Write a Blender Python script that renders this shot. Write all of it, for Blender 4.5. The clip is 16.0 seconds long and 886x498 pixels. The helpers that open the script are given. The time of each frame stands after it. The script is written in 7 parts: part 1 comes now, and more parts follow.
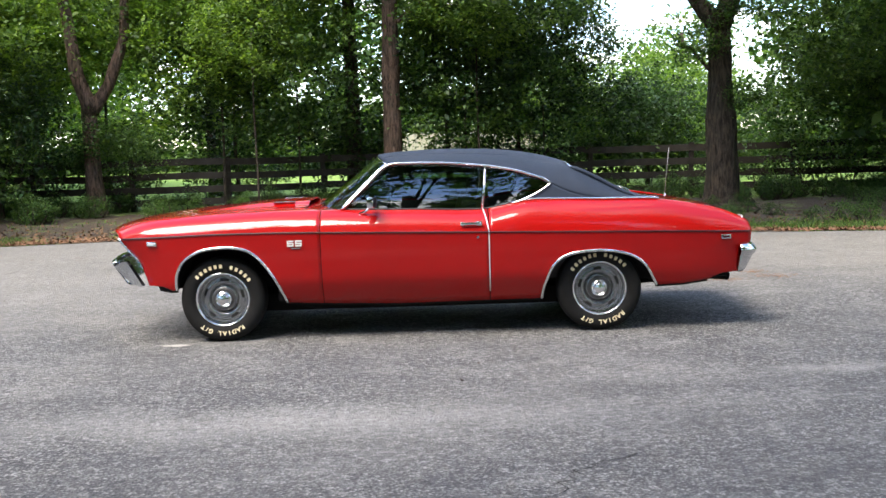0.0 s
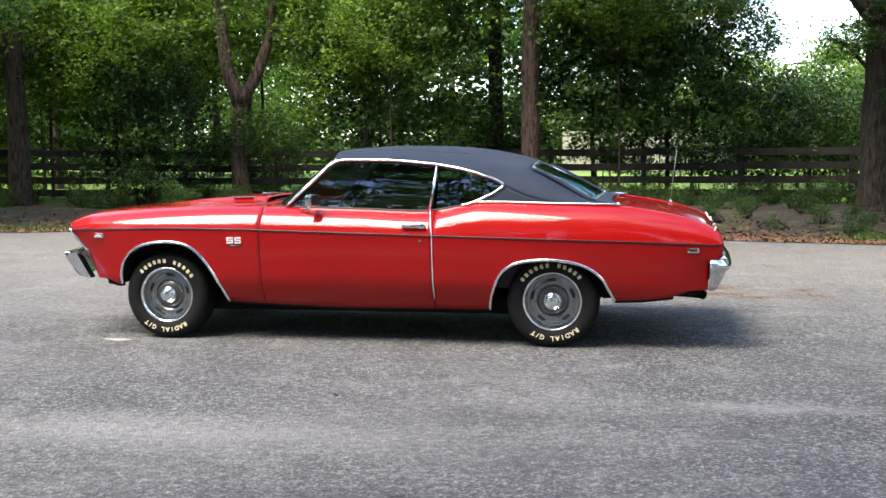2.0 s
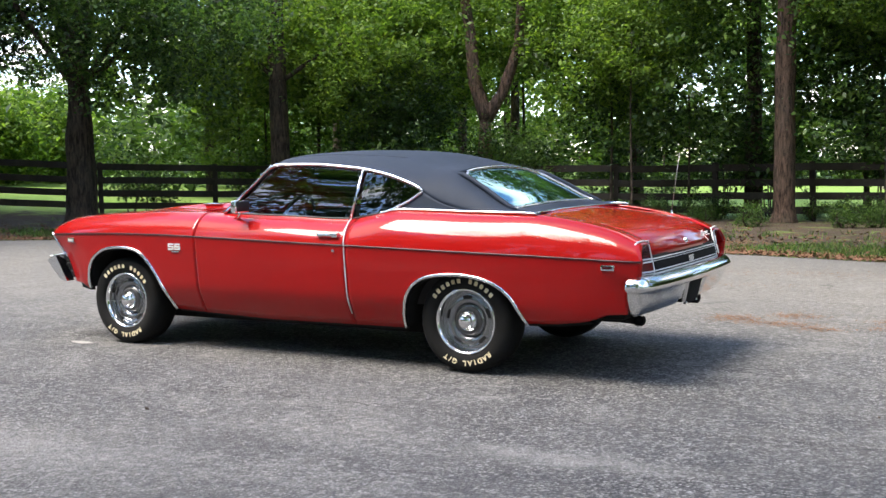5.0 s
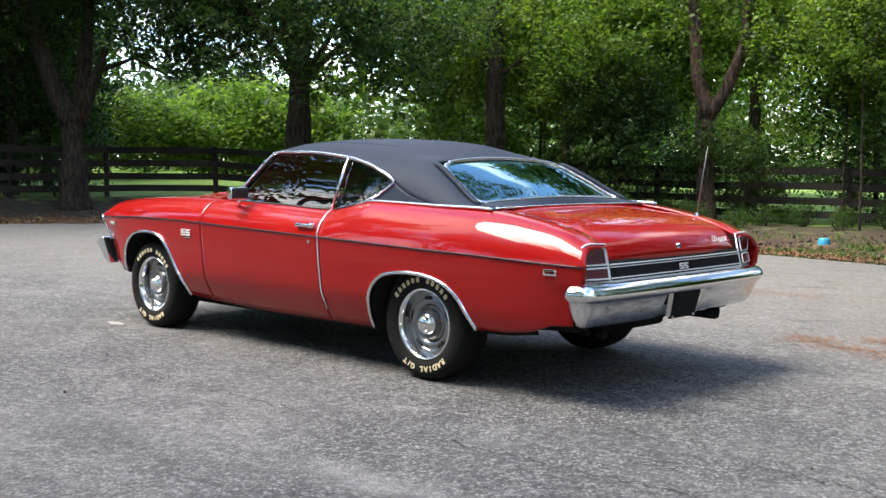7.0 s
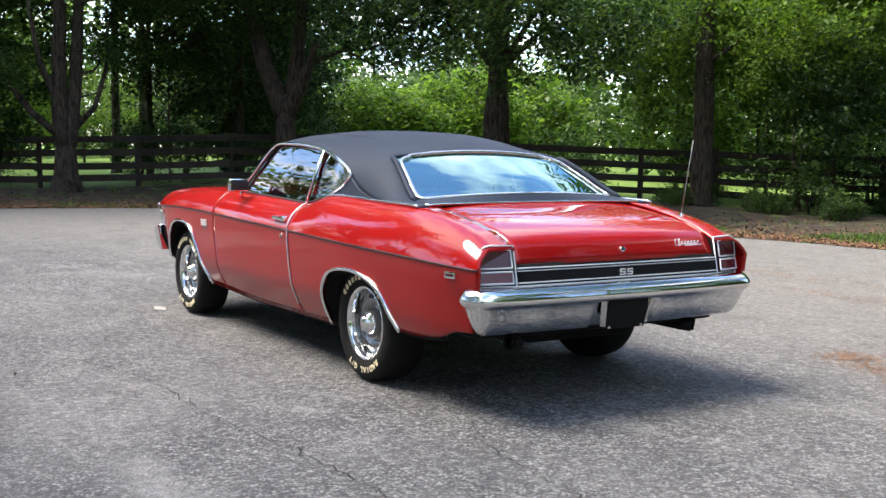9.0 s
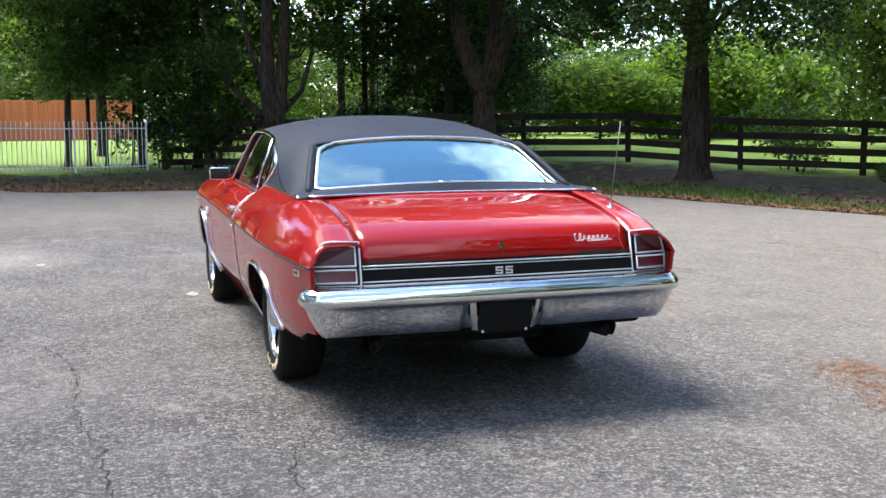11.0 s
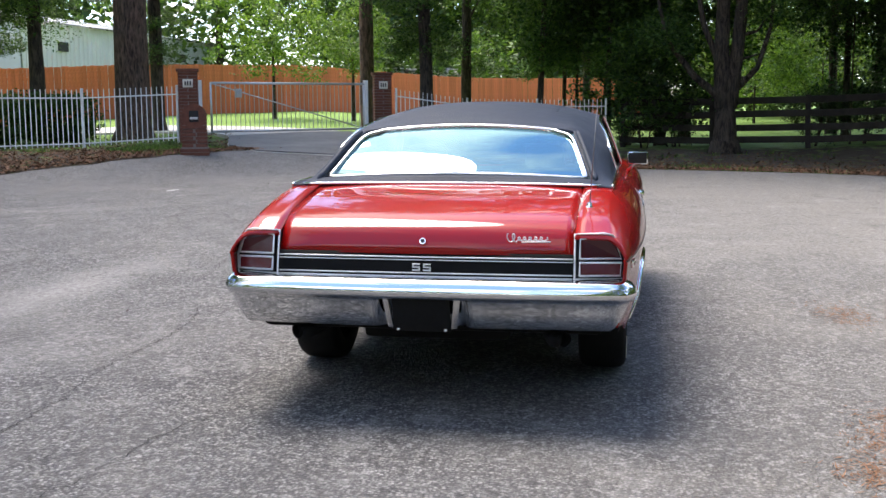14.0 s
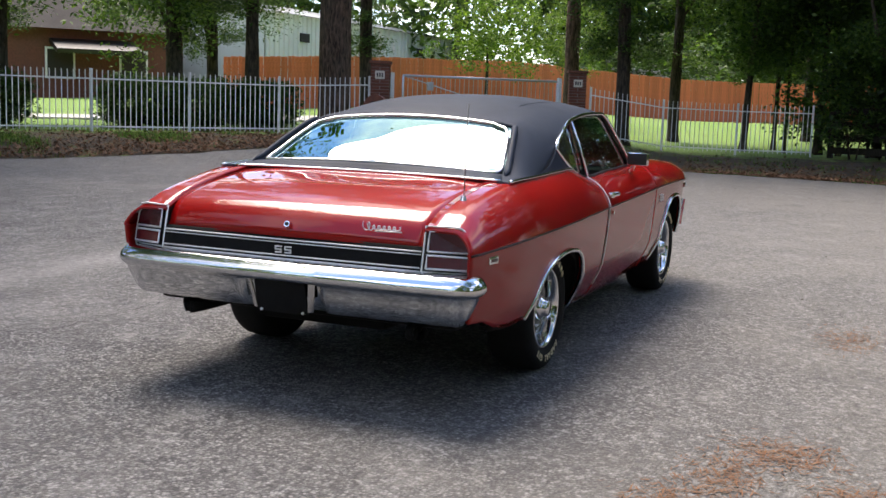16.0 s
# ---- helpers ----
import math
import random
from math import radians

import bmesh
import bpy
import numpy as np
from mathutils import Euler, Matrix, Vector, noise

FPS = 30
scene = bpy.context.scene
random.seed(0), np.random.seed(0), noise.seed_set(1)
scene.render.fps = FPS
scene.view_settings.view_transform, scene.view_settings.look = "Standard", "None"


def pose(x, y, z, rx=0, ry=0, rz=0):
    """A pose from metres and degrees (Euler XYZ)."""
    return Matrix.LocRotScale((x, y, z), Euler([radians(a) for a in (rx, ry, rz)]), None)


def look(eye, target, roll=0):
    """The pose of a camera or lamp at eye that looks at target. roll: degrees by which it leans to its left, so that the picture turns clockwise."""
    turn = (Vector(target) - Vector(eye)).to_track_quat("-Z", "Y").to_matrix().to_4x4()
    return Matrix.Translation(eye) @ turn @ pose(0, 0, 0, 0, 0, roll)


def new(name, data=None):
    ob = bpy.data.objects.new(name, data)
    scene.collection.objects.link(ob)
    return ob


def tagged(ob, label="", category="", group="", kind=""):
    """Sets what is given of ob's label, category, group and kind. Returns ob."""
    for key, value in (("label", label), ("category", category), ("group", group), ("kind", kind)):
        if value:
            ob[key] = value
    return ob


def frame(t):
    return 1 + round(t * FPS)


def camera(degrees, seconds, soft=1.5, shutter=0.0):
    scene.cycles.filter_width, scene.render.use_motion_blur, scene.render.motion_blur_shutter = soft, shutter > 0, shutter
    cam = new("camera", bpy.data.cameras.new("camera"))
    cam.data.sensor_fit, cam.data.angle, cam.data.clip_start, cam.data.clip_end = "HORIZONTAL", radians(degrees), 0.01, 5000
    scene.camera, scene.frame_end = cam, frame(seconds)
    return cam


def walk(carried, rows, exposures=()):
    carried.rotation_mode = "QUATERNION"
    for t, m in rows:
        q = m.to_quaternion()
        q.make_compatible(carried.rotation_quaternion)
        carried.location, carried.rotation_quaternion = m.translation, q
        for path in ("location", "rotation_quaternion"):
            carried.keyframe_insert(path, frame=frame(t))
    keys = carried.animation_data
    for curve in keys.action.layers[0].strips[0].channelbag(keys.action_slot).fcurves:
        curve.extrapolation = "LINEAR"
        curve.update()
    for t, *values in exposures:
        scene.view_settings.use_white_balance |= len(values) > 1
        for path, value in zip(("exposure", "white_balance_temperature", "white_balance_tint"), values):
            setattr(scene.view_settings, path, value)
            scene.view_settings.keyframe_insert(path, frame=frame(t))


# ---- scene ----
cam = camera(43.8, 16.0)
PATH = [
    (0, (0.28, -9.101, 1.462), (0.273, -7.11, 1.267), -1.8),
    (0.5, (0.722, -8.965, 1.455), (0.594, -6.978, 1.27), -2.1),
    (1, (1.196, -8.778, 1.458), (1.011, -6.796, 1.27), -1.3),
    (1.5, (1.683, -8.62, 1.433), (1.391, -6.65, 1.249), -0.9),
    (2, (2.124, -8.385, 1.432), (1.744, -6.432, 1.237), -0.6),
    (2.5, (2.584, -8.155, 1.407), (2.06, -6.233, 1.222), -1.3),
    (3, (2.994, -7.917, 1.39), (2.337, -6.037, 1.208), -1.8),
    (3.5, (3.424, -7.662, 1.376), (2.704, -5.805, 1.195), -1.3),
    (3.7, (3.616, -7.559, 1.364), (2.828, -5.729, 1.187), -1.5),
    (5.8, (5.108, -6.184, 1.229), (3.966, -4.549, 1.09), 0.0),
    (6, (5.242, -6.023, 1.215), (4.023, -4.444, 1.072), -0.0),
    (6.5, (5.521, -5.66, 1.212), (4.187, -4.177, 1.067), -0.1),
    (7, (5.802, -5.255, 1.23), (4.42, -3.818, 1.076), 0.4),
    (7.5, (6.079, -4.894, 1.235), (4.638, -3.516, 1.078), 1.5),
    (8, (6.316, -4.504, 1.237), (4.829, -3.178, 1.071), 1.9),
    (8.5, (6.529, -4.111, 1.257), (4.988, -2.848, 1.08), 1.4),
    (9, (6.718, -3.693, 1.278), (5.033, -2.63, 1.098), 0.7),
    (9.2, (6.762, -3.51, 1.278), (5.047, -2.498, 1.096), 0.7),
    (11.3, (7.218, -1.543, 1.347), (5.297, -1.04, 1.11), -0.8),
    (11.5, (7.228, -1.378, 1.356), (5.286, -0.964, 1.11), -1.0),
    (12, (7.211, -0.953, 1.397), (5.244, -0.695, 1.142), -0.3),
    (12.5, (7.276, -0.496, 1.398), (5.297, -0.366, 1.141), 0.3),
    (13, (7.313, -0.044, 1.393), (5.331, -0.014, 1.126), 0.1),
    (13.5, (7.275, 0.408, 1.395), (5.298, 0.274, 1.124), 0.0),
    (14, (7.218, 0.914, 1.384), (5.265, 0.569, 1.123), -0.3),
    (14.5, (7.108, 1.323, 1.386), (5.17, 0.902, 1.129), 1.4),
    (15, (7.023, 1.751, 1.368), (5.108, 1.236, 1.113), 2.1),
    (15.5, (6.882, 2.142, 1.349), (5.001, 1.516, 1.086), 2.0),
    (16, (6.732, 2.504, 1.36), (4.905, 1.737, 1.091), 1.9),
]
walk(cam, [(t, look(eye, target, roll)) for t, eye, target, roll in PATH],
     [(0, 2.36, 6850, 13), (3.5, 2.34, 6850, 13), (7, 2.28, 6850, 13), (9, 2.34, 6850, 14), (12.5, 2.25, 6700, 15), (14, 2.14, 6750, 16), (16, 1.82, 7050, 17)])

# ---- world and light ----
SUN_ELEV, SUN_AZ = 60.0, 228.0
CLOUD_SEED = 59.5
world = bpy.data.worlds.new("sky")
scene.world = world
world.use_nodes = True
wn = world.node_tree.nodes
bg = wn["Background"]
sky = wn.new("ShaderNodeTexSky")
sky.sky_type = 'NISHITA'
sky.sun_disc = False
sky.sun_elevation = radians(SUN_ELEV)
sky.sun_rotation = radians(90.0 - SUN_AZ)
sky.air_density, sky.dust_density, sky.ozone_density = 1.0, 0.15, 5.0
# broken fair-weather cloud, laid out as a flat layer overhead
wl = world.node_tree.links.new
w_dir, w_sep = wn.new("ShaderNodeTexCoord"), wn.new("ShaderNodeSeparateXYZ")
wl(w_dir.outputs["Generated"], w_sep.inputs[0])
w_up = wn.new("ShaderNodeMath")
w_up.operation = 'MAXIMUM'
w_up.inputs[1].default_value = 0.06
wl(w_sep.outputs["Z"], w_up.inputs[0])
w_flat = wn.new("ShaderNodeCombineXYZ")
for axis_ in "XY":
    w_div = wn.new("ShaderNodeMath")
    w_div.operation = 'DIVIDE'
    wl(w_sep.outputs[axis_], w_div.inputs[0])
    wl(w_up.outputs[0], w_div.inputs[1])
    wl(w_div.outputs[0], w_flat.inputs[axis_])
w_flat.inputs["Z"].default_value = CLOUD_SEED
w_cloud = wn.new("ShaderNodeTexNoise")
w_cloud.inputs["Scale"].default_value = 1.2
w_cloud.inputs["Detail"].default_value = 7.0
w_cloud.inputs["Roughness"].default_value = 0.58
w_cloud.inputs["Distortion"].default_value = 0.4
wl(w_flat.outputs[0], w_cloud.inputs["Vector"])
w_cover = wn.new("ShaderNodeValToRGB")
w_cover.color_ramp.elements[0].position, w_cover.color_ramp.elements[1].position = 0.49, 0.62
wl(w_cloud.outputs[0], w_cover.inputs[0])
w_mix = wn.new("ShaderNodeMix")
w_mix.data_type = 'RGBA'
w_mix.inputs[7].default_value = (6.2, 6.2, 6.1, 1)
wl(w_cover.outputs[0], w_mix.inputs[0])
wl(sky.outputs[0], w_mix.inputs[6])
wl(w_mix.outputs[2], bg.inputs[0])
bg.inputs[1].default_value = 0.13
sun_data = bpy.data.lights.new("sun", 'SUN')
sun_data.energy, sun_data.angle, sun_data.color = 1.85, radians(35.0), (1.0, 0.95, 0.86)
sun = new("sun", sun_data)
sun_dir = Vector((math.cos(radians(SUN_AZ)) * math.cos(radians(SUN_ELEV)), math.sin(radians(SUN_AZ)) * math.cos(radians(SUN_ELEV)), math.sin(radians(SUN_ELEV))))
sun.matrix_world = look(sun_dir * 60, (0, 0, 0))

# ---- small helpers ----
R = random.Random(7)
NR = np.random.RandomState(11)


def ss(a, b, v):
    t = min(1.0, max(0.0, (v - a) / (b - a)))
    return t * t * (3 - 2 * t)


def lin(pts, x):
    """Straight interpolation through (x, value) pairs."""
    return float(np.interp(x, [p[0] for p in pts], [p[1] for p in pts]))


def curve_through(pts, x):
    """Smooth interpolation (monotone cubic) through (x, value) pairs."""
    xs, ys = [p[0] for p in pts], [p[1] for p in pts]
    if x <= xs[0]:
        return ys[0]
    if x >= xs[-1]:
        return ys[-1]
    n = len(xs)
    h = [xs[i + 1] - xs[i] for i in range(n - 1)]
    d = [(ys[i + 1] - ys[i]) / h[i] for i in range(n - 1)]
    m = [d[0]] + [0.0 if d[i - 1] * d[i] <= 0 else 2 * d[i - 1] * d[i] / (d[i - 1] + d[i]) for i in range(1, n - 1)] + [d[-1]]
    i = max(k for k in range(n - 1) if xs[k] <= x)
    t = (x - xs[i]) / h[i]
    return ((2 * t**3 - 3 * t**2 + 1) * ys[i] + (t**3 - 2 * t**2 + t) * h[i] * m[i] + (-2 * t**3 + 3 * t**2) * ys[i + 1] + (t**3 - t**2) * h[i] * m[i + 1])


def thing(name, label, category, group="", kind="", at=(0, 0, 0), turn=0.0):
    ob = new(name)
    ob.matrix_basis = pose(*at, 0, 0, turn)
    return tagged(ob, label, category, group, kind)


def mesh_of(name, verts, faces, mat, smooth=False):
    me = bpy.data.meshes.new(name)
    me.from_pydata([tuple(v) for v in verts], [], [tuple(f) for f in faces])
    if mat:
        me.materials.append(mat)
    if smooth:
        for p in me.polygons:
            p.use_smooth = True
    me.update()
    return me


def piece(name, me, parent=None, m=None, label=""):
    ob = new(name, me)
    if parent:
        ob.parent = parent
    if m is not None:
        ob.matrix_basis = m
    if label:
        ob["label"] = label
    return ob


def part(name, bm, mat, parent, label="", smooth=True, sharp=35.0):
    me = bpy.data.meshes.new(name)
    bmesh.ops.recalc_face_normals(bm, faces=bm.faces)
    bm.to_mesh(me)
    bm.free()
    if mat:
        me.materials.append(mat)
    if smooth:
        for p in me.polygons:
            p.use_smooth = True
        me.set_sharp_from_angle(angle=radians(sharp))
    return piece(name, me, parent, None, label)


def box_bm(bm, sx, sy, sz, m=None, bevel=0.0):
    got = bmesh.ops.create_cube(bm, size=1.0, matrix=(m or Matrix()) @ Matrix.Diagonal((sx, sy, sz, 1)))
    if bevel:
        edges = list({e for v in got["verts"] for e in v.link_edges})
        bmesh.ops.bevel(bm, geom=edges, offset=bevel, segments=2, affect='EDGES', profile=0.6)
    return bm


def box_mesh(name, sx, sy, sz, mat, bevel=0.0, at=(0, 0, 0)):
    bm = box_bm(bmesh.new(), sx, sy, sz, Matrix.Translation(at), bevel)
    me = bpy.data.meshes.new(name)
    bm.to_mesh(me)
    bm.free()
    me.materials.append(mat)
    return me


def tube(points, radii, n=8, cap=True, twist=0.0):
    """Vertices and faces of a tube along points."""
    pts = [Vector(p) for p in points]
    vs, fs = [], []
    side = None
    for i, p in enumerate(pts):
        d = (pts[min(i + 1, len(pts) - 1)] - pts[max(i - 1, 0)]).normalized()
        if side is None:
            side = d.orthogonal().normalized()
        side = (side - d * side.dot(d)).normalized()
        up = d.cross(side)
        r = radii[i] if isinstance(radii, (list, tuple)) else radii
        for k in range(n):
            a = 2 * math.pi * k / n + twist * i
            vs.append(p + (side * math.cos(a) + up * math.sin(a)) * r)
    for i in range(len(pts) - 1):
        for k in range(n):
            a, b = i * n + k, i * n + (k + 1) % n
            fs.append((a, b, b + n, a + n))
    if cap:
        fs.append(tuple(range(n - 1, -1, -1)))
        fs.append(tuple((len(pts) - 1) * n + k for k in range(n)))
    return vs, fs


# ---- materials ----
class Mat:
    def __init__(self, name, rough=0.6, metal=0.0, color=(0.5, 0.5, 0.5), coat=0.0, spec=0.5):
        self.mat = bpy.data.materials.new(name)
        self.mat.use_nodes = True
        self.t = self.mat.node_tree
        self.b = self.t.nodes["Principled BSDF"]
        self.b.inputs["Base Color"].default_value = (*color, 1)
        self.b.inputs["Roughness"].default_value = rough
        self.b.inputs["Metallic"].default_value = metal
        self.b.inputs["Coat Weight"].default_value = coat
        self.b.inputs["Coat Roughness"].default_value = 0.03
        self.b.inputs["Specular IOR Level"].default_value = spec

    def n(self, kind, **ins):
        node = self.t.nodes.new(kind)
        for k, v in ins.items():
            node.inputs[k.replace("_", " ")].default_value = v
        return node

    def l(self, a, b):
        self.t.links.new(a, b)
        return self

    def coords(self, scale=(1, 1, 1), kind="Object"):
        tc, mp = self.n("ShaderNodeTexCoord"), self.n("ShaderNodeMapping")
        mp.inputs["Scale"].default_value = scale
        self.l(tc.outputs[kind], mp.inputs["Vector"])
        return mp.outputs[0]

    def noise(self, vec, scale, detail=4.0, rough=0.55, distort=0.0):
        nd = self.n("ShaderNodeTexNoise", Scale=scale, Detail=detail, Roughness=rough, Distortion=distort)
        self.l(vec, nd.inputs["Vector"])
        return nd.outputs[0]

    def ramp(self, fac, stops):
        nd = self.n("ShaderNodeValToRGB")
        els = nd.color_ramp.elements
        while len(els) < len(stops):
            els.new(0.5)
        for e, (p, c) in zip(els, stops):
            e.position, e.color = p, ((c, c, c, 1) if isinstance(c, float) else (*c, 1))
        self.l(fac, nd.inputs[0])
        return nd.outputs[0]

    def mix(self, fac, a, b, blend='MIX'):
        nd = self.n("ShaderNodeMix")
        nd.data_type, nd.blend_type = 'RGBA', blend
        for sock, v in ((nd.inputs[0], fac), (nd.inputs[6], a), (nd.inputs[7], b)):
            if isinstance(v, (int, float)):
                sock.default_value = v
            elif isinstance(v, tuple):
                sock.default_value = (*v, 1)
            else:
                self.l(v, sock)
        return nd.outputs[2]

    def scaled(self, out, k):
        nd = self.n("ShaderNodeMath")
        nd.operation = 'MULTIPLY'
        nd.inputs[1].default_value = k
        self.l(out, nd.inputs[0])
        return nd.outputs[0]

    def bump(self, height, strength=0.3, dist=0.01):
        nd = self.n("ShaderNodeBump", Strength=strength, Distance=dist)
        self.l(height, nd.inputs["Height"])
        self.l(nd.outputs[0], self.b.inputs["Normal"])
        return self

    def color(self, out):
        self.l(out, self.b.inputs["Base Color"])
        return self

    def rough(self, out):
        self.l(out, self.b.inputs["Roughness"])
        return self


def mat_asphalt():
    m = Mat("asphalt", 0.85)
    v = m.coords()
    grit = m.noise(v, 75.0, 3.0, 0.75)
    vor = m.n("ShaderNodeTexVoronoi", Scale=66.0)
    m.l(v, vor.inputs["Vector"])
    stone = m.ramp(vor.outputs["Color"], [(0.0, (0.020, 0.020, 0.022)), (0.3, (0.085, 0.085, 0.088)), (0.68, (0.23, 0.227, 0.222)), (0.93, (0.50, 0.49, 0.475))])
    base = m.mix(0.30, stone, m.ramp(grit, [(0.35, (0.020, 0.020, 0.022)), (0.65, (0.20, 0.198, 0.195))]))
    base = m.mix(m.ramp(vor.outputs["Distance"], [(0.38, 0.0), (0.62, 0.8)]), base, (0.016, 0.016, 0.018))
    big = m.noise(v, 0.24, 5.0, 0.6, 0.8)
    base = m.mix(m.ramp(big, [(0.46, 0.0), (0.66, 0.5)]), base, (0.20, 0.192, 0.18))
    mid = m.noise(v, 1.1, 7.0, 0.7, 0.5)
    base = m.mix(m.ramp(mid, [(0.36, 0.45), (0.56, 0.0)]), base, (0.035, 0.035, 0.038))
    worn = m.noise(m.coords((0.7, 1.0, 1.0)), 3.4, 8.0, 0.72, 0.9)
    base = m.mix(m.ramp(worn, [(0.34, 0.5), (0.50, 0.0)]), base, (0.030, 0.030, 0.033))
    base = m.mix(m.ramp(worn, [(0.54, 0.0), (0.72, 0.5)]), base, (0.20, 0.196, 0.19))
    tyre = m.noise(m.coords((0.25, 1.0, 1.0)), 1.6, 4.0, 0.6, 0.6)
    base = m.mix(m.ramp(tyre, [(0.55, 0.0), (0.75, 0.35)]), base, (0.17, 0.165, 0.16))
    for cx, cy, sx, sy in ((-0.6, -3.35, 1.9, 0.42), (-4.8, -2.6, 1.6, 0.8), (2.6, -2.4, 0.8, 0.15), (-3.2, 3.4, 2.2, 0.5)):
        mp = m.n("ShaderNodeMapping")
        mp.vector_type = 'TEXTURE'
        mp.inputs["Location"].default_value = (cx, cy, 0)
        mp.inputs["Scale"].default_value = (sx, sy, 1)
        m.l(v, mp.inputs["Vector"])
        ln = m.n("ShaderNodeVectorMath")
        ln.operation = 'LENGTH'
        m.l(mp.outputs[0], ln.inputs[0])
        ad = m.n("ShaderNodeMath")
        ad.operation = 'MULTIPLY_ADD'
        ad.inputs[1].default_value = 1.6
        m.l(mid, ad.inputs[0])
        m.l(ln.outputs["Value"], ad.inputs[2])
        base = m.mix(m.ramp(m.scaled(ad.outputs[0], 0.5), [(0.45, 0.65), (0.95, 0.0)]), base, (0.27, 0.263, 0.25))
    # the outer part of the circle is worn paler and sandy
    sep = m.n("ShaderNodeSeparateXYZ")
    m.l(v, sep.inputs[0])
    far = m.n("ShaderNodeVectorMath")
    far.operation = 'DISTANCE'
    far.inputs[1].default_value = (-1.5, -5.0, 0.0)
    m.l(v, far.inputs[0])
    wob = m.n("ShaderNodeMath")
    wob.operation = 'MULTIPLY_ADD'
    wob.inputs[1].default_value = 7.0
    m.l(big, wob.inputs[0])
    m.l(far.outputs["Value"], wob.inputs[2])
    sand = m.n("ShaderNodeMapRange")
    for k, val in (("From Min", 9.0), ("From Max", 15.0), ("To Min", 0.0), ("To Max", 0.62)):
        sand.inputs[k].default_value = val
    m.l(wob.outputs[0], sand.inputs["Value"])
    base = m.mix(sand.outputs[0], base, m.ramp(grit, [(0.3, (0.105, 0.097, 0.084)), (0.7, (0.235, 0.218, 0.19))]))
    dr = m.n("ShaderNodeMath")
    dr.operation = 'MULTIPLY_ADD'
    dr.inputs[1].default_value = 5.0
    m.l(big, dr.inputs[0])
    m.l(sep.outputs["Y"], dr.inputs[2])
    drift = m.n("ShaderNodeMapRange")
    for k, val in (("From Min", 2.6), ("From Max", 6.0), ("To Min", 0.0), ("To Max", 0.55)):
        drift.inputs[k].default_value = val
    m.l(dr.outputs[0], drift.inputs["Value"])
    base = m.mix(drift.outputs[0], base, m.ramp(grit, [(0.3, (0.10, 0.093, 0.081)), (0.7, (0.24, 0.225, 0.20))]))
    # clumps of coarse chippings, pale and dark
    clump = m.noise(v, 21.0, 6.0, 0.8)
    base = m.mix(m.ramp(clump, [(0.36, 0.62), (0.48, 0.0)]), base, (0.026, 0.026, 0.029))
    base = m.mix(m.ramp(clump, [(0.53, 0.0), (0.66, 0.6)]), base, (0.40, 0.394, 0.38))
    mott = m.noise(m.coords((0.8, 1.0, 1.0)), 2.7, 9.0, 0.74, 0.6)
    base = m.mix(m.ramp(mott, [(0.33, 0.50), (0.46, 0.0)]), base, (0.045, 0.044, 0.044))
    base = m.mix(m.ramp(mott, [(0.55, 0.0), (0.70, 0.42)]), base, (0.29, 0.282, 0.268))
    # hairline cracks, only where the surface is tired
    bend = m.n("ShaderNodeTexNoise", Scale=2.3, Detail=9.0, Roughness=0.72)
    m.l(v, bend.inputs["Vector"])
    warp = m.n("ShaderNodeVectorMath")
    warp.operation = 'MULTIPLY_ADD'
    warp.inputs[1].default_value = (0.9, 0.9, 0.0)
    m.l(bend.outputs["Color"], warp.inputs[0])
    m.l(v, warp.inputs[2])
    net = m.n("ShaderNodeTexVoronoi", Scale=0.62)
    net.feature = 'DISTANCE_TO_EDGE'
    m.l(warp.outputs[0], net.inputs["Vector"])
    line = m.ramp(net.outputs["Distance"], [(0.001, 1.0), (0.0040, 0.0)])
    tired = m.ramp(m.noise(v, 0.5, 3.0, 0.6), [(0.47, 0.0), (0.58, 0.85)])
    base = m.mix(m.mix(1.0, line, tired, 'MULTIPLY'), base, (0.014, 0.014, 0.015))
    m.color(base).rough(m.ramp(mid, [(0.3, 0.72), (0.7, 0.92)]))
    return m.bump(m.mix(0.5, grit, vor.outputs["Distance"]), 1.0, 0.018).mat


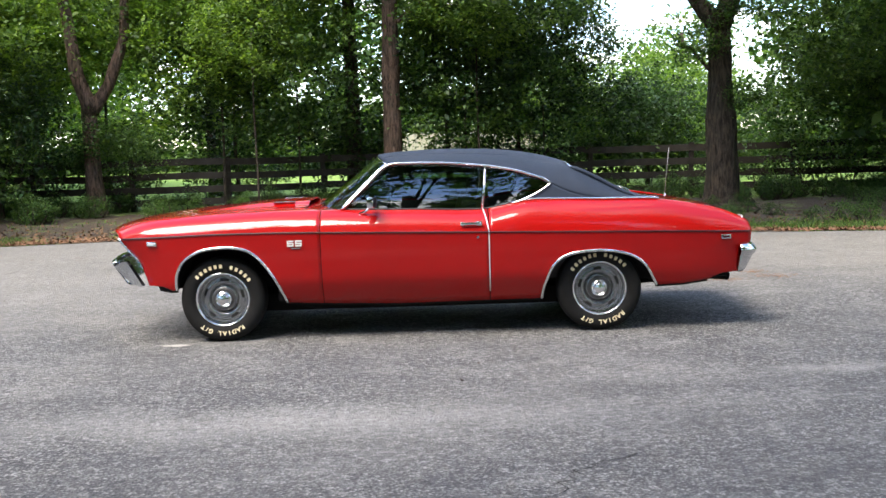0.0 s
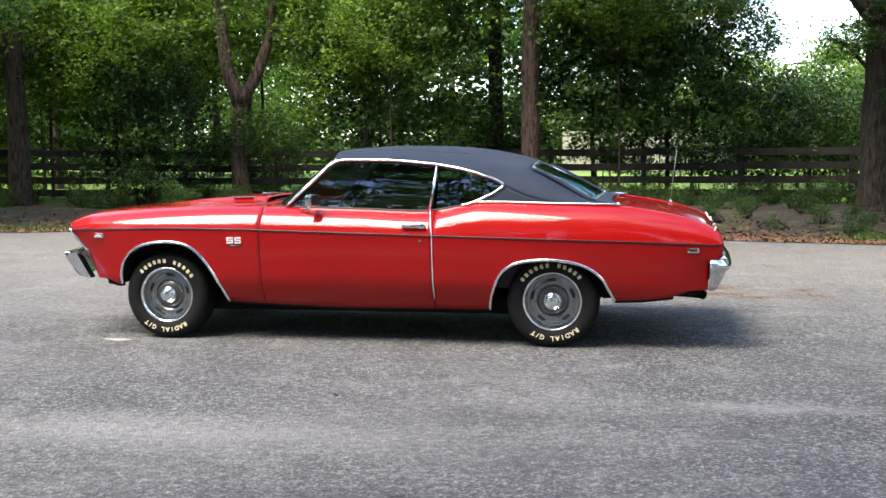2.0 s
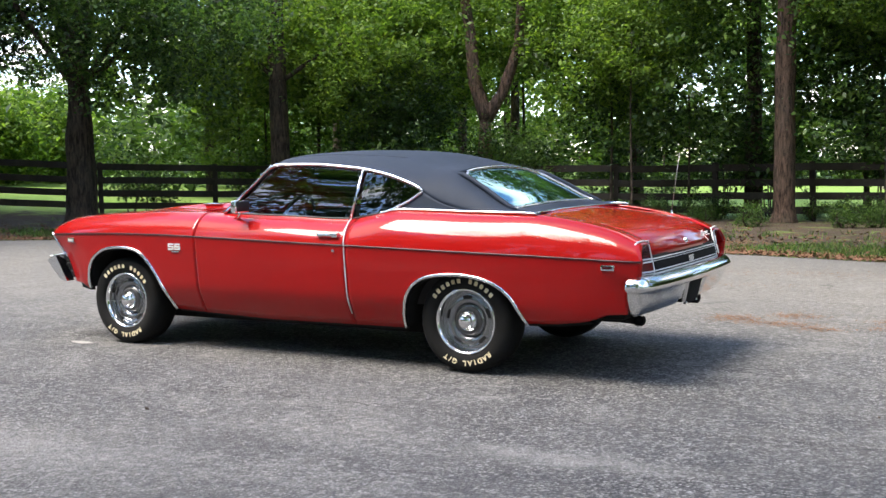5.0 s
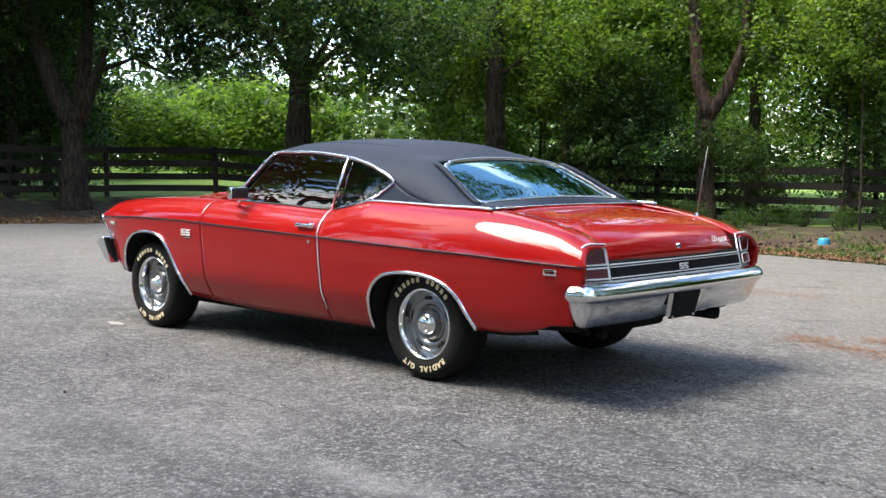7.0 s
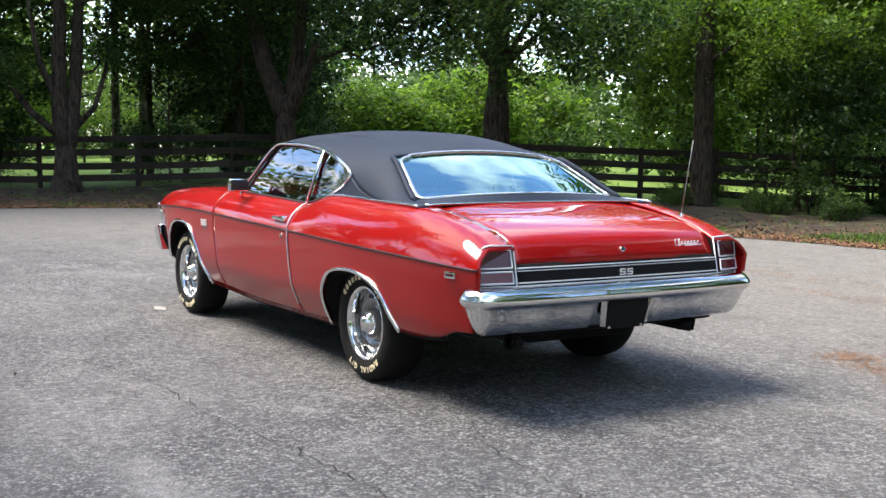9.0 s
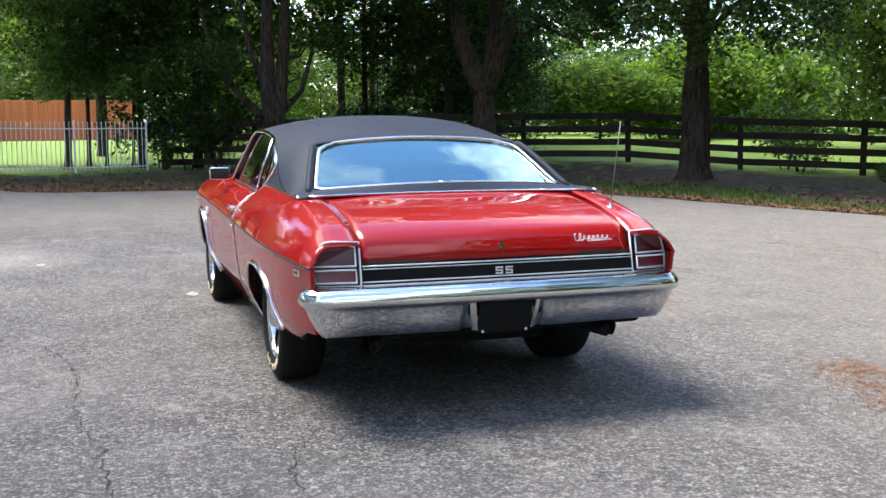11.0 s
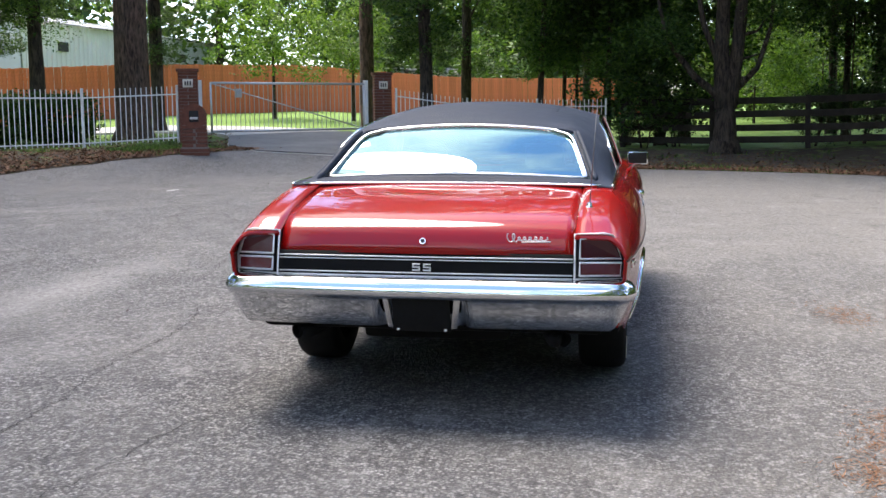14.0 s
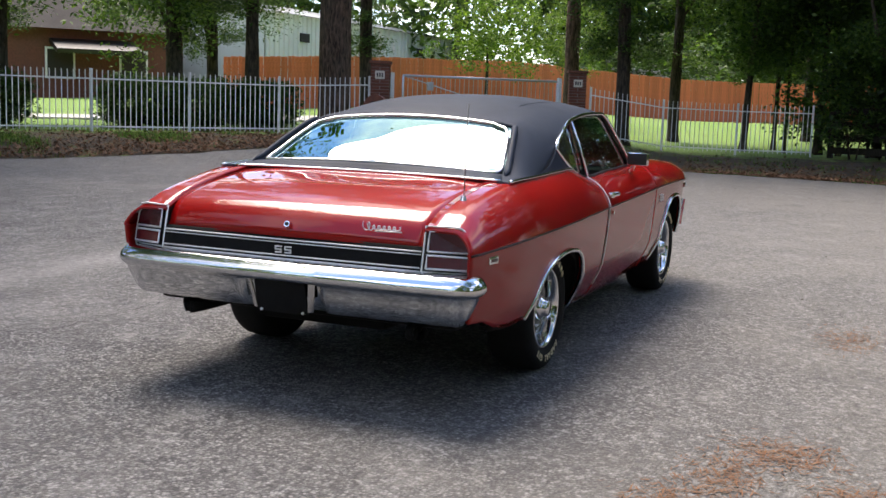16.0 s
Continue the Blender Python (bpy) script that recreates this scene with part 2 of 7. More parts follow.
def mat_ground():
    m = Mat("ground", 0.95)
    v = m.coords()
    fine, mid, big = m.noise(v, 30.0, 4.0, 0.7), m.noise(v, 2.2, 5.0, 0.6, 0.3), m.noise(v, 0.28, 4.0, 0.6)
    litter = m.ramp(fine, [(0.25, (0.016, 0.011, 0.007)), (0.5, (0.042, 0.028, 0.017)), (0.75, (0.088, 0.058, 0.035))])
    grass = m.ramp(fine, [(0.25, (0.055, 0.095, 0.016)), (0.6, (0.14, 0.21, 0.035)), (0.85, (0.24, 0.31, 0.07))])
    verge = m.mix(m.ramp(mid, [(0.54, 0.0), (0.66, 0.7)]), litter, grass)
    # lawns lie well away from the road's circle
    far = m.n("ShaderNodeVectorMath")
    far.operation = 'DISTANCE'
    far.inputs[1].default_value = (-0.8, 2.0, 0.0)
    m.l(m.coords((0.8, 1.0, 1.0)), far.inputs[0])
    add = m.n("ShaderNodeMath")
    add.operation = 'MULTIPLY_ADD'
    add.inputs[1].default_value = 5.0
    m.l(mid, add.inputs[0])
    m.l(far.outputs["Value"], add.inputs[2])
    lawn = m.n("ShaderNodeMapRange")
    for k, val in (("From Min", 20.2), ("From Max", 21.8)):
        lawn.inputs[k].default_value = val
    m.l(add.outputs[0], lawn.inputs["Value"])
    m.color(m.mix(lawn.outputs[0], verge, m.mix(m.ramp(big, [(0.4, 0.0), (0.6, 0.35)]), m.ramp(fine, [(0.25, (0.095, 0.19, 0.022)), (0.8, (0.20, 0.33, 0.05))]), (0.21, 0.28, 0.075))))
    return m.bump(fine, 0.8, 0.04).mat


def mat_leaf(name, dark, mid_c, light, trans=0.35):
    m = Mat(name, 0.5, spec=0.3)
    geo, info = m.n("ShaderNodeNewGeometry"), m.n("ShaderNodeObjectInfo")
    isl = geo.outputs["Random Per Island"]
    c = m.ramp(isl, [(0.0, dark), (0.5, mid_c), (1.0, light)])
    hsv = m.n("ShaderNodeHueSaturation")
    mr = m.n("ShaderNodeMapRange")
    mr.inputs["To Min"].default_value, mr.inputs["To Max"].default_value = 0.8, 1.2
    m.l(info.outputs["Random"], mr.inputs["Value"])
    m.l(mr.outputs[0], hsv.inputs["Value"])
    m.l(c, hsv.inputs["Color"])
    m.color(hsv.outputs[0])
    tr = m.n("ShaderNodeBsdfTranslucent")
    br = m.mix(1.0, hsv.outputs[0], (1.5, 1.6, 0.7), 'MULTIPLY')
    m.l(br, tr.inputs["Color"])
    mx = m.n("ShaderNodeMixShader")
    mx.inputs[0].default_value = trans
    m.l(m.b.outputs[0], mx.inputs[1])
    m.l(tr.outputs[0], mx.inputs[2])
    m.l(mx.outputs[0], m.t.nodes["Material Output"].inputs["Surface"])
    return m.mat


def mat_bark(name, a, b):
    m = Mat(name, 0.95, spec=0.2)
    v = m.coords((1, 1, 0.22))
    n1 = m.noise(v, 16.0, 6.0, 0.7, 0.5)
    n2 = m.noise(m.coords(), 2.0, 3.0)
    m.color(m.mix(m.ramp(n2, [(0.4, 0.0), (0.7, 0.4)]), m.ramp(n1, [(0.38, a), (0.62, b)]), (0.075, 0.073, 0.06)))
    return m.bump(n1, 1.0, 0.12).mat


def mat_wood(name, a, b, c):
    m = Mat(name, 0.9, spec=0.25)
    info = m.n("ShaderNodeObjectInfo")
    geo = m.n("ShaderNodeNewGeometry")
    v = m.coords((1, 1, 1))
    n1 = m.noise(v, 9.0, 5.0, 0.7, 0.3)
    n2 = m.noise(v, 0.7, 3.0)
    col = m.mix(m.ramp(n2, [(0.4, 0.0), (0.65, 0.6)]), m.ramp(n1, [(0.3, a), (0.7, b)]), c)
    hsv = m.n("ShaderNodeHueSaturation")
    add = m.n("ShaderNodeMath")
    m.l(info.outputs["Random"], add.inputs[0])
    m.l(geo.outputs["Random Per Island"], add.inputs[1])
    mr = m.n("ShaderNodeMapRange")
    for k, val in (("From Max", 2.0), ("To Min", 0.72), ("To Max", 1.28)):
        mr.inputs[k].default_value = val
    m.l(add.outputs[0], mr.inputs["Value"])
    m.l(mr.outputs[0], hsv.inputs["Value"])
    m.l(col, hsv.inputs["Color"])
    m.color(hsv.outputs[0])
    return m.bump(n1, 0.4, 0.01).mat


def mat_plain(name, color, rough=0.6, metal=0.0, var=0.12, scale=6.0, bump=0.1, coat=0.0, spec=0.5):
    m = Mat(name, rough, metal, color, coat, spec)
    v = m.coords()
    n1 = m.noise(v, scale, 5.0, 0.6)
    n2 = m.noise(v, scale * 9, 3.0, 0.6)
    lo = tuple(x * (1 - var) for x in color)
    hi = tuple(min(1.0, x * (1 + var)) for x in color)
    m.color(m.mix(0.35, m.ramp(n1, [(0.3, lo), (0.7, hi)]), m.ramp(n2, [(0.3, lo), (0.7, hi)])))
    if bump:
        m.bump(n2, bump, 0.004)
    return m.mat


ASPHALT, GROUND = mat_asphalt(), mat_ground()
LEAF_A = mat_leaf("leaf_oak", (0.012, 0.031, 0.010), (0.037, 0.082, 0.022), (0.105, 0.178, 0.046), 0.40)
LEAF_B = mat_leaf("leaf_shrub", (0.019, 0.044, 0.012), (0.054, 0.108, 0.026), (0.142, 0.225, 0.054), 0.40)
# lighter leaf set: sunlight painted into crowns, also real pale green lawn trees
LEAF_C = mat_leaf("leaf_sunlit_tone", (0.038, 0.080, 0.016), (0.088, 0.162, 0.030), (0.20, 0.30, 0.064), 0.46)
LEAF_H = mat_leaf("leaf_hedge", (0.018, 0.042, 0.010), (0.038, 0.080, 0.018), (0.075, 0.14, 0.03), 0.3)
# darkest leaf set: evergreens, plus shade painted into oak and bush crowns
LEAF_D = mat_leaf("leaf_evergreen_shaded", (0.010, 0.026, 0.010), (0.026, 0.060, 0.020), (0.062, 0.120, 0.036), 0.25)
BARK = mat_bark("bark_oak", (0.018, 0.014, 0.011), (0.105, 0.080, 0.060))
BARK_P = mat_bark("bark_pine", (0.032, 0.021, 0.016), (0.20, 0.130, 0.096))
FENCE = mat_wood("weathered_dark_boards", (0.013, 0.011, 0.009), (0.036, 0.029, 0.023), (0.052, 0.045, 0.037))
CEDAR = mat_wood("cedar_stained_orange", (0.54, 0.140, 0.064), (0.77, 0.226, 0.112), (0.65, 0.186, 0.090))
IRON = mat_plain("white_painted_iron", (0.74, 0.74, 0.72), 0.5, 0.0, 0.15)
GALV = mat_plain("galvanised_steel", (0.50, 0.51, 0.52), 0.4, 0.6, 0.15)
CONCRETE = mat_plain("pale_concrete", (0.44, 0.42, 0.38), 0.9, 0.0, 0.2, 1.2, 0.3)
SIDING = mat_plain("pale_metal_siding", (0.52, 0.55, 0.54), 0.5, 0.0, 0.08, 0.8, 0.0)
ROOFING = mat_plain("pale_metal_roof", (0.55, 0.57, 0.58), 0.45, 0.2, 0.1, 0.6, 0.0)
BRICK = mat_wood("brick_red_brown", (0.10, 0.040, 0.028), (0.19, 0.075, 0.05), (0.13, 0.06, 0.045))
MORTAR = mat_plain("mortar", (0.20, 0.17, 0.15), 0.95, 0.0, 0.2, 30.0, 0.3)
DARK = mat_plain("dark_void", (0.012, 0.012, 0.012), 0.8, 0.0, 0.2, 8.0, 0.0)
PLAQUE = mat_plain("pale_plaque", (0.62, 0.58, 0.48), 0.6)
BLACKBAR = mat_plain("black_paint_bar", (0.03, 0.03, 0.03), 0.6)
NEEDLES = mat_wood("pine_straw", (0.12, 0.060, 0.032), (0.25, 0.135, 0.078), (0.18, 0.098, 0.056))
LITTER = mat_wood("dry_brown_leaves", (0.060, 0.034, 0.018), (0.21, 0.125, 0.068), (0.13, 0.078, 0.044))
CREAM_SHEET = mat_plain("cream_metal_sheet", (0.40, 0.37, 0.29), 0.6)
BLUE = mat_plain("blue_plastic", (0.03, 0.27, 0.45), 0.35, 0.0, 0.08)

# ---- terrain ----
ROAD_N = [(70, 1.0), (30, 3.0), (14, 5.2), (8, 6.8), (4.5, 8.2), (1.5, 9.6), (-1.5, 10.6), (-4.5, 10.9), (-7.6, 10.3), (-10.6, 9.2), (-13.2, 7.1), (-15.2, 4.4), (-16.3, 1.2), (-16.8, -1.5), (-16.9, -4.0)]
ROAD_S = [(-16.3, -7.6), (-14.6, -9.0), (-12.3, -10.2), (-9.5, -11.3), (-5, -12.6), (2, -14.0), (12, -15.2), (30, -16.5), (70, -18)]


def height(x, y):
    """The lie of the land: flat round the car, lower to the north, rising past the circle's far side."""
    r, ang = math.hypot(x + 5, y + 0.5), math.degrees(math.atan2(y + 0.5, x + 5))
    h = -0.17 * ss(4.5, 11.0, y) * ss(-16.0, -9.0, x)
    south = ss(-172, -158, ang) * ss(-40, -70, ang) if ang < 0 else 0.0
    h += south * (0.40 * ss(10.8, 13.6, r) + 0.25 * ss(14.0, 18.0, r) * ss(-135, -150, ang))
    west = ss(150, 170, abs(ang)) * (1 - south)
    h += west * 0.14 * ss(13.0, 19.0, r)
    if ang > 0:
        h += 0.28 * ss(125, 140, ang) * ss(168, 155, ang) * ss(17.0, 20.0, r)
    h += 0.55 * ss(22.0, 44.0, r) * ss(110, 140, abs(ang))
    return h


def grid_axis(inner, step, outer):
    a = list(np.arange(-inner, inner + 0.01, step))
    k, s = inner, step
    while k < outer:
        s *= 1.45
        k += s
        a = [-k] + a + [k]
    return a


def inside(poly, x, y):
    hit = False
    for (x0, y0), (x1, y1) in zip(poly, poly[1:] + poly[:1]):
        if (y0 > y) != (y1 > y) and x < x0 + (y - y0) / (y1 - y0) * (x1 - x0):
            hit = not hit
    return hit


def sheet(name, outline, lift, mat, cell=1.0):
    """A thin sheet inside a closed outline, draped over the terrain, cut into cells."""
    bm = bmesh.new()
    vs = [bm.verts.new((x, y, 0)) for x, y in outline]
    bm.faces.new(vs)
    xs, ys = [p[0] for p in outline], [p[1] for p in outline]
    for ax, lo, hi in ((0, min(xs), max(xs)), (1, min(ys), max(ys))):
        for c in np.arange(max(lo, -45) + cell, min(hi, 45), cell):
            co, no = [0, 0, 0], [0, 0, 0]
            co[ax], no[ax] = c, 1
            bmesh.ops.bisect_plane(bm, geom=bm.verts[:] + bm.edges[:] + bm.faces[:], plane_co=co, plane_no=no)
    rim = [e for e in bm.edges if e.is_boundary]
    out = bmesh.ops.extrude_edge_only(bm, edges=rim)
    low = {v for v in out["geom"] if isinstance(v, bmesh.types.BMVert)}
    for v in bm.verts:
        v.co.z = height(v.co.x, v.co.y) + (lift if v not in low else -0.12)
    return part(name, bm, mat, None)


def smooth_outline(pts, per=6):
    out = []
    for i in range(len(pts) - 1):
        p0, p1, p2, p3 = (np.array(pts[min(max(k, 0), len(pts) - 1)], float) for k in (i - 1, i, i + 1, i + 2))
        for s in range(per):
            t = s / per
            out.append(tuple(0.5 * (2 * p1 + (p2 - p0) * t + (2 * p0 - 5 * p1 + 4 * p2 - p3) * t * t + (3 * p1 - p0 - 3 * p2 + p3) * t**3)))
    return out + [pts[-1]]


def ragged(pts, amp=0.10):
    return [(x + amp * noise.noise(Vector((x * 1.7, y * 1.7, 3))), y + amp * noise.noise(Vector((x * 1.7, y * 1.7, 9)))) for x, y in pts]


road_rim = ragged(smooth_outline(ROAD_N, 8)) + ragged(smooth_outline(ROAD_S, 8))
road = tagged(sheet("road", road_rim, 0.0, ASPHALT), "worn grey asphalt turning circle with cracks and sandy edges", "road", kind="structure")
DRIVE = smooth_outline([(-16.7, -3.6), (-18.6, -5.2), (-22.0, -6.8), (-26.3, -9.6), (-28.0, -14.0), (-26.0, -19.0), (-20.0, -25.0), (-10.0, -31.0)], 6)
DRIVE2 = smooth_outline([(-8.5, -28.5), (-18.2, -23.0), (-23.2, -18.0), (-24.4, -14.6), (-22.8, -12.0), (-19.6, -9.4), (-17.6, -8.6), (-16.1, -7.4)], 6)
driveway = tagged(sheet("driveway", DRIVE + DRIVE2, 0.006, CONCRETE), "pale concrete driveway leading through a gate", "driveway", kind="structure")

APRON = mat_plain("grey_apron_concrete", (0.17, 0.163, 0.152), 0.9, 0.0, 0.3, 0.9, 0.3)
apron_rim = [(-16.75, -3.62), (-18.6, -5.2), (-20.4, -6.0), (-21.9, -6.75), (-20.6, -8.05), (-19.35, -9.25), (-17.6, -8.6), (-16.15, -7.4)]
apron = tagged(sheet("apron", apron_rim, 0.035, APRON), "grey concrete apron between road and gate", "driveway", kind="structure")

PAVED = [road_rim, DRIVE + DRIVE2]
axis = grid_axis(52.0, 0.8, 900.0)
gv, gf = [], []
for i, x in enumerate(axis):
    for j, y in enumerate(axis):
        low = 0.012
        if abs(x) < 53 and abs(y) < 53:
            if any(inside(p, x, y) for p in PAVED):
                low = 0.10
            elif any(inside(p, x + dx, y + dy) for p in PAVED for dx, dy in ((0.8, 0), (-0.8, 0), (0, 0.8), (0, -0.8))):
                low = 0.035
        wob = 0.05 * noise.noise(Vector((x * 0.45, y * 0.45, 0))) if low == 0.012 else 0.0
        gv.append((x, y, height(x, y) - low + wob))
na = len(axis)
for i in range(na - 1):
    for j in range(na - 1):
        gf.append((i * na + j, (i + 1) * na + j, (i + 1) * na + j + 1, i * na + j + 1))
ground = tagged(piece("ground", mesh_of("ground", gv, gf, GROUND, True)), "leaf-littered verge and green lawn under trees", "ground", kind="structure")

# ---- fences ----
def post_line(pts, gap):
    """Points at about equal gaps along a polyline, each with the heading to the next."""
    out = []
    for (x0, y0), (x1, y1) in zip(pts, pts[1:]):
        n = max(1, round(math.hypot(x1 - x0, y1 - y0) / gap))
        out += [(x0 + (x1 - x0) * k / n, y0 + (y1 - y0) * k / n) for k in range(n)]
    return out + [pts[-1]]


FENCE_LINE = [(-24.7, 0.5), (-21.9, 10.2), (-20.2, 12.6), (-16.0, 17.0), (-10.6, 20.1), (-3.0, 20.9), (4.2, 20.6), (12.0, 19.4), (24.0, 16.5)]
wood_fence = thing("wooden_fence", "dark weathered four-board horse fence under trees", "fence", kind="structure")
post_me = box_mesh("post", 0.13, 0.13, 1.55, FENCE, 0.012, (0, 0, 0.62))
posts = post_line(FENCE_LINE, 2.44)
for (x0, y0), (x1, y1) in zip(posts, posts[1:]):
    z0, z1 = height(x0, y0), height(x1, y1)
    ang = math.degrees(math.atan2(y1 - y0, x1 - x0))
    piece("post", post_me, wood_fence, pose(x0, y0, z0, R.uniform(-1, 1), R.uniform(-1.5, 1.5), ang))
    ln = math.hypot(x1 - x0, y1 - y0)
    for k, zz in enumerate((0.22, 0.56, 0.90, 1.27)):
        vs, fs = [], []
        sag = R.uniform(-0.015, 0.015)
        for s in range(4):
            t = s / 3
            for dy, dz in ((0, -0.088), (0, 0.088), (-0.03, 0.088), (-0.03, -0.088)):
                vs.append((t * (ln + 0.06) - 0.03, dy - 0.067, dz + sag * 4 * t * (1 - t)))
        for s in range(3):
            for q in range(4):
                a, b = s * 4 + q, s * 4 + (q + 1) % 4
                fs.append((a, b, b + 4, a + 4))
        fs += [(0, 3, 2, 1), (12, 13, 14, 15)]
        piece("rail", mesh_of("rail", vs, fs, FENCE), wood_fence, pose(x0, y0, z0 + zz + R.uniform(-0.015, 0.015), 0, -math.degrees(math.atan2(z1 - z0, ln)), ang))

IRON_A = [(-24.6, 0.0), (-22.9, -5.7)]
IRON_B = [(-18.1, -10.05), (-16.5, -11.68), (-14.55, -12.88), (-12.6, -14.05), (-10.6, -15.2), (-8.6, -16.3), (-6.6, -17.3), (-4.6, -18.2)]
picket_me = box_mesh("picket", 0.018, 0.018, 1.30, IRON, 0.0, (0, 0, 0.70))
ipost_me = box_mesh("post", 0.055, 0.055, 1.40, IRON, 0.006, (0, 0, 0.68))


def iron_fence(line, gap, label):
    f = thing("iron_fence", label, "fence", kind="structure")
    ps = post_line(line, gap)
    for i, (x0, y0) in enumerate(ps):
        piece("post", ipost_me, f, pose(x0, y0, height(x0, y0), 0, 0, 0))
        if i == len(ps) - 1:
            break
        x1, y1 = ps[i + 1]
        z0, z1 = height(x0, y0), height(x1, y1)
        ln, ang = math.hypot(x1 - x0, y1 - y0), math.degrees(math.atan2(y1 - y0, x1 - x0))
        rail_me = box_mesh("rail", ln, 0.03, 0.03, IRON, 0.0, (ln / 2, 0, 0))
        for zz in (0.12, 1.16):
            piece("rail", rail_me, f, pose(x0, y0, z0 + zz, 0, -math.degrees(math.atan2(z1 - z0, ln)), ang))
        n = round(ln / 0.125)
        for k in range(1, n):
            t = k / n
            piece("picket", picket_me, f, pose(x0 + (x1 - x0) * t, y0 + (y1 - y0) * t, z0 + (z1 - z0) * t, 0, 0, ang))
    return f


iron_fence(IRON_A, 2.05, "white iron picket fence in front of a lawn")
iron_fence(IRON_B, 2.3, "white iron picket fence in front of a dark hedge")


# ---- car materials ----
def mat_paint():
    m = Mat("red_car_paint", 0.5, 0.0, (0.315, 0.0022, 0.003), 1.0, 0.05)
    v = m.coords()
    n1 = m.noise(v, 1.5, 3.0)
    m.color(m.ramp(n1, [(0.3, (0.285, 0.0022, 0.0018)), (0.7, (0.32, 0.0028, 0.0023))]))
    m.b.inputs["Coat Roughness"].default_value = 0.008
    m.b.inputs["Coat IOR"].default_value = 1.43
    return m.mat


def mat_chrome(name="chrome", rough=0.06, color=(0.80, 0.81, 0.82)):
    m = Mat(name, rough, 1.0, color)
    n1 = m.noise(m.coords(), 14.0, 4.0)
    m.rough(m.ramp(n1, [(0.35, rough), (0.75, rough + 0.06)]))
    return m.mat


def mat_glass(name, tint, least=0.05, refl_tint=(0.93, 0.97, 1.0)):
    """Thin tinted glass: clear straight on, a mirror at a glancing angle."""
    m = Mat(name)
    tr, gl, lw, mx = (m.n("ShaderNodeBsdfTransparent"), m.n("ShaderNodeBsdfGlossy"), m.n("ShaderNodeLayerWeight"), m.n("ShaderNodeMixShader"))
    tr.inputs[0].default_value = (*tint, 1)
    gl.inputs["Roughness"].default_value = 0.0
    gl.inputs["Color"].default_value = (*refl_tint, 1)
    lw.inputs["Blend"].default_value = 0.5
    pw, ma = m.n("ShaderNodeMath"), m.n("ShaderNodeMath")
    pw.operation, ma.operation = 'POWER', 'MULTIPLY_ADD'
    pw.inputs[1].default_value = 4.0
    ma.inputs[1].default_value, ma.inputs[2].default_value = 1 - least, least
    m.l(lw.outputs["Facing"], pw.inputs[0])
    m.l(pw.outputs[0], ma.inputs[0])
    m.l(ma.outputs[0], mx.inputs[0])
    m.l(tr.outputs[0], mx.inputs[1])
    m.l(gl.outputs[0], mx.inputs[2])
    m.l(mx.outputs[0], m.t.nodes["Material Output"].inputs["Surface"])
    return m.mat


def mat_vinyl():
    m = Mat("black_vinyl_roof", 0.5, 0.0, (0.018, 0.026, 0.045), 0.0, 0.10)
    v = m.coords()
    n1, n2 = m.noise(v, 220.0, 3.0, 0.7), m.noise(v, 3.0, 3.0)
    m.color(m.ramp(n2, [(0.3, (0.020, 0.028, 0.044)), (0.7, (0.030, 0.039, 0.058))]))
    m.rough(m.ramp(n2, [(0.3, 0.50), (0.7, 0.62)]))
    return m.bump(n1, 0.35, 0.002).mat


PAINT, CHROME, VINYL = mat_paint(), mat_chrome(), mat_vinyl()
DULL_CHROME = mat_chrome("dull_chrome", 0.22, (0.62, 0.62, 0.62))
BADGE = mat_plain("bright_badge_metal", (0.75, 0.75, 0.74), 0.45, 0.35, 0.05)
SILVER = mat_plain("silver_wheel_paint", (0.25, 0.26, 0.27), 0.24, 0.85, 0.10, 9.0)
GLASS = mat_glass("tinted_glass", (0.20, 0.27, 0.25), 0.11)
# bluish reflection tint paints blue sky into the rear glass
GLASS_R = mat_glass("rear_glass", (0.10, 0.20, 0.24), 0.25, (0.58, 0.93, 0.96))
RUBBER = mat_plain("black_tyre_rubber", (0.009, 0.009, 0.009), 0.78, 0.0, 0.25, 20.0, 0.3, 0.0, 0.2)
CREAM = mat_plain("raised_cream_letters", (0.84, 0.73, 0.48), 0.7, 0.0, 0.12, 60.0, 0.1)
BLACK = mat_plain("satin_black", (0.010, 0.010, 0.011), 0.45, 0.0, 0.2, 12.0, 0.05)
MATTE = mat_plain("matte_black_underside", (0.008, 0.008, 0.008), 0.9, 0.0, 0.3, 8.0, 0.2, 0.0, 0.2)
SEAT = mat_plain("black_vinyl_seat", (0.018, 0.018, 0.02), 0.5, 0.0, 0.2, 10.0, 0.1)
LENS = mat_plain("dark_red_lens", (0.060, 0.005, 0.009), 0.14, 0.0, 0.1, 90.0, 0.2, 0.25)
LENS2 = mat_plain("dark_red_reverse_lens", (0.10, 0.012, 0.014), 0.14, 0.0, 0.15, 60.0, 0.2, 0.25)
CAP_RING = mat_plain("dark_ribbed_cap_ring", (0.10, 0.10, 0.10), 0.35, 0.6, 0.3, 60.0, 0.3)
AERIAL = mat_plain("aerial_steel", (0.20, 0.20, 0.20), 0.5, 0.3)
STRIPE = mat_plain("dark_pinstripe", (0.03, 0.004, 0.005), 0.35, 0.0, 0.1)
WHITE_L = mat_plain("white_painted_metal", (0.55, 0.55, 0.54), 0.5)
HEADLAMP = mat_glass("headlamp_glass", (0.85, 0.87, 0.88))

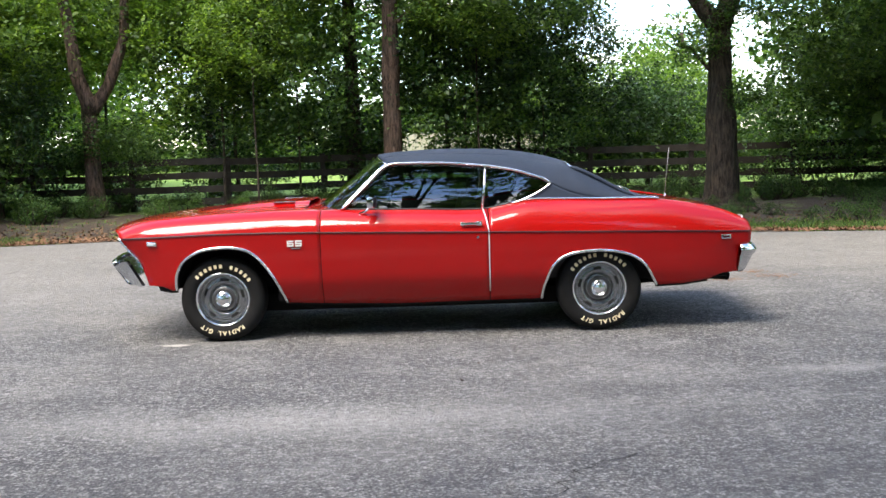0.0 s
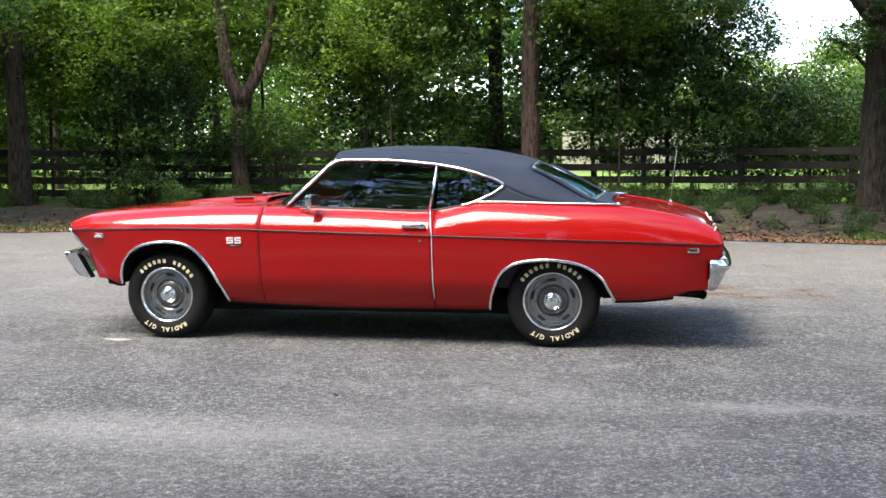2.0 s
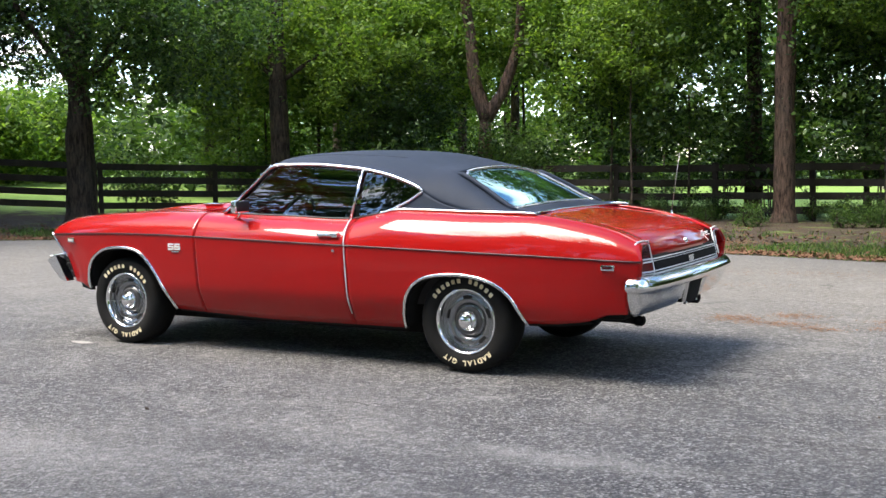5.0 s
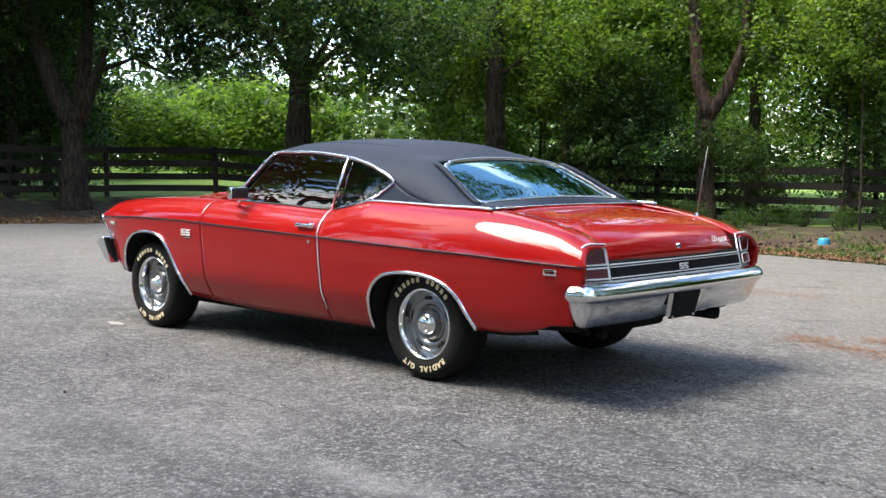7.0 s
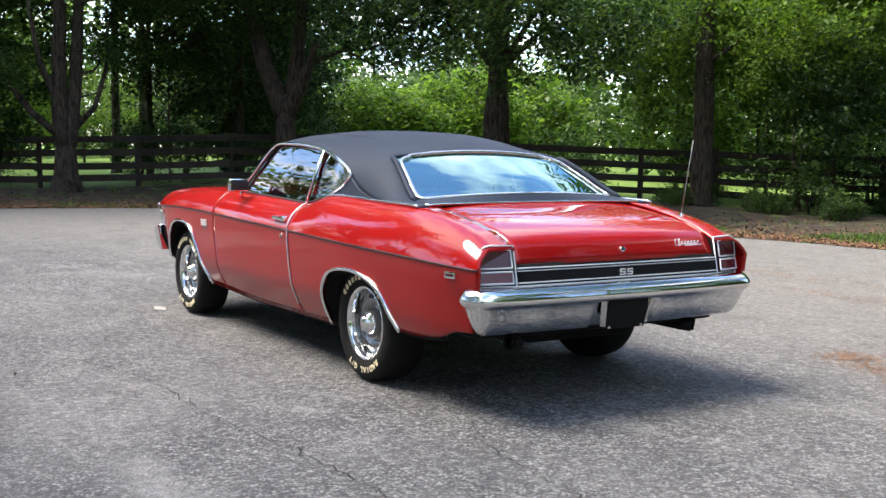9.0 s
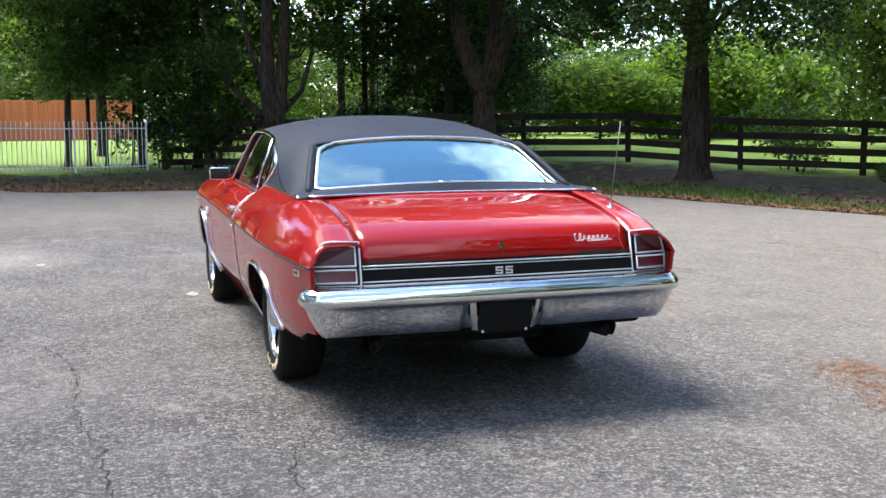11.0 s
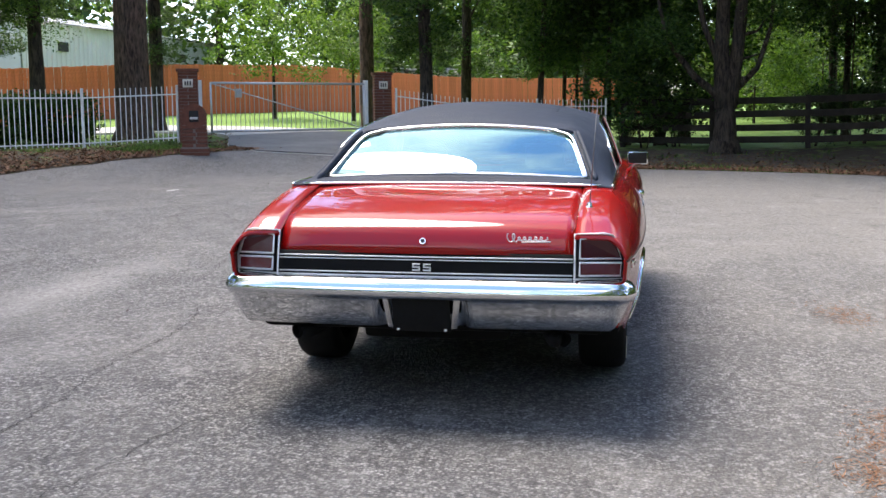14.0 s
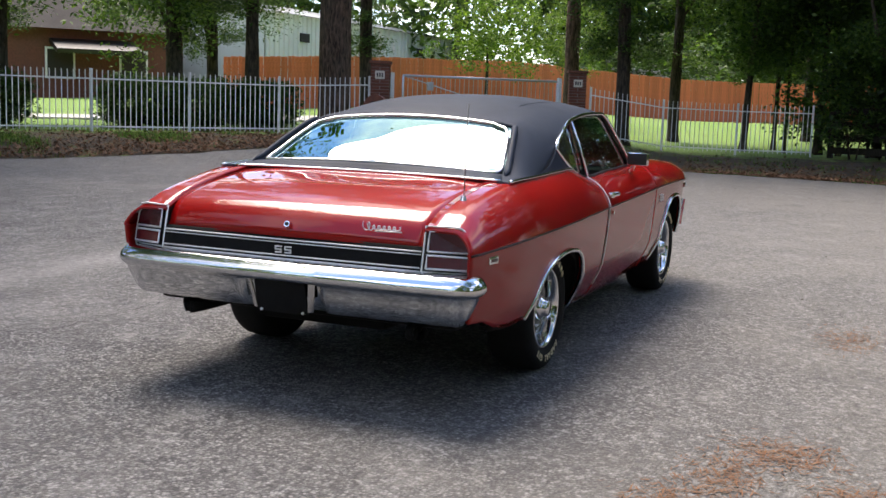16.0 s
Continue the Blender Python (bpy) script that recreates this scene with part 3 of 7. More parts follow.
# ---- car shape ----
SILL = [(-2.2, 0.44), (-1.97, 0.434), (-1.81, 0.40), (-1.76, 0.405)]
ARCH_F = [(-1.76, 0.405), (-1.753, 0.512), (-1.716, 0.596), (-1.65, 0.658), (-1.54, 0.706), (-1.37, 0.722), (-1.244, 0.705), (-1.162, 0.665), (-1.081, 0.577), (-1.0, 0.445), (-0.933, 0.284)]
ARCH_R = [(0.986, 0.257), (1.0, 0.343), (1.014, 0.385), (1.055, 0.49), (1.12, 0.561), (1.226, 0.604), (1.417, 0.62), (1.585, 0.598), (1.69, 0.556), (1.766, 0.49), (1.815, 0.403), (1.849, 0.338)]
BOTTOM = SILL + ARCH_F[1:] + [(-0.65, 0.270), (-0.1, 0.25)] + ARCH_R + [(2.05, 0.345), (2.25, 0.370), (2.40, 0.412), (2.6, 0.42)]
CREASE_Z = [(-2.2, 0.806), (-1.776, 0.819), (-1.355, 0.828), (-0.936, 0.826), (-0.516, 0.815), (0.322, 0.793), (1.161, 0.772), (2.0, 0.75), (2.42, 0.733), (2.6, 0.728)]
CREASE_Y = [(-2.2, 0.842), (-1.9, 0.90), (-1.4, 0.935), (-0.6, 0.945), (0.3, 0.947), (1.4, 0.957), (2.0, 0.94), (2.4, 0.900), (2.6, 0.868)]
LOW_Y = [(-2.2, 0.79), (-1.0, 0.83), (0.0, 0.832), (1.0, 0.836), (2.0, 0.845), (2.6, 0.80)]
CREST = [(-2.2, 0.846), (-2.1, 0.885), (-1.97, 0.918), (-1.7, 0.945), (-1.38, 0.962), (-0.95, 0.972), (-0.65, 0.970), (-0.3, 0.960), (0.1, 0.950), (0.45, 0.938), (0.55, 0.938), (0.67, 0.956), (0.84, 0.988), (0.95, 0.999), (1.18, 0.995), (1.44, 0.988), (1.82, 0.982), (1.95, 0.970), (2.16, 0.936), (2.40, 0.882), (2.49, 0.845), (2.6, 0.79)]
CREST_Y = [(-2.2, 0.745), (-1.97, 0.775), (-1.38, 0.79), (-0.6, 0.80), (0.55, 0.797), (0.9, 0.80), (1.8, 0.79), (2.2, 0.785), (2.6, 0.80)]
INNER_Y = [(-2.2, 0.69), (-0.85, 0.70), (-0.62, 0.76), (-0.5, 0.775), (1.72, 0.775), (1.80, 0.668), (2.6, 0.655)]
DECK_Z = [(1.70, 1.0), (1.80, 0.989), (1.97, 0.966), (2.16, 0.940), (2.32, 0.908), (2.42, 0.875), (2.48, 0.835), (2.53, 0.74)]
HOOD_Z = [(-2.25, 0.838), (-2.2, 0.865), (-2.1, 0.90), (-1.97, 0.928), (-1.535, 0.966), (-1.066, 0.990), (-0.8, 0.995)]


def front_edge(z):
    return lin([(0.40, -1.965), (0.434, -1.97), (0.627, -2.03), (0.715, -2.105), (0.806, -2.175), (0.86, -2.2), (1.1, -2.2)], z)


def rear_edge(z):
    return lin([(0.30, 2.46), (0.60, 2.475), (0.63, 2.555), (0.73, 2.565), (0.80, 2.545), (0.86, 2.52), (1.1, 2.50)], z)


def side_y(x, z):
    """Half width of the lower side at a station and height."""
    yc, zc, yl = curve_through(CREASE_Y, x), curve_through(CREASE_Z, x), curve_through(LOW_Y, x)
    if z >= 0.45:
        return yc - 0.03 * max(0.0, (zc - z) / (zc - 0.45)) ** 1.5
    t = (0.45 - z) / 0.18
    return yc - 0.03 - (yc - 0.03 - yl) * t**1.15


def warp_x(x, z):
    if x < -1.78:
        f = front_edge(z)
        x = -1.78 + (x + 1.78) / (-2.2 + 1.78) * (f + 1.78)
    elif x > 2.2:
        f = rear_edge(z)
        x = 2.2 + (x - 2.2) / (2.55 - 2.2) * (f - 2.2)
    return x


def side_section(x):
    zb, zc = lin(BOTTOM, x), curve_through(CREASE_Z, x)
    yc, y5, z5 = curve_through(CREASE_Y, x), curve_through(CREST_Y, x), curve_through(CREST, x)
    y6 = curve_through(INNER_Y, x)
    pts = []
    zk = max(zb + 0.001, 0.45)
    for k in range(5):
        z = zb + (zk - zb) * k / 4
        pts.append((side_y(x, z), z))
    for k in range(1, 8):
        z = zk + (zc - 0.012 - zk) * k / 7
        pts.append((side_y(x, z), z))
    pts.append((yc - 0.004, zc - 0.006))
    pts.append((yc + 0.003, zc))
    for k in range(1, 11):
        a = math.pi / 2 * k / 10
        lx, ex = 1 - k / 10, math.cos(a)
        lz, ez = k / 10, math.sin(a)
        pts.append((y5 + (yc + 0.003 - y5) * (0.42 * lx + 0.58 * ex), zc + (z5 - zc) * (0.42 * lz + 0.58 * ez)))
    z6 = z5 + 0.010 if x < -0.7 else (z5 + 0.004 if x < 1.75 else max(z5 + 0.002, curve_through(DECK_Z, x) - 0.008))
    z6 = z5 + 0.004 if -0.7 <= x < 1.75 else z6
    for k in (1, 2, 3):
        t = k / 3
        pts.append((y5 + (y6 - y5) * t, z5 + (z6 - z5) * (1 - (1 - t) ** 2)))
    return pts


def stations(xa, xb, step=0.03):
    xs = list(np.linspace(xa, xb, max(2, int((xb - xa) / step) + 1)))
    xs += [p[0] for p in BOTTOM + CREST if xa < p[0] < xb]
    return sorted(set(round(float(v), 4) for v in xs))


def grid_mesh(name, rows, mat, parent, label="", thick=0.0, sharp=40.0, flip=False):
    """A skin from rows of points, given thickness inwards."""
    n = len(rows[0])
    vs = [p for r in rows for p in r]
    fs = [(i * n + j, (i + 1) * n + j, (i + 1) * n + j + 1, i * n + j + 1) for i in range(len(rows) - 1) for j in range(n - 1)]
    if flip:
        fs = [f[::-1] for f in fs]
    me = mesh_of(name, vs, fs, mat, True)
    me.set_sharp_from_angle(angle=radians(sharp))
    ob = piece(name, me, parent, None, label)
    if thick:
        mod = ob.modifiers.new("thickness", 'SOLIDIFY')
        mod.thickness, mod.offset, mod.use_even_offset = thick, -1.0, False
    return ob


def nose_bow(x, y):
    return -0.16 * max(0.0, 1 - (y / 0.84) ** 2) * ss(-1.6, -2.2, x)


car = thing("classic_car", "red two-door classic muscle coupe with black vinyl roof parked on asphalt", "car")


def strip(name, pts, r, mat, parent, label="", n=6, cap=True):
    vs, fs = tube(pts, r, n, cap)
    return piece(name, mesh_of(name, vs, fs, mat, True), parent, None, label)


def side_panel(name, xa, xb, sgn, label=""):
    rows = []
    for x in stations(xa, xb):
        rows.append([(warp_x(x, z) + nose_bow(x, y), sgn * y, z) for y, z in side_section(x)])
    return grid_mesh(name, rows, PAINT, car, label, 0.012, 28.0, flip=(sgn > 0))


panels = {}
for sgn in (-1, 1):
    panels["fender", sgn] = side_panel("front_fender", -2.2, -0.6625, sgn)
    panels["door", sgn] = side_panel("door", -0.6575, 0.594, sgn)
    panels["quarter", sgn] = side_panel("quarter_panel", 0.600, 2.55, sgn)
    # dark inner shell behind the panel gaps
    rows = []
    for x in stations(-1.9, 2.24, 0.08):
        sec = side_section(x)
        rows.append([(x, sgn * (y - 0.035), z - 0.02) for y, z in sec[:23:2]])
    grid_mesh("inner_shell", rows, MATTE, car, "matte black inner body shell", 0.004)
    # dark line under the crease
    pts = [(warp_x(x, curve_through(CREASE_Z, x)) , sgn * (curve_through(CREASE_Y, x) + 0.0015), curve_through(CREASE_Z, x) - 0.006) for x in np.linspace(-2.19, 2.54, 90)]
    strip("pinstripe", pts, 0.0055, STRIPE, car, "thin dark stripe along the crease")
    # wheel arch mouldings
    for arch in (ARCH_F, ARCH_R):
        sm = smooth_outline(arch, 4)
        pts = [(x, sgn * (side_y(x, z) + 0.004), z) for x, z in sm]
        strip("wheel_arch_trim", pts, 0.0125, CHROME, car, "bright wheel arch moulding")
        # dark wheel well
        rows = []
        for x, z in sm:
            rows.append([(x, sgn * y, z + 0.004) for y in (side_y(x, z) - 0.02, 0.60, 0.45)] + [(x, sgn * 0.445, min(z, 0.50)), (x, sgn * 0.44, 0.30)])
        grid_mesh("wheel_well", rows, MATTE, car, "black wheel well", 0.004)

# hood with a raised centre, cowl, deck and trunk lid
rows = []
for x in np.linspace(-2.2, -0.80, 48):
    y6 = curve_through(INNER_Y, x) - 0.004
    z6 = curve_through(CREST, x) + 0.010
    zc = curve_through(HOOD_Z, x)
    row = []
    for u in np.linspace(-1, 1, 41):
        y = u * y6
        z = z6 + (zc - z6) * (1 - abs(u) ** 2.2)
        z += 0.030 * ss(-1.9, -1.1, x) * (1 - ss(0.30, 0.40, abs(y))) 
        row.append((x + nose_bow(x, y), y, z))
    rows.append(row)
hood = grid_mesh("hood", rows, PAINT, car, "", 0.012, 35.0)
rows = []
for x in np.linspace(-0.79, -0.46, 8):
    y6 = 0.765
    row = []
    for u in np.linspace(-1, 1, 21):
        z = curve_through(CREST, x) - 0.004 + 0.028 * (1 - u * u) * ss(-0.46, -0.79, x)
        row.append((x, u * y6, z))
    rows.append(row)
grid_mesh("cowl_panel", rows, PAINT, car, "", 0.01)
for sgn in (-1, 1):
    bm = box_bm(bmesh.new(), 0.17, 0.06, 0.012, pose(-1.0, sgn * 0.33, 1.017, 0, 0, 0), 0.004)
    part("hood_insert", bm, DULL_CHROME, hood, "bright ribbed hood insert")
    strip("wiper", [(-0.70, sgn * 0.1 - 0.35, 1.0), (-0.68, sgn * 0.1, 1.005), (-0.62, sgn * 0.1 + 0.30, 1.03)], 0.006, BLACK, car, "black wiper")

rows = []
for x in np.linspace(1.79, 2.53, 44):
    y6 = curve_through(INNER_Y, max(x, 1.93)) - 0.003
    row = []
    for u in np.linspace(-1, 1, 33):
        zc = curve_through(DECK_Z, x)
        edge = 0.010 * abs(u) ** 3
        row.append((x + 0.03 * (1 - u * u) * ss(1.9, 2.5, x), u * y6, zc - edge))
    rows.append(row)
trunk = grid_mesh("trunk_lid", rows, PAINT, car, "", 0.012, 60.0)

# ---- greenhouse ----
WIN_TOP = [(-0.50, 0.972), (-0.30, 1.160), (-0.16, 1.288), (-0.09, 1.302), (0.168, 1.300), (0.554, 1.270), (0.768, 1.235), (0.939, 1.187), (1.041, 1.148), (1.078, 1.122), (1.15, 1.082), (1.25, 1.040), (1.38, 1.008), (1.5, 0.990), (1.88, 0.980)]
WIN_LOW = [(0.80, 0.985), (0.844, 0.995), (0.974, 1.052), (1.06, 1.106), (1.078, 1.122)]
EDGE_Y = [(-0.3, 0.50), (0.6, 0.53), (1.0, 0.548), (1.24, 0.572), (1.45, 0.625), (1.68, 0.685), (1.74, 0.697), (1.97, 0.75)]
EDGE_Z = [(1.10, 1.278), (1.24, 1.238), (1.45, 1.132), (1.68, 1.014), (1.76, 0.998), (1.88, 0.990)]
CENTRE_Z = [(-0.25, 1.345), (-0.16, 1.366), (-0.025, 1.385), (0.254, 1.398), (0.58, 1.390), (0.81, 1.372), (1.04, 1.333), (1.18, 1.296), (1.26, 1.267), (1.5, 1.148), (1.70, 1.034), (1.77, 1.002), (1.97, 0.985)]


def belt_z(x):
    return curve_through(CREST, x) + 0.004


def win_top(x):
    """The upper edge of the side glass, and behind it the foot of the roof's sail."""
    return max(curve_through(WIN_TOP, x), belt_z(x) - 0.002 if x > 1.08 else 0.0)


def glass_y(x, z):
    d = z - belt_z(x)
    return 0.795 - 0.25 * d - 0.25 * d * d


def edge_pt(x):
    """The line along the side of the rear glass, carried forward over the roof."""
    zc = curve_through(CENTRE_Z, x)
    z = zc - 0.05 if x < 1.10 else curve_through(EDGE_Z, x)
    if 1.0 < x < 1.2:
        z = (zc - 0.05) * ss(1.2, 1.0, x) + curve_through(EDGE_Z, max(x, 1.1)) * ss(1.0, 1.2, x)
    return curve_through(EDGE_Y, x), z


def header(x, y):
    return x - 0.10 * max(0.0, 1 - (y / 0.67) ** 2) * ss(0.3, -0.16, x)


xs_roof = sorted(set([round(float(v), 4) for v in np.linspace(-0.16, 1.24, 44)]))
xs_sail = sorted(set([round(float(v), 4) for v in np.linspace(1.078, 1.88, 28)] + [1.24, 1.70]))
def roof_half(x):
    """Half of a roof section, from the window's top edge to the line of the rear glass."""
    zw = win_top(x)
    yw = glass_y(x, zw)
    ye, ze = edge_pt(x)
    half_ = []
    for k in range(11):
        a = math.pi / 2 * k / 10
        c_, s_ = 0.45 * (1 - k / 10) + 0.55 * math.cos(a), 0.45 * k / 10 + 0.55 * math.sin(a)
        half_.append((ye + (yw - ye) * c_, zw + (ze - zw) * s_))
    return half_


def dome(x, y):
    """Height of the one smooth arch of the roof panel."""
    zw = win_top(x)
    u = min(1.0, abs(y) / glass_y(x, zw))
    return zw + (curve_through(CENTRE_Z, x) - zw) * (1 - u ** 2.5) ** 0.86


vs, fs = [], []
xs_all = sorted(set(xs_roof + xs_sail))
for x in xs_all:
    hf = roof_half(x)
    ye, ze = hf[-1]
    zc = curve_through(CENTRE_Z, x)
    hf = [(y, z + (dome(x, y) - z) * ss(1.24, 0.80, x)) for y, z in hf]
    ze = hf[-1][1]
    row = [(-y, z) for y, z in hf] + [(u * ye, ze + (zc - ze) * (1 - u * u)) for u in np.linspace(-1, 1, 21)[1:-1]] + hf[::-1]
    row = [(y, z if abs(y) >= ye - 1e-6 else z + (dome(x, y) - z) * ss(1.24, 0.80, x)) for y, z in row]
    vs += [(header(x, y), y, z) for y, z in row]
nr = len(row)
for i in range(len(xs_all) - 1):
    for j in range(nr - 1):
        if xs_all[i] >= 1.239 and 10 <= j < nr - 11:
            continue
        fs.append((i * nr + j, (i + 1) * nr + j, (i + 1) * nr + j + 1, i * nr + j + 1))
me = mesh_of("roof", vs, fs, VINYL, True)
bmc = bmesh.new()
bmc.from_mesh(me)
bmesh.ops.delete(bmc, geom=[v for v in bmc.verts if not v.link_faces], context='VERTS')
bmc.to_mesh(me)
bmc.free()
roof = piece("roof", me, car, None, "black textured vinyl roof")
mod = roof.modifiers.new("thickness", 'SOLIDIFY')
mod.thickness, mod.offset = 0.014, -1.0
for sgn in (-1, 1):
    # sail panel under the line of the window
    rows = []
    for x in sorted(set([round(float(v), 4) for v in np.linspace(0.80, 1.88, 44)] + [1.078])):
        z0, z1 = belt_z(x) - 0.004, (curve_through(WIN_LOW, x) if x < 1.078 else win_top(x))
        z1 = max(z1, z0 + 0.001)
        rows.append([(x, sgn * glass_y(x, z0 + (z1 - z0) * k / 5), z0 + (z1 - z0) * k / 5) for k in range(6)])
    grid_mesh("sail_panel", rows, VINYL, car, "black vinyl sail panel", 0.012, 50.0, flip=(sgn > 0))
    # side glass, door and quarter
    for nm, xa, xb in (("door_window", -0.49, 0.575), ("quarter_window", 0.605, 1.075)):
        rows = []
        for x in np.linspace(xa, xb, 30):
            z0 = belt_z(x) - 0.02 if x < 0.80 else curve_through(WIN_LOW, x)
            z1 = max(win_top(x), z0 + 0.002)
            rows.append([(x, sgn * (glass_y(x, z) - 0.016), z) for z in np.linspace(z0, z1, 8)])
        grid_mesh(nm, rows, GLASS, car, "tinted side glass", 0.0, 60.0, flip=(sgn > 0))
    # bright trim round the side windows
    loop = [(x, sgn * (glass_y(x, win_top(x)) + 0.004), win_top(x)) for x in np.linspace(-0.51, 1.078, 60)]
    strip("drip_rail_trim", loop, 0.0115, CHROME, car, "bright drip rail moulding")
    back = [(x, sgn * (glass_y(x, z) + 0.003), z) for x, z in smooth_outline([(1.078, 1.122), (1.06, 1.104), (0.974, 1.050), (0.844, 0.995), (0.78, 0.982)], 5)]
    strip("quarter_window_trim", back, 0.010, CHROME, car, "bright quarter window moulding")
    belt = [(x, sgn * 0.797, belt_z(x) + 0.004) for x in np.linspace(0.86, 1.88, 40)]
    strip("belt_moulding", belt, 0.009, CHROME, car, "bright moulding under the vinyl")
    strip("window_post_trim", [(0.592, sgn * (glass_y(0.59, 1.268) + 0.002), 1.268), (0.575, sgn * 0.755, 1.1), (0.555, sgn * 0.797, 0.945)], 0.011, CHROME, car, "bright window post strip")
    # weatherstrip along the door glass
    strip("belt_seal", [(x, sgn * 0.786, belt_z(x) + 0.001) for x in np.linspace(-0.48, 0.80, 20)], 0.008, BLACK, car, "black window seal")
    # inner A pillar
    strip("a_pillar", [(-0.49 - 0.02, sgn * 0.772, 0.965), (-0.33, sgn * 0.715, 1.13), (-0.18, sgn * 0.668, 1.285)], 0.020, BLACK, car, "dark windscreen pillar")
    # door edge and handle
    door = panels["door", sgn]
    pts = [(0.597, sgn * (side_y(0.597, z) + 0.003), z) for z in np.linspace(0.33, 0.785, 12)]
    sec = side_section(0.597)
    pts += [(0.597 - 0.045 * k / 12, sgn * (y + 0.003), z) for k, (y, z) in enumerate(sec[13:25])]
    strip("door_edge_guard", pts, 0.0040, BADGE, door, "thin bright door edge")

    def outer(x, z, s=sgn):
        """A point on the upper side of the body at a height."""
        sec_ = side_section(x)
        return (x, s * float(np.interp(z, [p[1] for p in sec_[12:24]], [p[0] for p in sec_[12:24]])), z)

    h0, h1 = outer(0.40, 0.842), outer(0.53, 0.842)
    bm = bmesh.new()
    box_bm(bm, 0.155, 0.022, 0.020, pose(0.465, (h0[1] + h1[1]) / 2 + sgn * 0.022, 0.846, 0, 0, 0), 0.007)
    box_bm(bm, 0.03, 0.03, 0.026, pose(0.40, h0[1] + sgn * 0.010, 0.846), 0.006)
    box_bm(bm, 0.045, 0.034, 0.034, pose(0.525, h1[1] + sgn * 0.012, 0.846), 0.008)
    part("door_handle", bm, CHROME, door, "chrome pull door handle")
    bm = bmesh.new()
    bmesh.ops.create_cone(bm, cap_ends=True, segments=16, radius1=0.012, radius2=0.010, depth=0.012, matrix=pose(0.514, sgn * (side_y(0.514, 0.745) + 0.004), 0.745, 90))
    part("door_lock", bm, CHROME, door, "round chrome door lock")
    # markers, badge
    for nm, x, z in (("front_side_marker", -1.925, 0.762), ("rear_side_marker", 2.366, 0.688)):
        fr = bmesh.new()
        box_bm(fr, 0.078, 0.012, 0.034, pose(x, sgn * (side_y(x, z) + 0.003), z, 0, 0, sgn * (7 if x < 0 else -8)), 0.005)
        mk = part(nm, fr, CHROME, car, "chrome side marker lamp")
        ib = box_bm(bmesh.new(), 0.054, 0.006, 0.014, pose(x, sgn * (side_y(x, z) + 0.0085), z, 0, 0, sgn * (7 if x < 0 else -8)), 0.002)
        part("marker_lens", ib, LENS if x > 0 else WHITE_L, mk, "small marker lens")

# roof seams, rear glass, band behind it
for sgn in (-1, 1):
    strip("roof_seam", [(header(x, 0.45), sgn * 0.45, dome(x, 0.45) - 0.0005) for x in xs_roof[1:-14]], 0.003, VINYL, roof)


def glass_pt(x, u):
    ye, ze = edge_pt(x)
    zc = curve_through(CENTRE_Z, x)
    return (x + 0.05 * (1 - u * u) * ss(1.24, 1.70, x), u * ye, ze + (zc - ze) * (1 - u * u))


rows = [[tuple(np.array(glass_pt(x, u)) - (0.006, 0, 0.010)) for u in np.linspace(-1, 1, 25)] for x in np.linspace(1.235, 1.705, 16)]
grid_mesh("rear_window", rows, GLASS_R, car, "tinted rear window glass", 0.0, 60.0)
def deck_line(u):
    """The edge between the vinyl and the painted deck, u across from side to side."""
    return (1.80 + 0.08 * abs(u) ** 2.5, u * 0.79, 0.993 - 0.004 * u * u)


rows = [[tuple(np.array(glass_pt(1.695, u)) * (1 - s) + np.array(deck_line(u * 0.95)) * s) for u in np.linspace(-1, 1, 25)] for s in (0.0, 0.3, 0.6, 0.85, 1.0)]
grid_mesh("rear_deck_vinyl", rows, VINYL, car, "black vinyl below the rear window", 0.01, 60.0)


def window_frame(inset):
    """A rounded loop round the rear glass."""
    pts = []
    n = 24
    corners = []
    for s in np.linspace(-0.84, 0.84, n):
        corners.append((1.245 + 0.02 * abs(s) ** 8, s))
    for a in np.linspace(0.1, 0.9, 5):
        corners.append((1.245 + 0.07 * a * a + 0.02, 0.84 + 0.145 * math.sin(a * math.pi / 2)))
    for x in np.linspace(1.36, 1.62, 10):
        corners.append((x, 0.99))
    for a in np.linspace(0.0, 1.0, 5):
        corners.append((1.63 + 0.065 * math.sin(a * math.pi / 2), 0.99 - 0.09 * a * a))
    for s in np.linspace(0.86, 0.0, n // 2):
        corners.append((1.695, s))
    half = corners[n // 2:]
    full = half + [(x, -u) for x, u in half[::-1]]
    for x, u in full:
        p = glass_pt(x, u * inset)
        pts.append((p[0], p[1], p[2] + 0.002))
    return pts


loop = [Vector(p) for p in window_frame(1.0)]
mid_p = sum(loop, Vector()) / len(loop)
vs, fs = [], []
for i, p in enumerate(loop):
    along = (loop[(i + 1) % len(loop)] - loop[i - 1]).normalized()
    out_n = Vector((0.43, 0.30 * p.y, 0.88)).normalized()
    inward = out_n.cross(along).normalized()
    if inward.dot(mid_p - p) < 0:
        inward = -inward
    for w_, h_ in ((-0.004, -0.010), (-0.003, 0.001), (0.002, 0.0032), (0.013, 0.0028), (0.016, 0.000), (0.017, -0.012)):
        vs.append(p + inward * w_ + out_n * h_)
nl = len(loop)
for i in range(nl):
    for q in range(5):
        a, b2 = i * 6 + q, ((i + 1) % nl) * 6 + q
        fs.append((a, a + 1, b2 + 1, b2))
piece("rear_window_trim", mesh_of("rear_window_trim", vs, fs, DULL_CHROME, True), car, None, "bright flat rear window moulding")
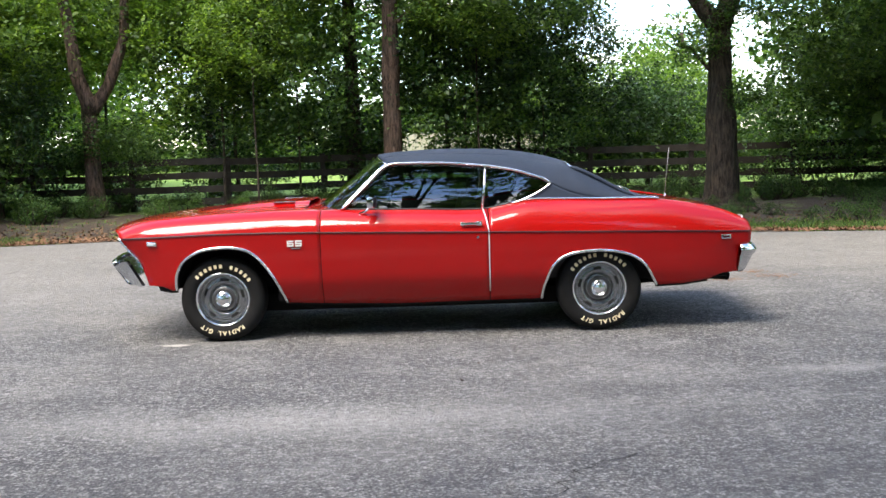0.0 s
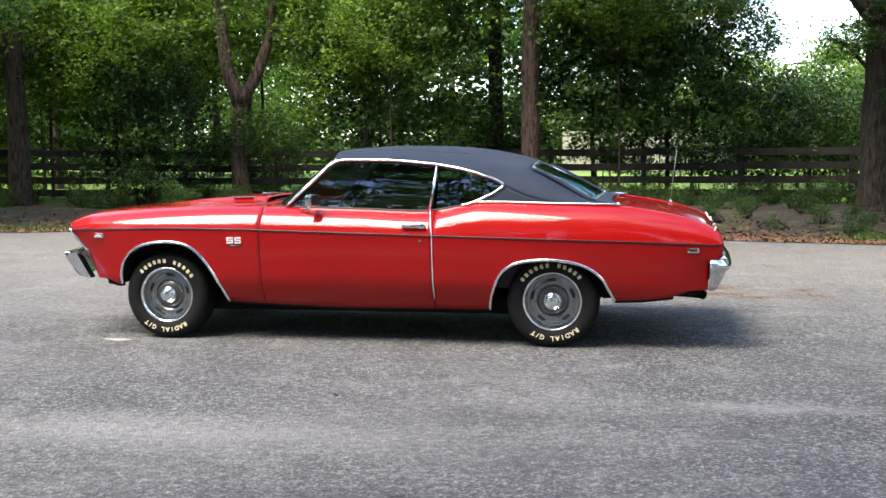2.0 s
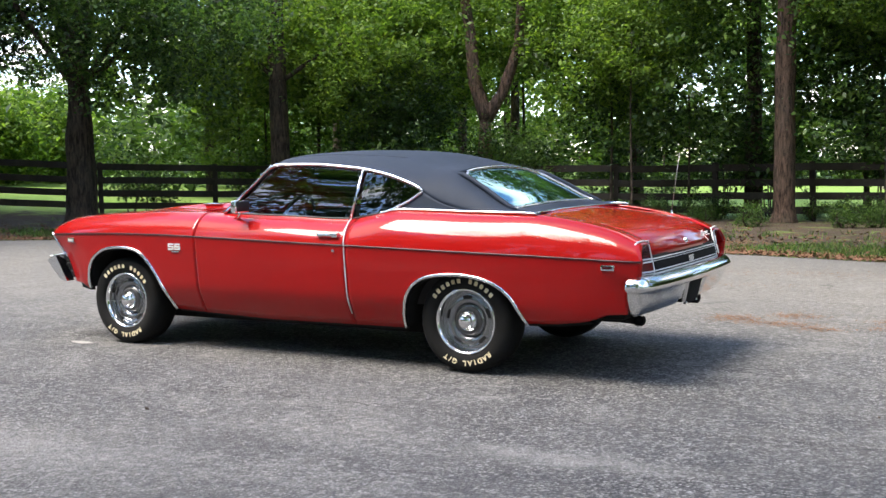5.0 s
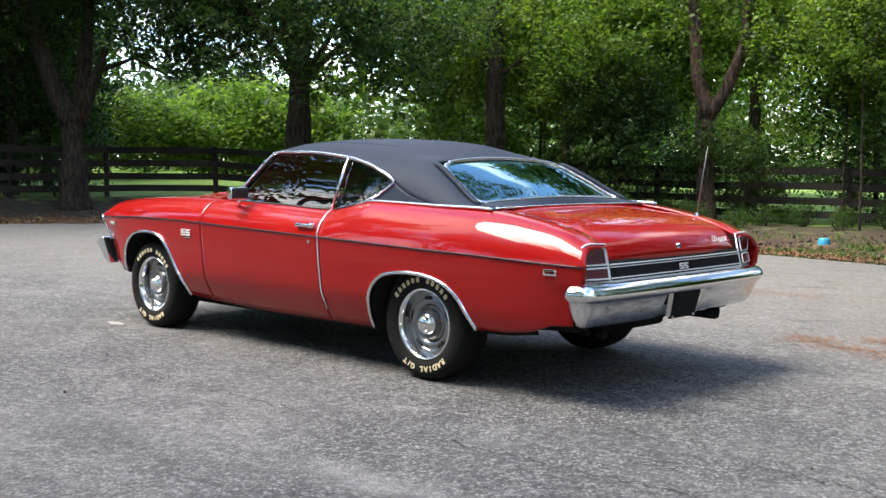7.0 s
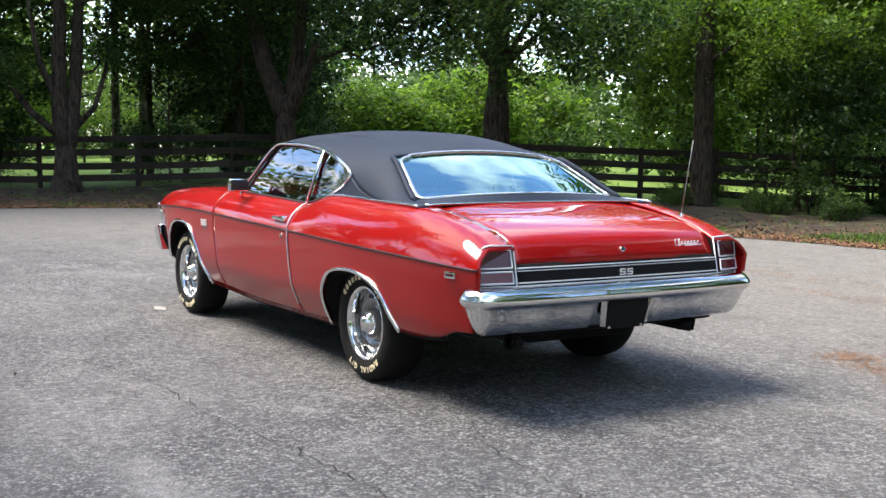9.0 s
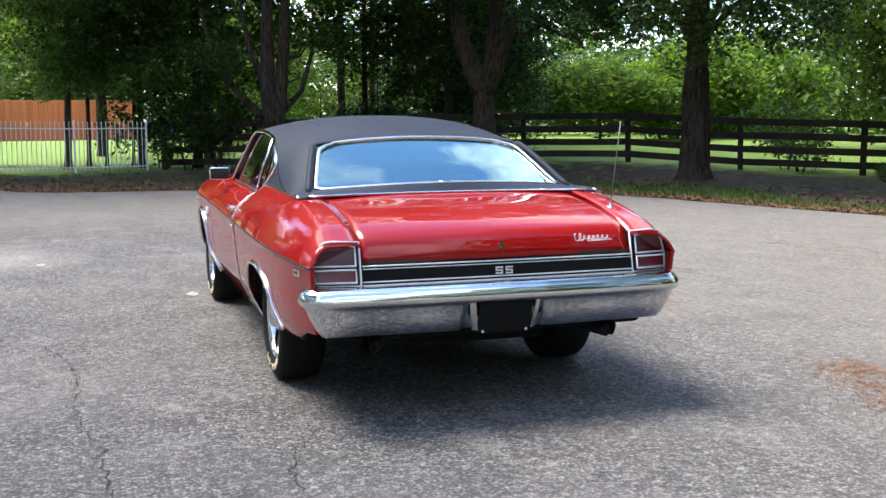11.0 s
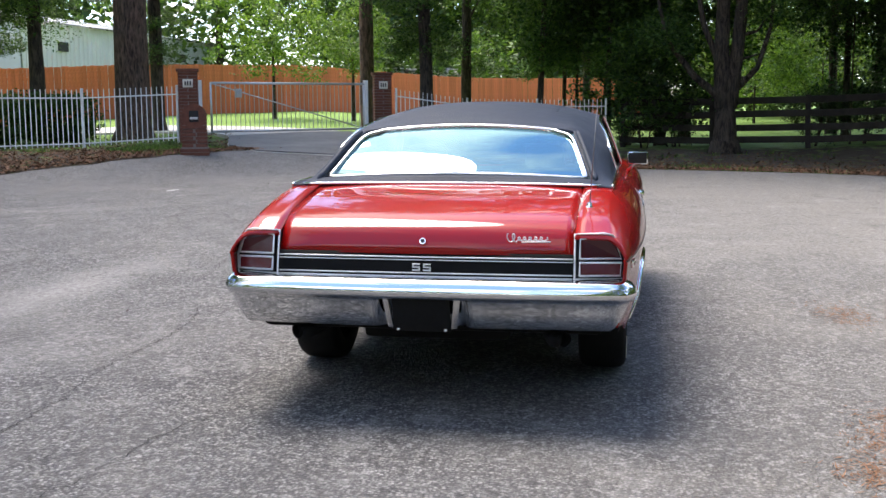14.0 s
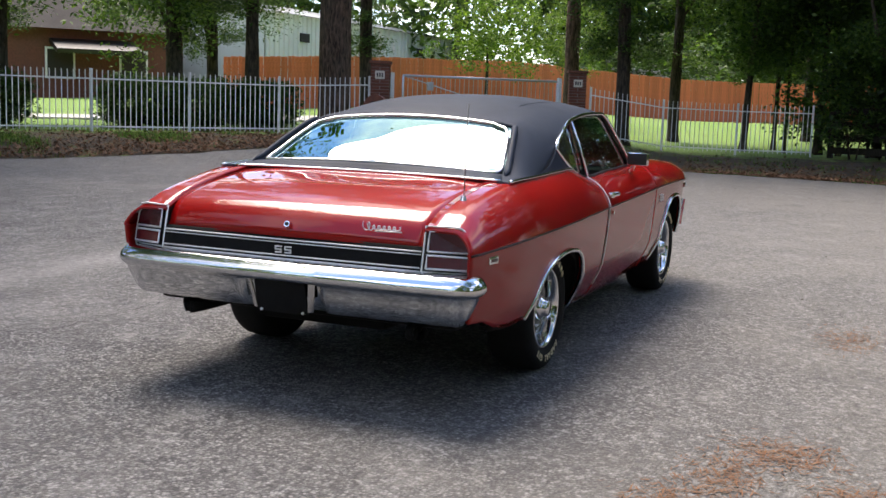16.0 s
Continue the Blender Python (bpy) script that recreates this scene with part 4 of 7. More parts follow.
for sgn in (-1, 1):
    # raised vinyl lip beside the glass
    lip = [glass_pt(x, sgn) for x in np.linspace(1.25, 1.72, 14)]
    strip("window_lip", [(x - 0.004, y + sgn * 0.020, z + 0.012 * min(1.0, 4 * k / 13, 4 * (13 - k) / 13)) for k, (x, y, z) in enumerate(lip)], [0.006] + [0.017] * 12 + [0.006], VINYL, roof, "padded vinyl edge beside the rear window", 8)
strip("deck_moulding", [deck_line(u) for u in np.linspace(-0.94, 0.94, 25)], 0.007, CHROME, car, "bright moulding across the rear deck")

# windscreen
rows = []
for s in np.linspace(0, 1, 14):
    ax, ay, az = -0.50 + 0.335 * s, 0.775 - 0.112 * s, 0.965 + 0.325 * s
    bow, crown = 0.24 - 0.14 * s, 0.025 + 0.032 * s
    rows.append([(ax - bow * (1 - u * u), u * ay, az + crown * (1 - u * u)) for u in np.linspace(-1, 1, 25)])
grid_mesh("windscreen", rows, GLASS, car, "tinted curved windscreen", 0.0, 60.0)
for sgn in (-1, 1):
    strip("windscreen_trim", [(-0.512 + 0.335 * s, sgn * (0.785 - 0.112 * s), 0.972 + 0.325 * s) for s in np.linspace(0, 1, 8)], 0.010, CHROME, car, "bright windscreen side moulding")
strip("windscreen_header_trim", [(-0.165 - 0.10 * (1 - u * u), u * 0.663, 1.298 + 0.054 * (1 - u * u)) for u in np.linspace(-1, 1, 21)], 0.008, CHROME, car, "bright header moulding")
# ---- rear end ----
def tail_x(z):
    return 2.566 - 0.24 * max(0.0, z - 0.66)


def bow_r(y):
    return 0.02 * (1 - (y / 0.86) ** 2)


rows = []
for z in np.linspace(0.60, 0.745, 6):
    rows.append([(tail_x(z) - 0.014 + bow_r(y), y, z) for y in np.linspace(-0.655, 0.655, 25)])
rear_panel = grid_mesh("rear_panel", rows, MATTE, car, "black rear panel between the tail lamps", 0.02, 60.0, flip=True)
for z, r in ((0.7245, 0.0036), (0.7120, 0.0024), (0.6565, 0.0034), (0.6415, 0.0038)):
    strip("trim_strip", [(tail_x(z) - 0.010 + bow_r(y), y, z) for y in np.linspace(-0.65, 0.65, 15)], r, BADGE, rear_panel, "thin bright trim strip")


def s_shape(h, w, t, d):
    """A plain S of five bars in the plane y, z, leaning."""
    bm = bmesh.new()
    for cy, cz, by, bz in ((0, h / 2, w, t), (0, 0, w, t), (0, -h / 2, w, t), (-w / 2 + t / 2, h / 4, t, h / 2), (w / 2 - t / 2, -h / 4, t, h / 2)):
        box_bm(bm, d, by, bz, Matrix.Translation((0, cy, cz)), t * 0.25)
    return bm


def badge(parent, m, h, w, gap, t, label):
    bm = bmesh.new()
    for k in (-1, 1):
        one = s_shape(h, w, t, 0.008)
        me = bpy.data.meshes.new("tmp")
        one.transform(m @ Matrix.Translation((0, k * gap, 0)))
        one.to_mesh(me)
        one.free()
        bm.from_mesh(me)
        bpy.data.meshes.remove(me)
    return part("badge", bm, BADGE, parent, label, False)


badge(rear_panel, Matrix.Translation((tail_x(0.683) + 0.022, 0.0, 0.683)), 0.026, 0.034, 0.024, 0.0062, "small chrome double-letter shape badge")
for sgn in (-1, 1):
    m = pose(-0.853, sgn * (side_y(-0.853, 0.738) + 0.004), 0.738, 0, 0, -90 if sgn < 0 else 90)
    badge(panels["fender", sgn], m, 0.034, 0.050, 0.030, 0.011, "chrome double-letter shape badge")
    bm = box_bm(bmesh.new(), 0.07, 0.006, 0.010, pose(-0.845, sgn * (side_y(-0.853, 0.70) + 0.003), 0.703), 0.002)
    part("badge_bar", bm, DULL_CHROME, panels["fender", sgn], "small badge bar")

for sgn in (-1, 1):
    OUT = [(0.658, 0.640), (0.866, 0.636), (0.872, 0.715), (0.848, 0.790), (0.812, 0.828), (0.780, 0.834), (0.658, 0.830)]

    def tp(y, z, d=0.0, s=sgn):
        return (tail_x(z) + bow_r(y) + d - 0.008 - 0.068 * ss(0.80, 0.88, y), s * y, z)

    bm = bmesh.new()
    f = bm.faces.new([bm.verts.new(tp(y, z, -0.012)) for y, z in OUT])
    ex = bmesh.ops.extrude_face_region(bm, geom=[f])
    bmesh.ops.translate(bm, verts=[v for v in ex["geom"] if isinstance(v, bmesh.types.BMVert)], vec=(-0.05, 0, 0))
    lamp = part("tail_lamp", bm, BLACK, car, "dark red tail lamp with bright double frame", False)
    vs, fs = tube([tp(y, z, -0.004) for y, z in OUT + OUT[:1]], 0.0052, 6, False)
    piece("outer_bezel", mesh_of("outer_bezel", vs, fs, BADGE, True), lamp, None, "bright outer frame")
    cy, cz = 0.765, 0.735
    for nm, poly, mat in (("upper_lens", [(0.680, 0.728), (0.853, 0.724), (0.832, 0.786), (0.803, 0.812), (0.680, 0.812)], LENS), ("lower_lens", [(0.680, 0.657), (0.850, 0.654), (0.853, 0.708), (0.680, 0.712)], LENS2)):
        bm = bmesh.new()
        f = bm.faces.new([bm.verts.new(tp(y, z, -0.009)) for y, z in poly])
        ex = bmesh.ops.extrude_face_region(bm, geom=[f])
        bmesh.ops.translate(bm, verts=[v for v in ex["geom"] if isinstance(v, bmesh.types.BMVert)], vec=(0.012, 0, 0))
        part(nm, bm, mat, lamp, "dark red lens", False)
        vs, fs = tube([tp(y, z, 0.003) for y, z in poly + poly[:1]], 0.0048, 6, False)
        piece("lens_bezel", mesh_of("lens_bezel", vs, fs, BADGE, True), lamp, None, "bright lens frame")

# trunk lock, script shape
bm = bmesh.new()
bmesh.ops.create_cone(bm, cap_ends=True, segments=20, radius1=0.017, radius2=0.014, depth=0.014, matrix=pose(2.548, 0, 0.792, 0, 68, 0))
lock = part("trunk_lock", bm, CHROME, trunk, "round chrome lock")
bm = bmesh.new()
bmesh.ops.create_cone(bm, cap_ends=True, segments=16, radius1=0.0095, radius2=0.0085, depth=0.006, matrix=pose(2.5555, 0, 0.795, 0, 68, 0))
part("lock_core", bm, BLACK, lock, "dark lock core")
wave = []
for k in range(140):
    f = k / 139
    big = 1.0 if f < 0.22 else 0.45
    wy = 0.372 + 0.165 * f - 0.010 * math.sin(f * 44.0)
    wave.append((2.547 - 0.04 * (wy / 0.8) ** 2, wy, 0.806 + 0.017 * big * math.cos(f * 44.0) + 0.006 * big))
strip("script_badge", wave, 0.0024, BADGE, trunk, "chrome script-like squiggle emblem")
strip("script_badge_bar", [(2.548, 0.43, 0.795), (2.542, 0.555, 0.797)], 0.003, BADGE, trunk, "thin chrome underline")

# bumpers
def bumper(name, path, profile, label, recess=None, rake=0.0):
    """A profile of (out, z) swept along a plan path of points and outward normals."""
    n = len(path)
    rows = []
    for i in range(n):
        p, q = Vector(path[max(i - 1, 0)]), Vector(path[min(i + 1, n - 1)])
        d = (q - p).normalized()
        nx, ny = d.y, -d.x
        x, y = path[i]
        row = []
        for k, (o, z) in enumerate(profile):
            oo = o - (recess(y, k) if recess else 0.0)
            row.append((x + nx * oo + rake * (0.62 - z), y + ny * oo, z))
        rows.append(row)
    return grid_mesh(name, rows, CHROME, car, label, 0.006, 32.0)


half = [(2.475, -0.905), (2.52, -0.902), (2.555, -0.888), (2.582, -0.862), (2.597, -0.82), (2.607, -0.74), (2.617, -0.6), (2.624, -0.45), (2.629, -0.3), (2.631, -0.24), (2.632, -0.21), (2.633, -0.18), (2.633, -0.1), (2.634, 0.0)]
path_r = smooth_outline(half + [(x, -y) for x, y in half[-2::-1]], 3)
prof_r = [(-0.085, 0.632), (-0.055, 0.634), (-0.030, 0.630), (-0.010, 0.619), (0.004, 0.603), (0.012, 0.586), (0.012, 0.573), (0.004, 0.560), (-0.008, 0.553), (-0.018, 0.542), (-0.036, 0.50), (-0.058, 0.455), (-0.078, 0.428), (-0.092, 0.416), (-0.112, 0.412)]
rb = bumper("rear_bumper", path_r, prof_r, "chrome rear bumper with plate recess", lambda y, k: (0.05 * (1 - ss(0.165, 0.225, abs(y))) if k >= 9 else 0.0))
bm = box_bm(bmesh.new(), 0.012, 0.256, 0.155, pose(2.592, 0, 0.475, 0, 14, 0), 0.004)
plate = part("plate_holder", bm, MATTE, rb, "empty black number plate holder")
for sgn in (-1, 1):
    bm = bmesh.new()
    bmesh.ops.create_cone(bm, cap_ends=True, segments=10, radius1=0.007, radius2=0.006, depth=0.008, matrix=pose(2.583, sgn * 0.105, 0.408, 0, 90, 0))
    part("plate_bolt", bm, BADGE, plate, "small plate bolt")
    bm = box_bm(bmesh.new(), 0.012, 0.030, 0.140, pose(2.588, sgn * 0.148, 0.482, 0, 16, sgn * 30), 0.003)
    part("bumper_guard_face", bm, DULL_CHROME, rb, "pale bumper recess side")

halff = [(-2.245, 0.83), (-2.258, 0.79), (-2.285, 0.70), (-2.335, 0.48), (-2.37, 0.25), (-2.38, 0.0)]
path_f = smooth_outline(halff + [(x, -y) for x, y in halff[-2::-1]], 4)
prof_f = [(-0.05, 0.622), (-0.02, 0.628), (-0.006, 0.622), (0.0, 0.605), (-0.004, 0.58), (-0.010, 0.53), (-0.016, 0.48), (-0.026, 0.458), (-0.05, 0.452)]
fb = bumper("front_bumper", path_f, prof_f, "chrome front bumper", None, 0.55)
# flat slanted ends that wrap round to the sides
for sgn in (-1, 1):
    bm = bmesh.new()
    vv = [[bm.verts.new((x, sgn * y, z)) for x, z in ((-2.222, 0.598), (-2.170, 0.628), (-2.130, 0.634), (-2.080, 0.552), (-2.016, 0.444), (-2.036, 0.441), (-2.094, 0.462), (-2.165, 0.535))] for y in (0.80, 0.872)]
    bm.faces.new(vv[0])
    bm.faces.new(vv[1][::-1])
    for k in range(8):
        bm.faces.new((vv[0][k], vv[1][k], vv[1][(k + 1) % 8], vv[0][(k + 1) % 8]))
    part("bumper_end", bm, CHROME, fb, "slanted chrome bumper end", True, 30.0)
# front face
bm = bmesh.new()
rows = []
for z in np.linspace(0.43, 0.83, 10):
    fx = lin([(0.40, -2.0), (0.62, -2.10), (0.72, -2.20), (0.83, -2.26)], z)
    rows.append([(fx + 0.16 * (y / 0.84) ** 2 - 0.05, y, z) for y in np.linspace(-0.835, 0.835, 25)])
grille = grid_mesh("grille", rows, BLACK, car, "black grille panel", 0.02)
for z in (0.66, 0.69, 0.72, 0.75, 0.78):
    fx = lin([(0.62, -2.10), (0.72, -2.20), (0.83, -2.26)], z)
    strip("grille_bar", [(fx + 0.16 * (y / 0.84) ** 2 - 0.055, y, z) for y in np.linspace(-0.40, 0.40, 11)], 0.004, DULL_CHROME, grille, "thin grille bar")
for sgn in (-1, 1):
    for y in (0.51, 0.70):
        bm = bmesh.new()
        bmesh.ops.create_uvsphere(bm, u_segments=20, v_segments=10, radius=0.075)
        bmesh.ops.scale(bm, vec=(0.3, 1, 1), verts=bm.verts)
        bmesh.ops.translate(bm, vec=(-2.19 + 0.16 * (y / 0.84) ** 2, sgn * y, 0.715), verts=bm.verts)
        hl = part("headlamp", bm, HEADLAMP, car, "round glass headlamp")
        vs, fs = tube([(-2.205 + 0.16 * (y / 0.84) ** 2, sgn * y + 0.083 * math.cos(a), 0.715 + 0.083 * math.sin(a)) for a in np.linspace(0, 2 * math.pi, 21)], 0.010, 6, False)
        piece("headlamp_bezel", mesh_of("headlamp_bezel", vs, fs, CHROME, True), hl, None, "chrome lamp ring")
    pts = [(front_edge(z) - 0.012, sgn * (side_y(-2.0, z) - 0.045), z) for z in np.linspace(0.63, 0.81, 8)]
    strip("fender_edge_trim", pts, 0.009, CHROME, car, "bright fender edge moulding")

# underside, exhaust, axle
bm = bmesh.new()
box_bm(bm, 2.0, 1.50, 0.10, Matrix.Translation((-0.02, 0, 0.33)), 0.02)
box_bm(bm, 0.75, 1.55, 0.16, Matrix.Translation((2.05, 0, 0.45)), 0.03)
box_bm(bm, 4.3, 1.0, 0.10, Matrix.Translation((0.15, 0, 0.42)), 0.02)
box_bm(bm, 0.14, 1.3, 0.14, Matrix.Translation((1.4225, 0, 0.32)), 0.05)
box_bm(bm, 0.5, 0.7, 0.14, Matrix.Translation((2.0, 0, 0.36)), 0.04)
box_bm(bm, 0.14, 1.3, 0.10, Matrix.Translation((-1.4225, 0, 0.30)), 0.04)
for sgn in (-1, 1):
    box_bm(bm, 2.9, 0.09, 0.13, Matrix.Translation((-0.05, sgn * 0.52, 0.245)), 0.02)
    box_bm(bm, 0.62, 0.24, 0.14, Matrix.Translation((0.62, sgn * 0.28, 0.25)), 0.05)
box_bm(bm, 0.9, 0.40, 0.16, Matrix.Translation((-1.05, 0, 0.27)), 0.06)
part("underbody", bm, MATTE, car, "dark underbody and axles")
for sgn in (-1, 1):
    strip("exhaust_pipe", [(1.75, sgn * 0.50, 0.33), (2.2, sgn * 0.52, 0.36), (2.40, sgn * 0.55, 0.352), (2.46, sgn * 0.575, 0.348)], 0.030, MATTE, car, "dark exhaust tail pipe", 10, True)
    strip("exhaust_tip", [(2.36, sgn * 0.555, 0.362), (2.41, sgn * 0.580, 0.360), (2.45, sgn * 0.615, 0.352)], [0.030, 0.032, 0.033], MATTE, car, "turned-out exhaust tip", 14, False)

# antenna, mirrors
ant = strip("antenna", [(2.23, 0.705, 0.925), (2.256, 0.720, 1.15), (2.280, 0.733, 1.345)], 0.0027, AERIAL, car, "thin steel aerial mast")
bm = bmesh.new()
bmesh.ops.create_cone(bm, cap_ends=True, segments=14, radius1=0.019, radius2=0.009, depth=0.028, matrix=Matrix.Translation((2.23, 0.704, 0.928)))
part("antenna_base", bm, CHROME, ant, "chrome aerial base")
for sgn in (-1, 1):
    x0 = -0.27 if sgn < 0 else -0.20
    bm = box_bm(bmesh.new(), 0.05, 0.135, 0.085, pose(x0, sgn * 0.915, 1.025, 0, 0, sgn * 8), 0.014)
    head = part("door_mirror", bm, CHROME, car, "rectangular chrome door mirror")
    # black face, with the mirror's dark reflection put into its colour
    bm = box_bm(bmesh.new(), 0.006, 0.118, 0.070, pose(x0 + 0.024, sgn * 0.915, 1.025, 0, 0, sgn * 8), 0.002)
    part("mirror_glass", bm, BLACK, head, "mirror glass")
    strip("mirror_stalk", [(x0 - 0.10, sgn * 0.845, 0.930), (x0 - 0.05, sgn * 0.865, 0.952), (x0 - 0.01, sgn * 0.895, 0.995)], [0.016, 0.013, 0.010], CHROME, head, "chrome mirror stalk")

# ---- wheels ----
def lathe(prof, n=48):
    """Rings of (radius, out) about the wheel's axle, which is y."""
    vs, fs = [], []
    for r, o in prof:
        for k in range(n):
            a = 2 * math.pi * k / n
            vs.append((r * math.cos(a), -o, r * math.sin(a)))
    for i in range(len(prof) - 1):
        for k in range(n):
            a, b = i * n + k, i * n + (k + 1) % n
            fs.append((a, a + n, b + n, b))
    return vs, fs


def text_mesh(ch, size, mat):
    cu = bpy.data.curves.new("letter", 'FONT')
    cu.body, cu.size, cu.extrude, cu.align_x, cu.align_y = ch, size, 0.0015, 'CENTER', 'CENTER'
    cu.offset = 0.0012
    ob = bpy.data.objects.new("letter", cu)
    scene.collection.objects.link(ob)
    dg = bpy.context.evaluated_depsgraph_get()
    me = bpy.data.meshes.new_from_object(ob.evaluated_get(dg))
    bpy.data.objects.remove(ob)
    me.materials.clear()
    me.materials.append(mat)
    return me


TYRE = [(0.200, -0.105), (0.230, -0.118), (0.275, -0.120), (0.303, -0.108), (0.316, -0.088), (0.321, -0.05), (0.322, 0.0), (0.321, 0.05), (0.316, 0.088), (0.303, 0.108), (0.275, 0.1205), (0.245, 0.1195), (0.222, 0.112), (0.206, 0.100), (0.200, 0.085)]
RING = [(0.206, 0.088), (0.207, 0.102), (0.201, 0.108), (0.193, 0.104), (0.186, 0.088), (0.181, 0.060), (0.178, 0.045)]
DISC = [(0.190, 0.040), (0.178, 0.044), (0.170, 0.040), (0.155, 0.050), (0.135, 0.058), (0.112, 0.052), (0.102, 0.036), (0.094, 0.034), (0.084, 0.052), (0.076, 0.060), (0.0, 0.062)]
CAP = [(0.064, 0.060), (0.063, 0.080), (0.052, 0.090), (0.046, 0.092), (0.043, 0.112), (0.036, 0.119), (0.0, 0.121)]
wheel_mesh = {
    "tyre": mesh_of("tyre", *lathe(TYRE, 64), RUBBER, True),
    "trim_ring": mesh_of("trim_ring", *lathe(RING, 64), CHROME, True),
    "disc": mesh_of("disc", *lathe(DISC, 48), SILVER, True),
    "centre_cap": mesh_of("centre_cap", *lathe(CAP, 32), CHROME, True),
    "cap_ring": mesh_of("cap_ring", *lathe([(0.090, 0.050), (0.088, 0.062), (0.070, 0.066), (0.064, 0.062)], 36), CAP_RING, True),
    "barrel": mesh_of("barrel", *lathe([(0.204, -0.10), (0.196, -0.06), (0.196, 0.05)], 32), MATTE, True),
    "brake_drum": mesh_of("brake_drum", *lathe([(0.0, 0.02), (0.15, 0.02), (0.15, -0.05)], 24), MATTE, True),
}
slot_vs, slot_fs = [], []
for j in range(7):
    a = math.pi / 2 + (j - 3) / 3 * 0.20
    for r in (0.137, 0.157):
        slot_vs.append((r * math.cos(a), -0.0605 + (0.006 if r > 0.15 else 0), r * math.sin(a)))
for j in range(6):
    slot_fs.append((2 * j, 2 * j + 1, 2 * j + 3, 2 * j + 2))
slot_me = mesh_of("slot", slot_vs, slot_fs, DARK)
LETTERS = {c: text_mesh(c, 0.045, CREAM) for c in "RADILGT/"}
bar_me = box_mesh("bar", 0.022, 0.028, 0.003, CREAM, 0.004)


def wheel(x, sgn, spin, group="road wheels"):
    w = new("wheel")
    w.parent = car
    w.matrix_basis = pose(x, sgn * 0.752, 0.322, 0, spin if sgn < 0 else -spin, 0 if sgn < 0 else 180)
    w["label"] = "black tyre with raised cream letters on slotted silver wheel"
    made = {}
    for nm in ("tyre", "disc"):
        made[nm] = piece(nm, wheel_mesh[nm], w)
    for nm in ("trim_ring", "centre_cap", "cap_ring", "barrel", "brake_drum"):
        piece(nm, wheel_mesh[nm], w)
    for k in range(5):
        piece("slot", slot_me, made["disc"], pose(0, 0, 0, 0, 72 * k, 0))

    def put(me, ang, low=False):
        a = radians(ang)
        r = 0.254
        m = Matrix.Translation((r * math.cos(a), -0.1205, r * math.sin(a))) @ Matrix.Rotation(-(a - math.pi / 2), 4, 'Y') @ Matrix.Rotation(math.pi / 2, 4, 'X')
        piece("letter", me, w, m)

    # plain bars stand for the maker's words above
    for k in range(12):
        if k != 6:
            put(bar_me, 90 + 50 - k * 9.1)
    for k, c in enumerate("RADIAL"):
        put(LETTERS[c], 270 + 38 - k * 8.2)
    for k, c in enumerate("G/T"):
        put(LETTERS[c], 270 - 19 - k * 7.2)
    return w


for x, sp in ((-1.4225, 4), (1.4225, -3)):
    for sgn in (-1, 1):
        wheel(x, sgn, sp)

# ---- cabin ----
def seat(x, y, w, tall, name):
    s = new(name)
    s.parent = car
    s["label"] = "black vinyl seat"
    bm = box_bm(bmesh.new(), 0.50, w, 0.16, pose(x, y, 0.50, 0, -6, 0), 0.05)
    part("cushion", bm, SEAT, s)
    bm = box_bm(bmesh.new(), 0.14, w, tall, pose(x + 0.29, y, 0.52 + tall / 2, 0, 14, 0), 0.05)
    part("backrest", bm, SEAT, s)


for y in (-0.36, 0.36):
    seat(0.12, y, 0.56, 0.50, "front_seat")
    bm = box_bm(bmesh.new(), 0.08, 0.24, 0.14, pose(0.50, y, 1.07, 0, 10, 0), 0.035)
    part("headrest", bm, SEAT, car, "black headrest")
seat(1.02, 0.0, 1.25, 0.44, "rear_seat")
for sgn in (-1, 1):
    rows = [[(x, sgn * (0.775 - 0.02 * (z < 0.6)), z) for z in np.linspace(0.40, belt_z(x) - 0.012, 6)] for x in np.linspace(-0.62, 1.60, 24)]
    grid_mesh("door_card", rows, SEAT, car, "black inner door trim", 0.008)
bm = bmesh.new()
box_bm(bm, 0.26, 1.42, 0.22, pose(-0.55, 0, 0.85, 0, 10, 0), 0.05)
part("dashboard", bm, SEAT, car, "black dashboard")
bm = box_bm(bmesh.new(), 0.48, 1.30, 0.02, pose(1.50, 0, 0.955, 0, 0, 0), 0.006)
part("parcel_shelf", bm, SEAT, car, "black parcel shelf")
bm = box_bm(bmesh.new(), 2.5, 1.45, 0.02, pose(0.4, 0, 0.40), 0.004)
part("cabin_floor", bm, MATTE, car, "black carpet floor")
rows = [[(x, y, min(dome(x, y), curve_through(CENTRE_Z, x) - 0.02) - 0.03) for y in np.linspace(-0.50, 0.50, 9)] for x in np.linspace(-0.10, 1.05, 8)]
grid_mesh("headliner", rows, SEAT, car, "black headliner", 0.004)
sw = [(-0.20 + 0.06 * math.sin(a), -0.36 + 0.185 * math.cos(a), 0.90 + 0.175 * math.sin(a)) for a in np.linspace(0, 2 * math.pi, 25)]
wheel_s = strip("steering_wheel", sw, 0.012, BLACK, car, "black steering wheel", 6, False)
strip("steering_spokes", [(-0.20, -0.53, 0.90), (-0.24, -0.36, 0.89), (-0.20, -0.19, 0.90)], 0.012, DULL_CHROME, wheel_s, "steering wheel spokes")
strip("steering_column", [(-0.24, -0.36, 0.89), (-0.50, -0.36, 0.80)], 0.025, BLACK, wheel_s, "steering column")
strip("rear_view_mirror", [(-0.22, -0.11, 1.27), (-0.22, 0.11, 1.27)], 0.022, BLACK, car, "rear view mirror")

